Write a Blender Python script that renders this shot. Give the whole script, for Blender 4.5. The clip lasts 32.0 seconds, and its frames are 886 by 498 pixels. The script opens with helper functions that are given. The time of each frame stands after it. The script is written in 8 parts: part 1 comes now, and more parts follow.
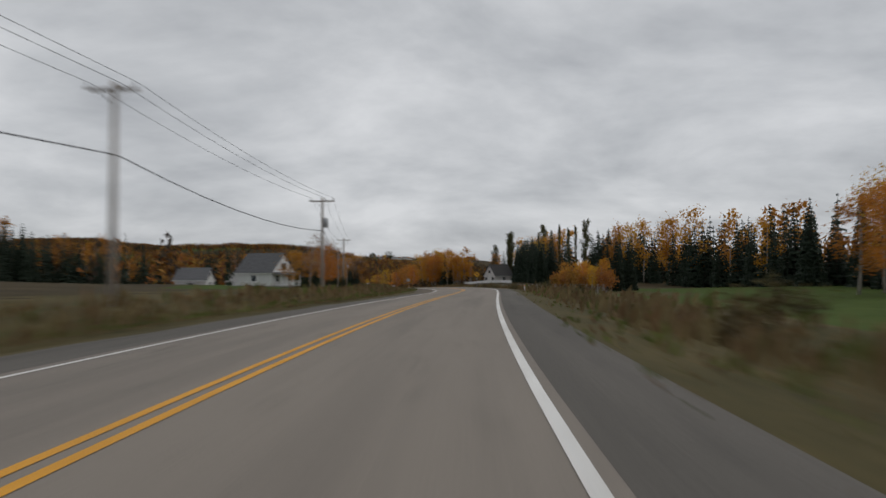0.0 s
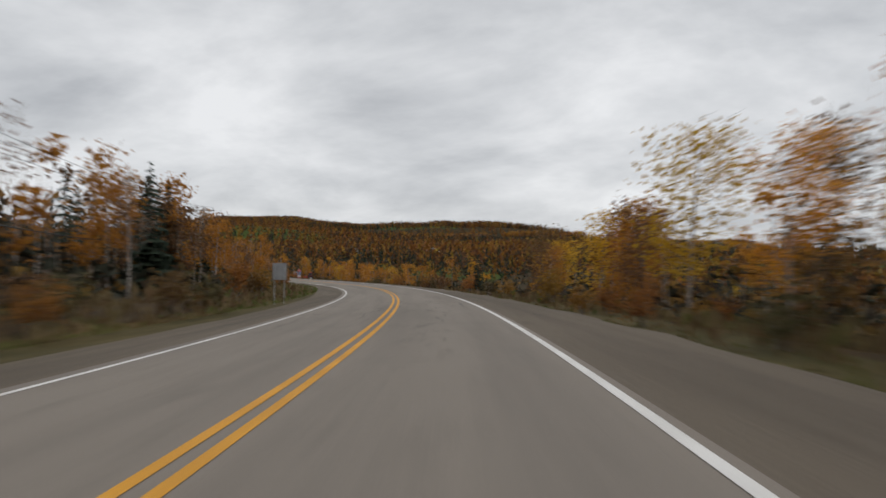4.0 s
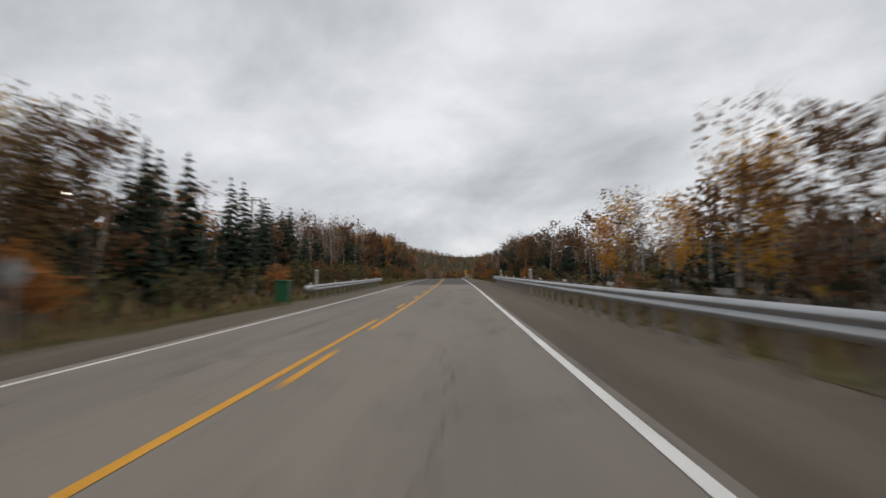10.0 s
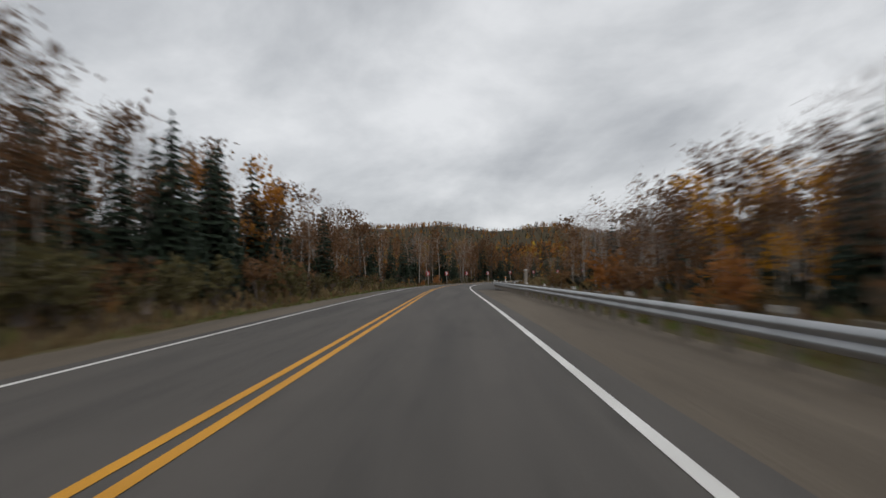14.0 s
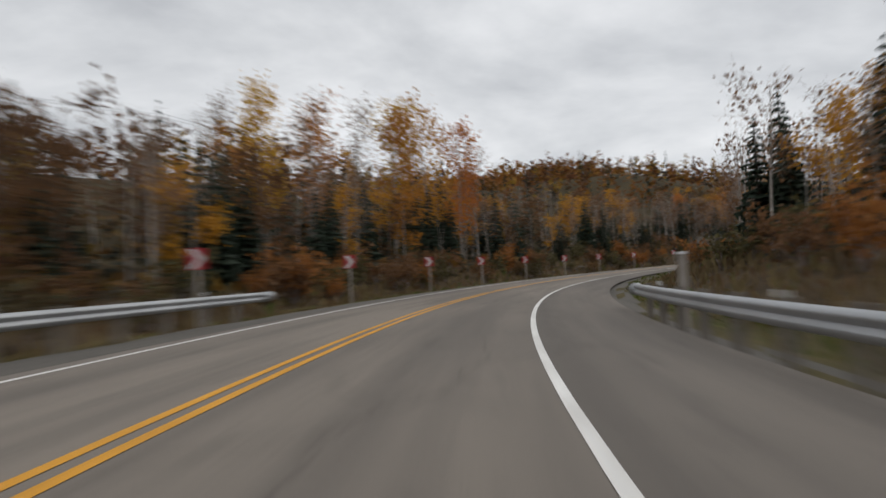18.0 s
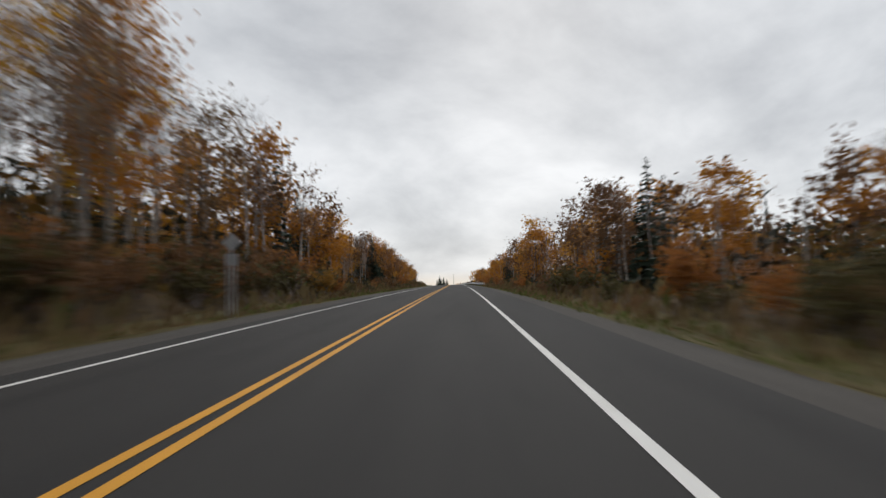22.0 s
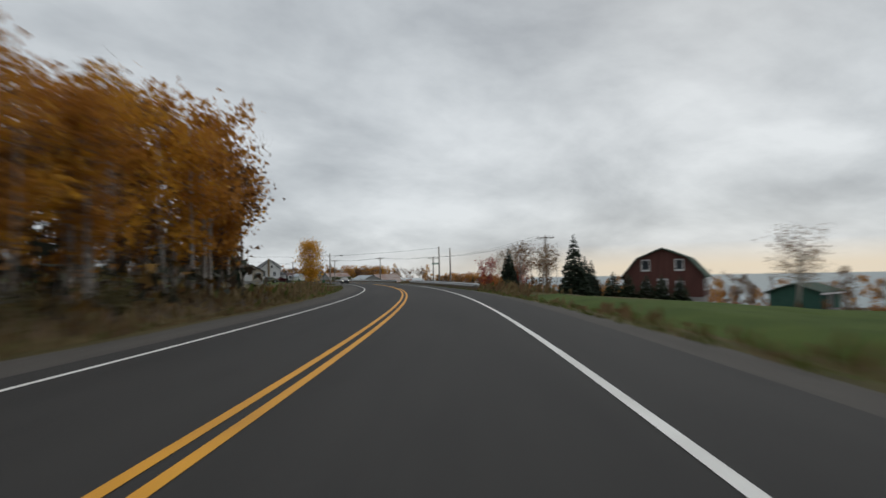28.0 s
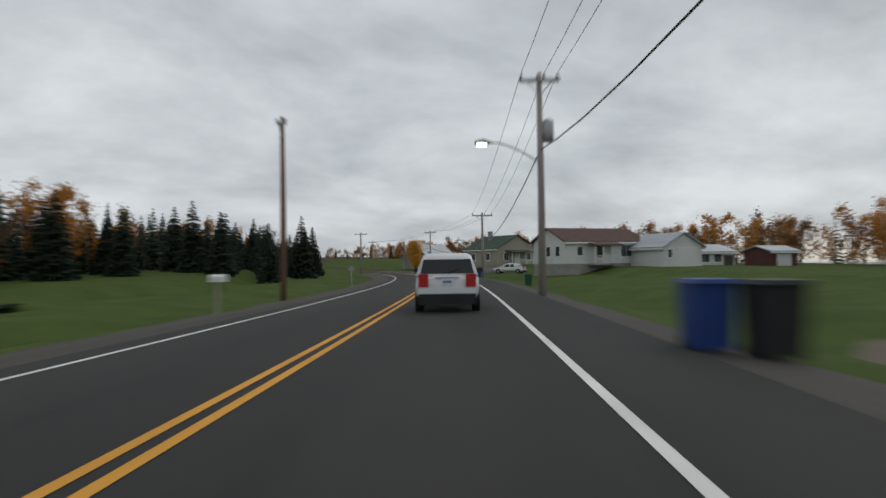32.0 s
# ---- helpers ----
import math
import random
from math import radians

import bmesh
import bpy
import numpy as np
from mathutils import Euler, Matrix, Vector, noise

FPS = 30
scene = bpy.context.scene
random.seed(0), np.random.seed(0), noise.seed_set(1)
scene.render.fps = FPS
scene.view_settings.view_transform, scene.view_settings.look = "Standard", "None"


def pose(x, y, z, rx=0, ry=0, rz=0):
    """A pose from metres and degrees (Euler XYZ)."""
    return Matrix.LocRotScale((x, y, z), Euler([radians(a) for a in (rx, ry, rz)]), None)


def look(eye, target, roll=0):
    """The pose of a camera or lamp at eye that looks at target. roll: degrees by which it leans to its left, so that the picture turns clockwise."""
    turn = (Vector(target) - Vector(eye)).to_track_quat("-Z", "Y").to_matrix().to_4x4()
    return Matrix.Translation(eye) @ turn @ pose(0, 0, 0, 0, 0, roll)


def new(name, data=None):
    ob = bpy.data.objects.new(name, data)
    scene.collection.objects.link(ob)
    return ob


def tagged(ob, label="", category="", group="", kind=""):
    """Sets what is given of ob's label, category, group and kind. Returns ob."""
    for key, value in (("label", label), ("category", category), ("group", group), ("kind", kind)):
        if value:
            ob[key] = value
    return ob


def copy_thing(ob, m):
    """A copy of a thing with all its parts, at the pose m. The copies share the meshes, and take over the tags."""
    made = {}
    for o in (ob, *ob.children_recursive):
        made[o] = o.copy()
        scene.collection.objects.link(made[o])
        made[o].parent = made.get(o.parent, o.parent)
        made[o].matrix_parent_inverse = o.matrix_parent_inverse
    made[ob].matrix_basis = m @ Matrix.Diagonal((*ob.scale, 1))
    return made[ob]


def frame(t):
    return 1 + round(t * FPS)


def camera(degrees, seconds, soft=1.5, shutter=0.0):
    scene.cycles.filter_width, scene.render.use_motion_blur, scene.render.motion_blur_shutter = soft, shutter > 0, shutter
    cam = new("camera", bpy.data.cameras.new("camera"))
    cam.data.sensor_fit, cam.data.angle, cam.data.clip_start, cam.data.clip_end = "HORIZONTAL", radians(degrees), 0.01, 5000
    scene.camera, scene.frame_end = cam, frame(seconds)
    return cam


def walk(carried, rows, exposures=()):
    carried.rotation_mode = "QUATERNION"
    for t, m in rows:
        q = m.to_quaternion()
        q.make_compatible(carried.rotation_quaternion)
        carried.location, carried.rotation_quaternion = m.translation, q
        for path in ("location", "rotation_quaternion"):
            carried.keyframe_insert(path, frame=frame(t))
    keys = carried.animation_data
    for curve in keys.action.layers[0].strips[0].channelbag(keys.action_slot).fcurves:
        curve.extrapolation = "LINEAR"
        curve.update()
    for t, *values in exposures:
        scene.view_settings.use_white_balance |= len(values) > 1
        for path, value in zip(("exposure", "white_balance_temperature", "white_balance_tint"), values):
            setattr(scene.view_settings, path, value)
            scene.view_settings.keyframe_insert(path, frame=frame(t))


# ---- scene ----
# One country road through autumn woods down to the coast, driven in a steady sweep.
# All building is in road metres; SIZE brings the whole place to the size at which the drive keeps its pace.
SIZE = 0.53
KNOT = 0.5

# ---- camera and its walk ----
# the line driven: smooth curves through a value for every half second
HEADING = [-0.01, 9, 11.58, 9.5, 1.51, -1.1, -1.94, -3.58, -7.9, -12.14, -18.07, -25.57, -32.98, -37.97, -43.46, -48.28, -52.89, -56.72, -59.19, -58.91, -59.34, 
    -59.08, -59.58, -59.98, -59.69, -60.45, -60.29, -60.32, -60.78, -61.96, -62.96, -61.63, -55.53, -42.53, -28.59, -15.11, -2.19, 12.56, 25.72, 38.41, 
    51.43, 62.58, 71.13, 73.42, 73.28, 73.26, 73.22, 73.02, 72.75, 72.86, 72.03, 71.89, 71.57, 70.57, 68.19, 64.6, 60.61, 57.47, 52.89, 48.58, 45, 41.03, 
    35.24, 32.21, 31.61, 31.59, 30.99, 27.36, 20.71, 13, 7, 2, -1, -4, -6, -8, -9, -10]
GRADE = [0.36, -0.38, -1.06, -1.38, -1.42, -1.62, -1.81, -1.94, -1.98, -1.98, -1.93, -1.82, -1.62, -1.33, -1, -0.56, -0.04, 0.44, 0.91, 1.37, 1.78, 2.11, 2.34, 
    2.39, 2.18, 1.9, 1.62, 1.2, 0.75, 0.38, 0.12, -0.04, -0.09, -0.05, 0.14, 0.53, 1.04, 1.5, 1.83, 2.1, 2.37, 2.55, 2.59, 2.46, 2.21, 1.95, 1.71, 1.53, 
    1.44, 1.43, 1.37, 1.2, 0.97, 0.75, 0.54, 0.36, 0.19, 0.03, -0.08, -0.09, 0.02, 0.11, 0.15, -0.01, -0.37, -0.4, -0.3, -0.21, -0.14, 0.3, 0.3, 0.3, 0.3, 
    0.3, 0.3, 0.3, 0.3, 0.3]
BANK = [-0.77, -0.96, -1.73, -2.35, -2.12, -1.14, -0.98, -1.18, -1.54, -1.64, -1.47, -1.36, -1.25, -1.05, -0.51, -0.1, -0.12, 0.08, 0.4, 0.23, -0.61, -0.97, 
    -0.68, -0.07, -0.25, -0.49, 0.08, 0.35, 0.56, 0.71, 0.86, 1.03, 1.16, 1.31, 1.67, 1.95, 1.57, 1.55, 1.77, 2.01, 1.78, 1.63, 0.8, -0.04, 0.05, 0.33, 
    0.55, 0.65, 0.48, 0.49, 0.43, -0.28, -0.67, -0.61, -0.54, -0.49, -0.32, 0.16, 0.18, -0.05, -0.41, -0.51, -0.14, 0.13, 0.02, -0.36, -0.45, -0.35, -0.29, 
    -0.24, -0.2, -0.17, -0.14, -0.12, -0.11, -0.09, -0.09, -0.08]
SPEED = [72.5, 72.5, 72.5, 72.5, 72.6, 72.5, 72.4, 72.2, 72.2, 72.5, 72.8, 73.2, 73.6, 73.8, 73.9, 73.7, 73.4, 73.1, 72.8, 72.6, 72.3, 71.9, 71.6, 71.3, 71, 
    70.8, 70.6, 70.5, 70.4, 70.4, 70.5, 70.7, 70.9, 71.1, 71.4, 71.7, 71.8, 72, 72.1, 72.2, 72.2, 72.1, 72, 72.1, 72.1, 72.1, 71.9, 71.7, 71.5, 71.5, 71.6, 
    71.7, 71.9, 72.3, 72.7, 73.1, 73.5, 73.8, 74.1, 74.2, 74.2, 74, 73.6, 73.1, 72.6, 72.1, 71.8, 71.6, 71.4, 71.2, 71.1, 71, 70.9, 70.9, 70.8, 70.8, 70.7, 
    70.7]
DRIFT = [-0.58, -0.64, -0.44, 0.15, 0.3, 0.16, -0.07, -0.09, 0.22, 0.35, 0.25, 0.19, 0.29, 0.59, 0.45, 0.19, 0.03, -0.09, -0.09, 0.02, 0.1, 0.05, 0.13, 0.38, 
    0.29, 0.08, 0.22, 0.28, 0.17, 0.08, 0.01, -0.06, -0.18, -0.35, -0.56, -0.6, -0.53, -0.47, -0.38, -0.33, -0.35, -0.33, -0.22, -0.13, -0.06, -0.01, 0.01, 
    0.02, 0.01, 0.03, 0.05, 0.04, 0.02, 0.01, 0.01, 0.05, 0.15, 0.28, 0.22, 0.1, 0.11, 0.06, 0.06, -0.07, -0.34, -0.04, 0.24, 0.23, 0.14, 0.06, 0.02, 0, 
    -0.01, -0.01, 0, 0, 0, 0]
AIM = [0.11, 0.22, 0.27, 0.13, 0.04, -0.01, 0.06, 0.11, -0.12, -0.11, -0.06, -0.06, -0.16, -0.39, -0.29, -0.23, -0.12, 0.04, 0.08, 0.06, 0.11, 0.21, 0.14, 
    -0.09, -0.01, 0.05, -0.15, -0.14, -0.04, -0.01, -0.01, -0.02, -0.06, 0.07, 0.23, 0.14, 0.01, -0.03, -0.07, 0.08, 0.14, 0.11, 0.16, 0.12, 0.05, 0.03, 
    0.06, 0.11, 0.13, 0.11, 0.08, 0.09, 0.05, 0.03, 0.01, 0, -0.05, -0.15, -0.11, -0.08, -0.23, -0.19, -0.21, -0.17, 0.11, -0.06, -0.07, -0.03, -0.01, 
    -0.01, 0, 0, 0, 0, 0, 0, 0, 0]
NOD = [0.01, -0.15, -0.51, -0.68, 0.97, 0.03, 0.43, 0.12, 0.92, 0.25, 0, 0.11, 0.44, 0, 0.56, 0.24, 0.37, 0.1, 0.26, -0.07, 0, 0.04, -0.2, -0.09, -0.16, 
    -0.37, 0.21, -0.05, -0.24, -0.04, 0, -0.32, -1.3, 0.37, -0.1, 0.23, -0.01, 0.1, -0.13, -0.11, -0.28, -0.01, 0.18, -0.04, -0.26, 0.2, 0.18, 0.08, -0.21, 
    0.54, -0.37, -0.05, -0.2, -0.09, 0, 0.01, -0.16, 0.08, 0.16, 0.12, 0.13, 0.04, -0.39, 0.6, -0.92, -0.74, 0.19, 0, 0, 0, 0, 0, 0, 0, 0, 0, 0, 0]
EYE_HEIGHT, EYE_RIGHT, AIM_ALL, NOD_ALL, LEAN = 1.196, 2.187, -1.56, 2.27, 1.05
FOV = 68.41


def spline(values, t):
    """A uniform cubic B-spline through the half-second values."""
    c = np.asarray(values, float)
    u = np.asarray(t, float) / KNOT
    i = np.clip(np.floor(u).astype(int), 0, len(c) - 4)
    x = u - i
    return ((1 - x) ** 3 * c[i] + (3 * x ** 3 - 6 * x ** 2 + 4) * c[i + 1]
            + (-3 * x ** 3 + 3 * x ** 2 + 3 * x + 1) * c[i + 2] + x ** 3 * c[i + 3]) / 6


TICK = 0.1
TICKS = np.arange(0, 37.01, TICK)


def drive_line():
    yaw, grade, bank = (np.radians(spline(v, TICKS)) for v in (HEADING, GRADE, BANK))
    speed, drift = spline(SPEED, TICKS), spline(DRIFT, TICKS)
    ahead = np.stack([np.sin(yaw) * np.cos(grade), np.cos(yaw) * np.cos(grade), np.sin(grade)], 1)
    step = np.zeros_like(ahead)
    step[1:] = (ahead[1:] * speed[1:, None] + ahead[:-1] * speed[:-1, None]) / 2 * TICK
    eye = np.cumsum(step, 0)
    side = np.stack([np.cos(yaw), -np.sin(yaw), 0 * yaw], 1)
    up = np.cross(side, ahead)
    cb, sb = np.cos(bank)[:, None], np.sin(bank)[:, None]
    side, up = side * cb - up * sb, up * cb + side * sb
    mid = eye - up * EYE_HEIGHT + side * (drift - EYE_RIGHT)[:, None]
    return eye, mid, ahead, side, up, yaw


EYE, MID, AHEAD, SIDE, UP, YAW = drive_line()


def camera_rows():
    rows = []
    for k in range(0, 321):
        t = k * TICK
        a = radians(AIM_ALL + float(spline(AIM, t)))
        b = radians(NOD_ALL + float(spline(NOD, t)))
        r = radians(LEAN)
        f, s, u = (Vector(v[k]) for v in (AHEAD, SIDE, UP))
        f, s = f * math.cos(a) + s * math.sin(a), s * math.cos(a) - f * math.sin(a)
        f, u = f * math.cos(b) + u * math.sin(b), u * math.cos(b) - f * math.sin(b)
        s, u = s * math.cos(r) - u * math.sin(r), u * math.cos(r) + s * math.sin(r)
        m = Matrix((s, u, -f)).transposed().to_4x4()
        m.translation = Vector(EYE[k]) * SIZE
        rows.append((t, m))
    return rows


cam = camera(FOV, 32.0, soft=1.5, shutter=0.35)
walk(cam, camera_rows(), ((0, -0.2, 6430, 10), (1, -0.02, 6470, 10), (2, 0.02, 6480, 10), (3, 0.06, 6500, 10), (5, 0.14, 6500, 10), (9, 0.16, 6500, 10), (11, 0.05, 6480, 10), (13, 0.02, 6460, 10),
                          (16, 0.08, 6440, 9), (18, 0.22, 6500, 10), (20, 0.24, 6480, 10), (21, 0.24, 6460, 10), (23, 0.16, 6430, 9), (25, 0.02, 6370, 8), (28, -0.06, 6300, 7), (32, -0.1, 6300, 7)))

# ---- world, sun ----


def nodes_of(tree):
    tree.nodes.clear()
    return tree.nodes, tree.links


def make_sky():
    w = bpy.data.worlds.new("overcast_sky")
    w.use_nodes = True
    n, l = nodes_of(w.node_tree)
    out, bg = n.new("ShaderNodeOutputWorld"), n.new("ShaderNodeBackground")
    sky = n.new("ShaderNodeTexSky")
    sky.sky_type, sky.sun_disc, sky.sun_elevation, sky.sun_rotation = "NISHITA", False, radians(28), radians(80)
    dim = n.new("ShaderNodeVectorMath"); dim.operation = "SCALE"; dim.inputs["Scale"].default_value = 0.06
    l.new(sky.outputs[0], dim.inputs[0])
    co = n.new("ShaderNodeTexCoord")
    sep = n.new("ShaderNodeSeparateXYZ"); l.new(co.outputs["Generated"], sep.inputs[0])
    lift = n.new("ShaderNodeMath"); lift.operation = "ADD"; lift.inputs[1].default_value = 0.30
    l.new(sep.outputs["Z"], lift.inputs[0])
    flat = n.new("ShaderNodeVectorMath"); flat.operation = "DIVIDE"
    comb = n.new("ShaderNodeCombineXYZ")
    for k in range(3):
        l.new(lift.outputs[0], comb.inputs[k])
    l.new(co.outputs["Generated"], flat.inputs[0]); l.new(comb.outputs[0], flat.inputs[1])
    stretch = n.new("ShaderNodeMapping"); stretch.inputs["Scale"].default_value = (1.25, 1.45, 0.0)
    stretch.inputs["Rotation"].default_value = (0, 0, radians(25))
    l.new(flat.outputs[0], stretch.inputs[0])
    big = n.new("ShaderNodeTexNoise"); big.inputs["Scale"].default_value = 1.05
    big.inputs["Detail"].default_value = 12; big.inputs["Roughness"].default_value = 0.56
    big.inputs["Distortion"].default_value = 0.2
    l.new(stretch.outputs[0], big.inputs["Vector"])
    ramp = n.new("ShaderNodeValToRGB")
    e = ramp.color_ramp.elements
    e[0].position, e[0].color = 0.31, (0.42, 0.435, 0.46, 1)
    e[1].position, e[1].color = 0.65, (0.80, 0.81, 0.825, 1)
    m = ramp.color_ramp.elements.new(0.47); m.color = (0.595, 0.61, 0.63, 1)
    l.new(big.outputs[0], ramp.inputs[0])
    # a clear strip low over the sea
    glow = n.new("ShaderNodeMapRange"); glow.inputs[1].default_value = 0.008; glow.inputs[2].default_value = 0.042
    glow.inputs[3].default_value = 1; glow.inputs[4].default_value = 0
    l.new(sep.outputs["Z"], glow.inputs[0])
    sea = n.new("ShaderNodeVectorMath"); sea.operation = "DOT_PRODUCT"
    sea.inputs[1].default_value = (math.sin(radians(82)), math.cos(radians(82)), 0)
    l.new(co.outputs["Generated"], sea.inputs[0])
    sea_r = n.new("ShaderNodeMapRange"); sea_r.inputs[1].default_value = 0.84; sea_r.inputs[2].default_value = 0.985
    l.new(sea.outputs["Value"], sea_r.inputs[0])
    fac = n.new("ShaderNodeMath"); fac.operation = "MULTIPLY"
    l.new(glow.outputs[0], fac.inputs[0]); l.new(sea_r.outputs[0], fac.inputs[1])
    warm = n.new("ShaderNodeMixRGB"); warm.inputs[2].default_value = (0.78, 0.68, 0.55, 1)
    l.new(fac.outputs[0], warm.inputs[0]); l.new(ramp.outputs[0], warm.inputs[1])
    mix = n.new("ShaderNodeMixRGB"); mix.inputs[0].default_value = 0.93
    l.new(dim.outputs[0], mix.inputs[1]); l.new(warm.outputs[0], mix.inputs[2])
    l.new(mix.outputs[0], bg.inputs[0])
    bg.inputs[1].default_value = 1.0
    l.new(bg.outputs[0], out.inputs[0])
    scene.world = w


make_sky()
sun = new("sun", bpy.data.lights.new("sun", "SUN"))
sun.data.energy, sun.data.angle, sun.data.color = 0.6, radians(40), (1.0, 0.96, 0.9)
sun.matrix_world = look((0, 0, 50), (-40 * math.sin(radians(80)), -40 * math.cos(radians(80)), 50 - 40 * math.tan(radians(48))))
scene.view_settings.exposure = 0.0

# ---- materials ----


def material(name, light, dark, scale=2.0, rough=0.85, metal=0.0, bump=0.0, vary=0.0, fine=12.0, leafy=0.0,
             stretch=(1, 1, 1), spec=0.3, island=False):
    """A surface of two tones mixed by noise at two sizes, with optional relief and a change from thing to thing."""
    m = bpy.data.materials.new(name)
    m.use_nodes = True
    n, l = nodes_of(m.node_tree)
    out, p = n.new("ShaderNodeOutputMaterial"), n.new("ShaderNodeBsdfPrincipled")
    co = n.new("ShaderNodeTexCoord")
    mp = n.new("ShaderNodeMapping"); mp.inputs["Scale"].default_value = stretch
    l.new(co.outputs["Object"], mp.inputs[0])
    a, b = n.new("ShaderNodeTexNoise"), n.new("ShaderNodeTexNoise")
    a.inputs["Scale"].default_value, a.inputs["Detail"].default_value = scale, 4
    b.inputs["Scale"].default_value, b.inputs["Detail"].default_value = scale * fine, 3
    l.new(mp.outputs[0], a.inputs["Vector"]); l.new(mp.outputs[0], b.inputs["Vector"])
    s = n.new("ShaderNodeMath"); s.operation = "ADD"
    l.new(a.outputs[0], s.inputs[0]); l.new(b.outputs[0], s.inputs[1])
    r = n.new("ShaderNodeMapRange"); r.inputs[1].default_value, r.inputs[2].default_value = 0.72, 1.28
    l.new(s.outputs[0], r.inputs[0])
    c = n.new("ShaderNodeMixRGB"); c.inputs[1].default_value, c.inputs[2].default_value = (*dark, 1), (*light, 1)
    l.new(r.outputs[0], c.inputs[0])
    colour = c.outputs[0]
    if vary:
        h = n.new("ShaderNodeHueSaturation")
        if island:
            rnd = n.new("ShaderNodeNewGeometry").outputs["Random Per Island"]
        else:
            rnd = n.new("ShaderNodeObjectInfo").outputs["Random"]
        for key, low, high in (("Hue", 0.5 - vary * 0.5, 0.5 + vary * 0.5), ("Value", 1 - vary * 4, 1 + vary * 4)):
            q = n.new("ShaderNodeMapRange"); q.inputs[3].default_value, q.inputs[4].default_value = low, high
            if key == "Value":
                k = n.new("ShaderNodeMath"); k.operation = "MULTIPLY"; k.inputs[1].default_value = 7.31
                f = n.new("ShaderNodeMath"); f.operation = "FRACT"
                l.new(rnd, k.inputs[0]); l.new(k.outputs[0], f.inputs[0]); l.new(f.outputs[0], q.inputs[0])
            else:
                l.new(rnd, q.inputs[0])
            l.new(q.outputs[0], h.inputs[key])
        l.new(colour, h.inputs["Color"])
        colour = h.outputs[0]
    l.new(colour, p.inputs["Base Color"])
    p.inputs["Roughness"].default_value, p.inputs["Metallic"].default_value = rough, metal
    p.inputs["Specular IOR Level"].default_value = spec
    if bump:
        d = n.new("ShaderNodeBump"); d.inputs["Strength"].default_value = bump; d.inputs["Distance"].default_value = 0.02
        l.new(s.outputs[0], d.inputs["Height"]); l.new(d.outputs[0], p.inputs["Normal"])
    if leafy:
        t, x = n.new("ShaderNodeBsdfTranslucent"), n.new("ShaderNodeMixShader")
        x.inputs[0].default_value = leafy
        l.new(colour, t.inputs[0]); l.new(p.outputs[0], x.inputs[1]); l.new(t.outputs[0], x.inputs[2])
        l.new(x.outputs[0], out.inputs[0])
    else:
        l.new(p.outputs[0], out.inputs[0])
    return m


def glossy(name, colour, rough=0.25, metal=0.0, spec=0.5, coat=0.0):
    m = material(name, colour, tuple(v * 0.92 for v in colour), scale=3, rough=rough, metal=metal, spec=spec)
    for n in m.node_tree.nodes:
        if n.type == "BSDF_PRINCIPLED":
            n.inputs["Coat Weight"].default_value = coat
            n.inputs["Coat Roughness"].default_value = 0.05
    return m


def lamp_material(name, colour, strength):
    m = bpy.data.materials.new(name)
    m.use_nodes = True
    n, l = nodes_of(m.node_tree)
    out, e = n.new("ShaderNodeOutputMaterial"), n.new("ShaderNodeEmission")
    e.inputs[0].default_value, e.inputs[1].default_value = (*colour, 1), strength
    l.new(e.outputs[0], out.inputs[0])
    return m




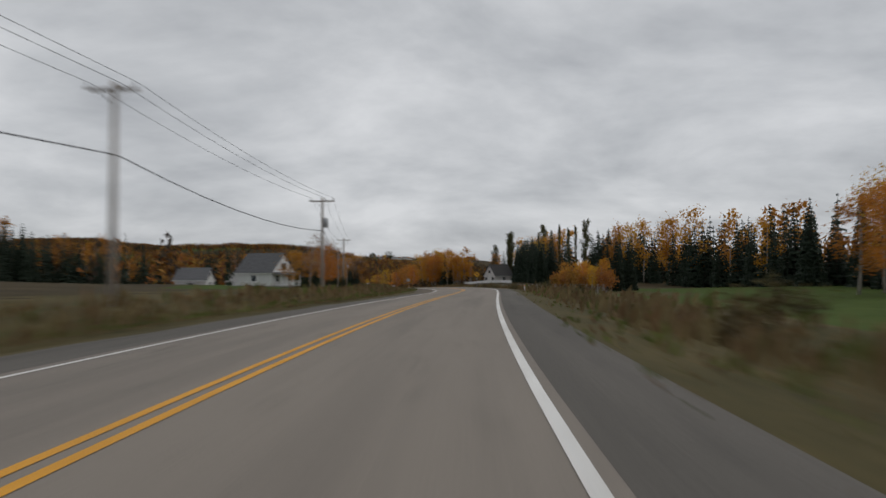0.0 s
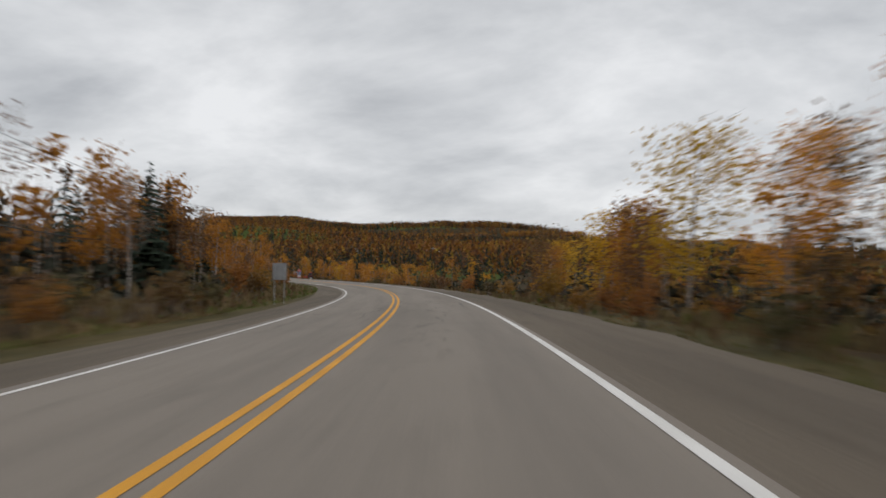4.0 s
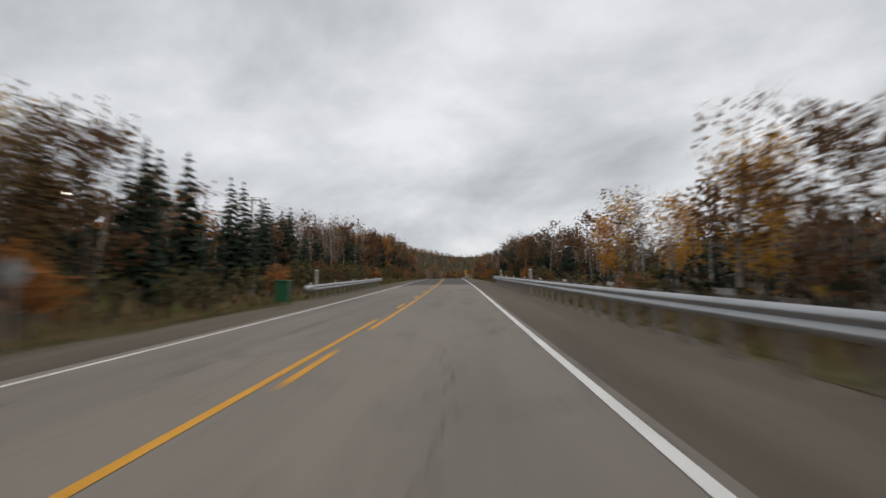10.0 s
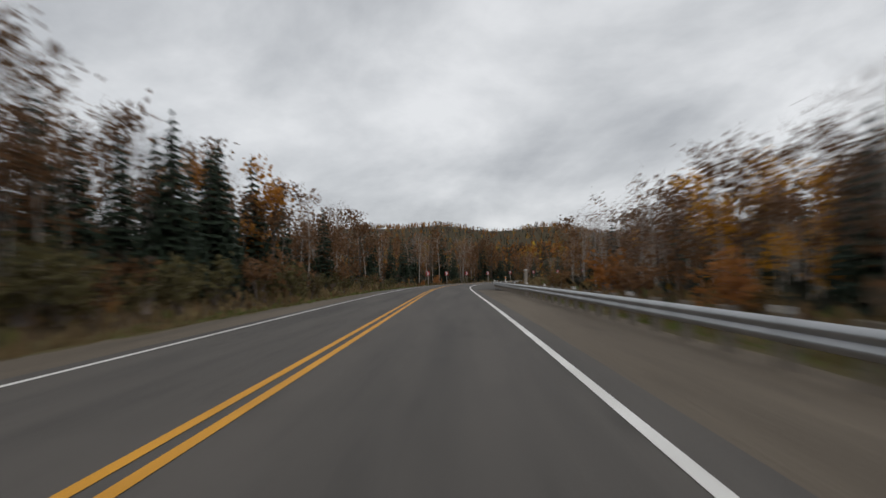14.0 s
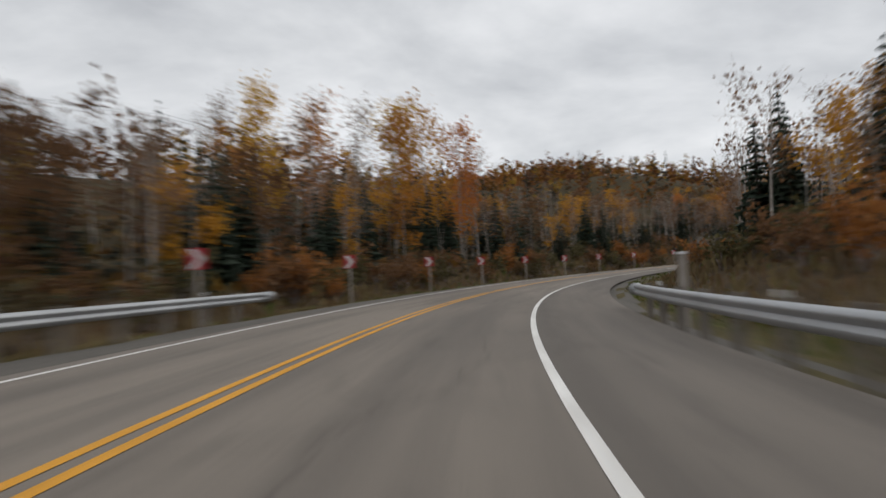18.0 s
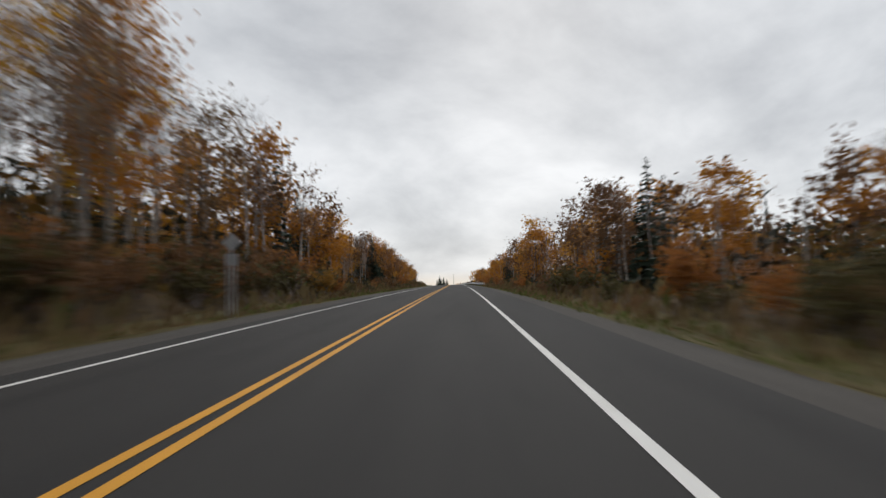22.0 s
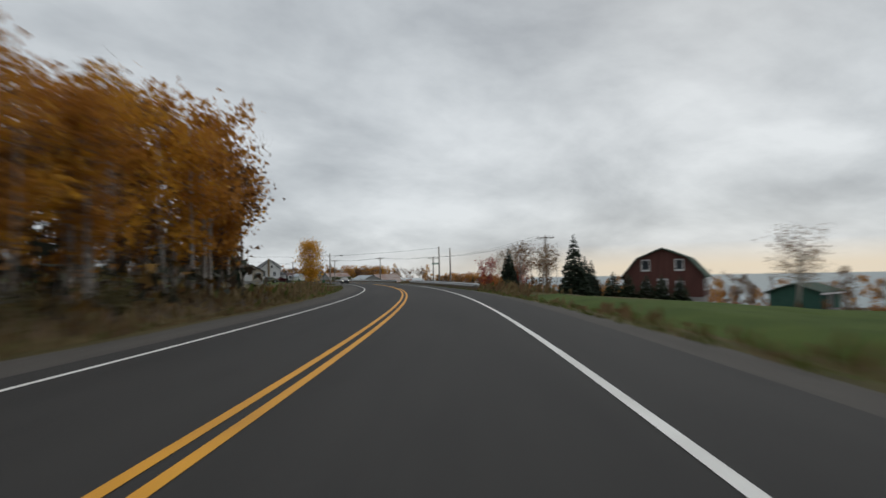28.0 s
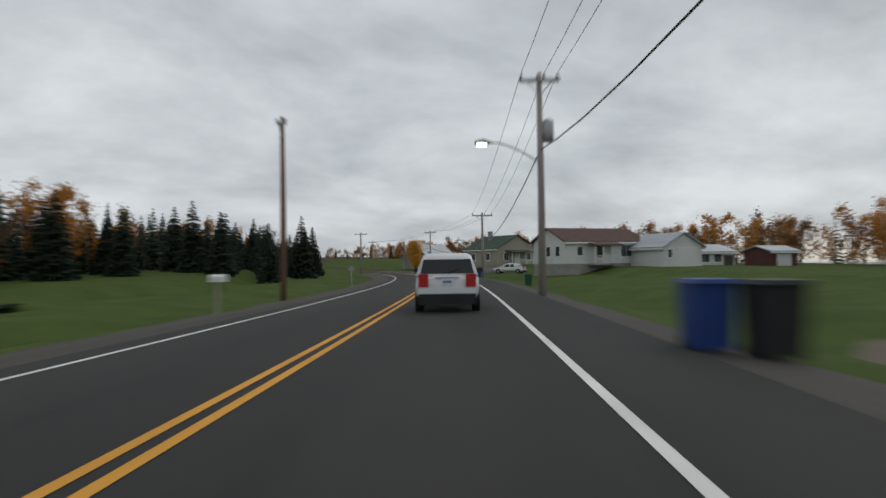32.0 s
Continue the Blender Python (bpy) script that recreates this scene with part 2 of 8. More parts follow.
def trafficked(name, light, dark, stain, rough=0.8, streak=0.5, cracks=0.0, spec=0.3, bump=0.25, speckle=45.0):
    """A driven surface: fine grain, blotches, wear drawn out along the way, and a net of tar-dark cracks. Its map runs in metres across and along."""
    m = bpy.data.materials.new(name)
    m.use_nodes = True
    n, l = nodes_of(m.node_tree)
    out, p = n.new("ShaderNodeOutputMaterial"), n.new("ShaderNodeBsdfPrincipled")
    uv = n.new("ShaderNodeTexCoord").outputs["UV"]

    def noise_at(sx, sy, detail=4, rough_=0.55):
        mp = n.new("ShaderNodeMapping"); mp.inputs["Scale"].default_value = (sx, sy, 1)
        t = n.new("ShaderNodeTexNoise"); t.inputs["Scale"].default_value = 1.0
        t.inputs["Detail"].default_value, t.inputs["Roughness"].default_value = detail, rough_
        l.new(uv, mp.inputs[0]); l.new(mp.outputs[0], t.inputs["Vector"])
        return t.outputs[0]

    def spread(value, lo, hi, a=0.0, b=1.0):
        r = n.new("ShaderNodeMapRange")
        for k, v in enumerate((lo, hi, a, b)):
            r.inputs[k + 1].default_value = v
        l.new(value, r.inputs[0])
        return r.outputs[0]

    def mix(fac, one, two):
        c = n.new("ShaderNodeMixRGB")
        l.new(fac, c.inputs[0])
        for k, v in ((1, one), (2, two)):
            if isinstance(v, tuple):
                c.inputs[k].default_value = (*v, 1)
            else:
                l.new(v, c.inputs[k])
        return c.outputs[0]

    grain = noise_at(speckle, speckle, 2)
    c = mix(spread(grain, 0.25, 0.75), dark, light)
    c = mix(spread(noise_at(0.9, 0.05, 5), 0.42, 0.68, 0, streak), c, stain)
    c = mix(spread(noise_at(0.22, 0.035, 4), 0.45, 0.7, 0, streak * 0.9), c, stain)
    c = mix(spread(noise_at(1.6, 0.5, 5, 0.65), 0.56, 0.72, 0, streak * 0.8), c, tuple(v * 0.8 for v in stain))
    if cracks:
        warp = n.new("ShaderNodeVectorMath"); warp.operation = "ADD"
        tw = n.new("ShaderNodeTexNoise"); tw.inputs["Scale"].default_value = 0.8; tw.inputs["Detail"].default_value = 4
        l.new(uv, tw.inputs["Vector"]); l.new(uv, warp.inputs[0]); l.new(tw.outputs["Color"], warp.inputs[1])
        mp = n.new("ShaderNodeMapping"); mp.inputs["Scale"].default_value = (0.42, 0.16, 1)
        l.new(warp.outputs[0], mp.inputs[0])
        v = n.new("ShaderNodeTexVoronoi"); v.feature = "DISTANCE_TO_EDGE"; v.inputs["Scale"].default_value = 1.0
        l.new(mp.outputs[0], v.inputs["Vector"])
        line = spread(v.outputs["Distance"], 0.0, 0.016, cracks, 0.0)
        gate = n.new("ShaderNodeMath"); gate.operation = "MULTIPLY"
        l.new(line, gate.inputs[0]); l.new(spread(noise_at(0.15, 0.03, 2), 0.48, 0.6), gate.inputs[1])
        c = mix(gate.outputs[0], c, tuple(v_ * 0.45 for v_ in dark))
    l.new(c, p.inputs["Base Color"])
    p.inputs["Roughness"].default_value, p.inputs["Specular IOR Level"].default_value = rough, spec
    d = n.new("ShaderNodeBump"); d.inputs["Strength"].default_value = bump; d.inputs["Distance"].default_value = 0.02
    l.new(grain, d.inputs["Height"]); l.new(d.outputs[0], p.inputs["Normal"])
    l.new(p.outputs[0], out.inputs[0])
    return m


OLD_ASPHALT = trafficked("old_asphalt", (0.285, 0.247, 0.207), (0.186, 0.160, 0.134), (0.135, 0.117, 0.100), cracks=0.8)
EDGE_ASPHALT = trafficked("shoulder_asphalt", (0.205, 0.178, 0.151), (0.13, 0.112, 0.095), (0.085, 0.075, 0.066), streak=0.65, cracks=0.6)
MID_ASPHALT = trafficked("grey_asphalt", (0.120, 0.107, 0.095), (0.075, 0.067, 0.060), (0.045, 0.041, 0.038), streak=0.7, cracks=0.8)
WORN_ASPHALT = trafficked("worn_asphalt", (0.272, 0.234, 0.195), (0.172, 0.148, 0.124), (0.104, 0.091, 0.079), streak=0.65, cracks=0.8)
NEW_ASPHALT = trafficked("new_asphalt", (0.054, 0.051, 0.048), (0.028, 0.027, 0.026), (0.022, 0.021, 0.021), streak=0.5, spec=0.15)
PATCH = material("tar_patch", (0.085, 0.078, 0.07), (0.06, 0.056, 0.052), 0.8, 0.8, fine=30)
MEND = material("mended_asphalt", (0.19, 0.168, 0.145), (0.15, 0.132, 0.114), 0.8, 0.8, fine=30)
WHITE_LINE = material("white_road_paint", (0.84, 0.83, 0.80), (0.56, 0.54, 0.51), 1.2, 0.7, fine=20)
YELLOW_LINE = material("yellow_road_paint", (0.76, 0.36, 0.026), (0.50, 0.23, 0.022), 1.2, 0.7, fine=20)
GRAVEL = trafficked("gravel", (0.190, 0.156, 0.118), (0.10, 0.080, 0.060), (0.082, 0.066, 0.050), rough=0.95, streak=0.65, bump=0.6, speckle=18)
GREY_GRAVEL = trafficked("grey_shoulder", (0.155, 0.140, 0.122), (0.09, 0.081, 0.071), (0.072, 0.066, 0.058), rough=0.9, streak=0.65, bump=0.4, speckle=22)
DARK_GRAVEL = trafficked("dark_gravel", (0.098, 0.088, 0.077), (0.056, 0.050, 0.045), (0.045, 0.041, 0.037), rough=0.95, streak=0.6, bump=0.6, speckle=18)
LITTER = material("leaf_litter", (0.098, 0.066, 0.036), (0.036, 0.028, 0.018), 0.35, 0.95, bump=0.6, fine=16, spec=0.1)
VERGE = material("dry_verge", (0.118, 0.092, 0.041), (0.052, 0.048, 0.021), 0.22, 0.95, bump=0.5, fine=14, spec=0.1)
MEADOW = material("forest_floor", (0.082, 0.062, 0.031), (0.036, 0.028, 0.016), 0.15, 0.95, bump=0.5, fine=30, spec=0.1)
LAWN = material("green_lawn", (0.074, 0.104, 0.022), (0.038, 0.062, 0.012), 0.4, 0.95, bump=0.4, fine=30, spec=0.08)
BIRCH_BARK = material("birch_bark", (0.46, 0.42, 0.375), (0.165, 0.145, 0.128), 1.5, 0.85, fine=6, stretch=(1, 1, 3))
DARK_BARK = material("grey_bark", (0.13, 0.11, 0.095), (0.06, 0.05, 0.042), 3, 0.9, stretch=(1, 1, 0.3))
TWIG = material("bare_twig", (0.31, 0.255, 0.235), (0.18, 0.148, 0.135), 2, 0.9)
LEAF_ORANGE = material("orange_leaves", (0.62, 0.255, 0.046), (0.36, 0.14, 0.03), 1.2, 0.8, vary=0.035, leafy=0.48, fine=5)
LEAF_YELLOW = material("yellow_leaves", (0.74, 0.41, 0.045), (0.50, 0.25, 0.03), 1.2, 0.8, vary=0.03, leafy=0.48, fine=5)
LEAF_GOLD = material("dull_gold_leaves", (0.40, 0.20, 0.046), (0.22, 0.104, 0.03), 1.2, 0.8, vary=0.035, leafy=0.42, fine=5)
LEAF_RUST = material("rust_leaves", (0.24, 0.135, 0.055), (0.12, 0.072, 0.034), 1.2, 0.8, vary=0.03, leafy=0.4, fine=5)
LEAF_BROWN = material("dull_brown_leaves", (0.135, 0.11, 0.045), (0.07, 0.055, 0.026), 1.0, 0.85, vary=0.03, leafy=0.2, fine=5)
LEAF_THIN = material("thin_tawny_leaves", (0.30, 0.165, 0.075), (0.17, 0.10, 0.055), 1.2, 0.8, vary=0.03, leafy=0.4, fine=5)
LEAF_OLIVE = material("olive_leaves", (0.115, 0.110, 0.036), (0.055, 0.058, 0.022), 1.0, 0.85, vary=0.03, leafy=0.25, fine=5)
NEEDLE = material("dark_needles", (0.026, 0.040, 0.022), (0.012, 0.020, 0.012), 2, 0.8, vary=0.03, fine=4)
CEDAR = material("cedar_green", (0.04, 0.06, 0.028), (0.02, 0.032, 0.016), 2, 0.8, vary=0.03, fine=4)
LARCH = material("golden_larch", (0.40, 0.25, 0.03), (0.24, 0.14, 0.02), 2, 0.8, vary=0.03, leafy=0.2, fine=4)

# ---- helpers for building ----


class Soup:
    """Collects faces for one mesh."""

    def __init__(self):
        self.v, self.f, self.n, self.flat, self.along = [], [], 0, None, None

    def add(self, verts, faces):
        verts = np.asarray(verts, float)
        self.v.append(verts)
        self.f += [tuple(i + self.n for i in q) for q in faces]
        self.n += len(verts)

    def box(self, centre, size, rz=0.0, taper=1.0):
        x, y, z = (s / 2 for s in size)
        t = taper
        p = np.array([(-x, -y, -z), (x, -y, -z), (x, y, -z), (-x, y, -z), (-x * t, -y * t, z), (x * t, -y * t, z), (x * t, y * t, z), (-x * t, y * t, z)])
        c, s = math.cos(radians(rz)), math.sin(radians(rz))
        p = np.stack([p[:, 0] * c - p[:, 1] * s, p[:, 0] * s + p[:, 1] * c, p[:, 2]], 1) + np.array(centre)
        self.add(p, [(3, 2, 1, 0), (4, 5, 6, 7), (0, 1, 5, 4), (1, 2, 6, 5), (2, 3, 7, 6), (3, 0, 4, 7)])

    def tube(self, pts, radii, sides=6, cap=True):
        pts = np.asarray(pts, float)
        rings = []
        for i, p in enumerate(pts):
            d = pts[min(i + 1, len(pts) - 1)] - pts[max(i - 1, 0)]
            d = d / (np.linalg.norm(d) + 1e-9)
            a = np.cross(d, (0, 0, 1.0)) if abs(d[2]) < 0.95 else np.cross(d, (1.0, 0, 0))
            a /= np.linalg.norm(a)
            b = np.cross(d, a)
            ang = np.arange(sides) * 2 * np.pi / sides
            rings.append(p + radii[i] * (np.cos(ang)[:, None] * a + np.sin(ang)[:, None] * b))
        fs = []
        for i in range(len(pts) - 1):
            for k in range(sides):
                q = (k + 1) % sides
                fs.append((i * sides + k, i * sides + q, (i + 1) * sides + q, (i + 1) * sides + k))
        if cap:
            fs.append(tuple(range(sides))[::-1])
            fs.append(tuple((len(pts) - 1) * sides + k for k in range(sides)))
        self.add(np.concatenate(rings), fs)

    def prism(self, outline, axis_a, axis_b, origin, depth, axis_d):
        """A flat outline pushed along axis_d."""
        o, a, b, d = (np.asarray(q, float) for q in (origin, axis_a, axis_b, axis_d))
        p = np.array([o + a * u + b * v for u, v in outline])
        k = len(outline)
        self.add(np.concatenate([p, p + d * depth]), [tuple(range(k))[::-1], tuple(range(k, 2 * k))]
                 + [(i, (i + 1) % k, k + (i + 1) % k, k + i) for i in range(k)])

    def mesh(self, name, mat, smooth=False):
        me = bpy.data.meshes.new(name)
        v = np.concatenate(self.v) if self.v else np.zeros((0, 3))
        me.from_pydata(v.tolist(), [], self.f)
        me.materials.append(mat)
        if self.along is not None:
            layer = me.uv_layers.new(name="along")
            layer.data.foreach_set("uv", self.along[np.array([i for q in self.f for i in q])].ravel())
        if smooth:
            me.polygons.foreach_set("use_smooth", [True] * len(me.polygons))
        me.update()
        return me


def thing(name, label, category, group="", kind="", data=None, at=(0, 0, 0), rz=0.0):
    ob = new(name, data)
    ob.scale = (SIZE, SIZE, SIZE)
    ob.location = Vector(at) * SIZE
    ob.rotation_euler = (0, 0, radians(rz))
    return tagged(ob, label, category, group, kind)


def part(name, soup, mat, parent, label="", smooth=False):
    ob = new(name, soup.mesh(name, mat, smooth) if isinstance(soup, Soup) else soup)
    ob.parent = parent
    return tagged(ob, label)


def copy_at(ob, at, rz=0.0, size=1.0, tall=None):
    k = copy_thing(ob, pose(at[0] * SIZE, at[1] * SIZE, at[2] * SIZE, 0, 0, rz))
    k.scale = (SIZE * size, SIZE * size, SIZE * (tall or size))
    return k


def put_away(ob):
    """Takes a pattern out of the scene once its copies stand."""
    for o in [*ob.children_recursive, ob]:
        bpy.data.objects.remove(o)


# ---- the road's own measures: s is the moment at which the drive passes a place, lat metres right of the yellow line ----


def road(s, lat=0.0, up=0.0):
    s = np.asarray(s, float)
    k = np.clip(s / TICK, 0, len(TICKS) - 1.001)
    i = np.floor(k).astype(int)
    f = (k - i)[..., None]
    side, top = (a[i] * (1 - f) + a[i + 1] * f for a in (SIDE, UP))
    p, q = MID[i], MID[i + 1]
    u, v = (q - MID[np.maximum(i - 1, 0)]) / 2, (MID[np.minimum(i + 2, len(MID) - 1)] - p) / 2
    mid = p * (2 * f ** 3 - 3 * f ** 2 + 1) + u * (f ** 3 - 2 * f ** 2 + f) + q * (3 * f ** 2 - 2 * f ** 3) + v * (f ** 3 - f ** 2)
    over = (s - np.clip(s, TICKS[0], TICKS[-1]))[..., None] * 72
    mid = mid + over * AHEAD[i]
    lat = np.asarray(lat, float)
    fall = -CROWN * np.clip(-lat, 0, 7)
    return mid + side * lat[..., None] + top * (np.asarray(up) + fall)[..., None]


def bearing(s):
    """Degrees about z that turn +y onto the road's way ahead."""
    return -math.degrees(float(np.interp(s, TICKS, YAW)))


CROWN = 0.0226    # fall of the far lane

# cross-section: heights at 20 m and 60 m to each side, by station
SLOPES = [(-2, 0, 1, -0.5, 0), (1.9, 0, 1, -0.3, 0.5), (2.4, -0.5, 0, 0.5, 2.6), (2.9, -0.3, 0.5, 1.2, 3.6), (3.3, 0, 1, 0.5, 2.5), (4.6, 0, 1, -2, -6), (5.4, 0.5, 3, -3, -14), (6.3, 0.5, 3, -3, -12),
          (7.2, 0.5, 3, -0.5, -4), (9, 0, 1, 0, 1), (10.2, -1, -2, -2, -3), (11, 0, 2, 0, 0), (12.4, 1, 4, -1.5, -4), (14.5, 1, 4, -1.5, -4),
          (15.3, 0, 3, 0.5, 3), (16.5, -2, -2, -1, -2), (17.5, -2, -1, -1, 0), (18.0, -1, 4, -0.5, 1), (18.4, 1.0, 8, 2, 5), (18.9, 3, 12, 2.4, 6), (19.3, 3, 11, 2.6, 6), (19.7, 4, 10, 2.6, 6), (20.2, 5, 12, 2.4, 5),
          (20.8, 7.5, 17, 2, 5), (21.2, 6.5, 15, 1.6, 4), (22, 4, 10, 0.8, 2), (22.6, 3, 8, 0, 0), (23.2, 0.3, 1, -0.5, -2), (26, 0, 0, -1.5, -6), (27.3, 0.3, 2, -0.6, -3), (28.6, 0.5, 2, -0.8, -4),
          (30.5, 0.1, 1.5, -2, -9), (30.8, 1.0, 2.2, -1, -6), (31, 1.2, 2.0, -0.4, -4), (31.14, 0.9, 1.4, -0.2, -3.8), (31.34, -0.3, -1, -0.1, -3.5), (31.8, -0.8, -2, 0.1, -3), (33, 0, 1, 0.3, 0), (38, 0, 1, 0, 0)]
# lanes that cross the ditch: station and side
LANES = [(3.2, 1), (3.86, -1), (6.72, 1), (9.35, -1), (29.72, 1), (30.93, -1), (29.86, -1), (31.74, 1), (31.88, 1), (32.02, 1), (33.4, 1)]
SLOPE = np.array(SLOPES)


def open_ditch(s, lat):
    """0 where a lane fills the ditch, 1 elsewhere."""
    k = np.ones(np.broadcast(s, lat).shape)
    for at, side in LANES:
        k = k * np.where(lat * side > 0, 1 - np.exp(-((s - at) * 72 / 8.0) ** 4), 1)
    return k


def rise(s, lat):
    """Height of the land over the road's edge, at a station and a distance to the side."""
    s, lat = np.asarray(s, float), np.asarray(lat, float)
    d = np.abs(lat)
    h20 = np.where(lat < 0, np.interp(s, SLOPE[:, 0], SLOPE[:, 1]), np.interp(s, SLOPE[:, 0], SLOPE[:, 3]))
    h60 = np.where(lat < 0, np.interp(s, SLOPE[:, 0], SLOPE[:, 2]), np.interp(s, SLOPE[:, 0], SLOPE[:, 4]))
    k = np.clip((d - 7.5) / 12.5, 0, 1)
    near = h20 * k * k * (3 - 2 * k) - 0.45 * np.exp(-((d - 9.0) / 1.6) ** 2) * open_ditch(s, lat) - 0.12 * np.clip((d - 4.5) / 2, 0, 1)
    far = h20 + (h60 - h20) * np.clip((d - 20) / 40, 0, 1)
    return np.where(d < 20, near, far - 0.12)


def spot(s, lat, up=0.0):
    """A place on the land beside the road."""
    p = road(s, lat)
    m = road(s, 0.0)
    return np.array([p[0], p[1], m[2] + float(rise(s, lat)) + up])

# ---- ground, road, lines ----


def ribbon(name, s0, s1, lats, step=0.03, lift=0.0, mat=None, parent=None, crown=True):
    """A strip along the road through the given distances to the side."""
    ss = np.linspace(s0, s1, max(2, int(round((s1 - s0) / step)) + 1))
    rows = [road(ss, np.full(len(ss), la), np.full(len(ss), lift)) for la in lats]
    v = np.stack(rows, 1).reshape(-1, 3)
    k = len(lats)
    fs = [(i * k + j, i * k + j + 1, (i + 1) * k + j + 1, (i + 1) * k + j) for i in range(len(ss) - 1) for j in range(k - 1)]
    so = Soup(); so.add(v, fs)
    so.along = strip_map(ss, lats)
    return so


def strip_map(ss, lats):
    """Metres across and along for the corners of a strip."""
    g = np.stack(np.meshgrid(np.asarray(lats, float), np.asarray(ss) * 72), -1)
    return g.reshape(-1, 2)


def hill_height(x, y):
    """Far hills to the west, by the way they lie from the valley's middle."""
    dx, dy = x + 150, y - 500
    r, az = np.hypot(dx, dy), np.degrees(np.arctan2(dx, dy))
    top = np.interp(az, [-180, -120, -95, -80, -66, -56, -48, -38, 180], [30, 30, 45, 80, 118, 115, 70, 15, 0])
    k = np.clip((r - 900) / 1000, 0, 1)
    wav = 1 + 0.07 * np.sin(az * 0.35) + 0.05 * np.sin(az * 0.9 + 1)
    return top * wav * k * k * (3 - 2 * k)


def long_ridge(x, y, ax, ay, bx, by, high, wide):
    """A rounded ridge along a line."""
    ux, uy = bx - ax, by - ay
    n = math.hypot(ux, uy)
    t = np.clip(((x - ax) * ux + (y - ay) * uy) / n / n, 0, 1)
    d = np.hypot(x - ax - ux * t, y - ay - uy * t)
    return high * (1 + 0.06 * np.sin(t * 9 + 1) + 0.04 * np.sin(t * 23)) * np.exp(-(d / wide) ** 2)


def ridge_height(x, y):
    """The nearer wooded ridges: inside the long bend, across the valley, and behind the bend."""
    return (long_ridge(x, y, -500, 1010, -420, 1045, 16, 122) + long_ridge(x, y, -690, 1060, -620, 1120, 9, 95) + long_ridge(x, y, -330, 790, 120, 930, 5, 120) + long_ridge(x, y, -560, 1380, -240, 1420, 36, 170) + long_ridge(x, y, -950, 1270, -600, 1370, 16, 160)
            + long_ridge(x, y, -900, 820, -880, 960, 9, 120))


def field(x, y):
    """Open ground among the far woods."""
    open_ = (np.sin(x * 0.0085 + 1.3) * np.sin(y * 0.011 + 0.4) + 0.45 * np.sin(x * 0.021 + y * 0.017)) > 0.62
    slope = (np.sin(x * 0.017 + 0.6) + 0.8 * np.sin(y * 0.031 + x * 0.004)) > 0.95
    return np.where(y > 1230, slope & (x > -430) & (y < 1420), open_ & ((x > -480) | (y < 1000)))


SEA_LEVEL = -28.0


def shore_drop(x, y):
    """How far the land has fallen towards the sea."""
    ux, uy = math.sin(radians(112)), math.cos(radians(112))
    off = (x + 60) * ux + (y - 1330) * uy
    shore = np.clip((off - 188) / 220, 0, 1) * np.clip((y - 880) / 250, 0, 1)
    return shore * shore * (3 - 2 * shore) * 60


def ground_height(x, y):
    """Land height and its colour group at places given as flat arrays."""
    px, py = MID[::2, 0], MID[::2, 1]
    best = np.full(x.shape, 1e18)
    idx = np.zeros(x.shape, int)
    for c in range(len(px)):
        d = (x - px[c]) ** 2 + (y - py[c]) ** 2
        m = d < best
        best[m] = d[m]
        idx[m] = c
    s = idx * 2 * TICK
    near = MID[idx * 2]
    rel = np.stack([x - near[:, 0], y - near[:, 1]], 1)
    ah, sd = AHEAD[idx * 2][:, :2], SIDE[idx * 2][:, :2]
    along = (rel * ah).sum(1)
    s = s + np.clip(along, -15, 15) / 72
    lat = (rel * sd).sum(1)
    dist = np.sqrt(best)
    lat = np.where(dist > 80, np.sign(lat) * dist, lat)
    z = road(np.clip(s, 0, 37), 0 * lat)[:, 2] + rise(s, lat)
    far = np.clip((dist - 70) / 300, 0, 1)
    far = far * far * (3 - 2 * far)
    base = -10.0
    z = z * (1 - far) + base * far + hill_height(x, y) + ridge_height(x, y) * np.clip((dist - 35) / 60, 0, 1)
    # the land falls to the sea on the far side of the last stretch
    z = z - shore_drop(x, y)
    corridor = np.clip((19 - dist) / 3, 0, 1)
    z = z - corridor * 1.6
    bump = 0.25 * np.sin(x * 0.11 + 1) * np.sin(y * 0.093) + 0.15 * np.sin(x * 0.31) * np.sin(y * 0.27 + 2)
    return z + bump * np.clip((dist - 24) / 20, 0, 1), s, lat, dist


def axis(lo, hi, step, out):
    inner = np.arange(lo, hi + 0.1, step)
    w, k = [], step
    p = hi
    while p < out:
        k *= 1.22
        p += k
        w.append(p - hi)
    w = np.array(w)
    return np.concatenate([lo - w[::-1], inner, hi + w])


def build_ground():
    xs, ys = axis(-860, 330, 8, 4200), axis(-180, 1840, 8, 4200)
    gx, gy = np.meshgrid(xs, ys)
    z, s, lat, dist = ground_height(gx.ravel(), gy.ravel())
    v = np.stack([gx.ravel(), gy.ravel(), z], 1)
    nx, ny = len(xs), len(ys)
    j, i = np.meshgrid(np.arange(ny - 1), np.arange(nx - 1), indexing="ij")
    a = (j * nx + i).ravel()
    f = np.stack([a, a + 1, a + nx + 1, a + nx], 1)
    me = bpy.data.meshes.new("ground")
    me.from_pydata(v.tolist(), [], f.tolist())
    me.materials.append(MEADOW); me.materials.append(LAWN)
    me.polygons.foreach_set("use_smooth", [True] * len(me.polygons))
    green = is_lawn(s, lat) | (field(gx.ravel(), gy.ravel()) & (dist > 110) & (gy.ravel() > 560) & (gy.ravel() < 1500))
    me.polygons.foreach_set("material_index", green[f].any(1).astype(int))
    thing("ground", "rolling autumn land with brown grass and leaf litter", "ground", kind="structure", data=me)


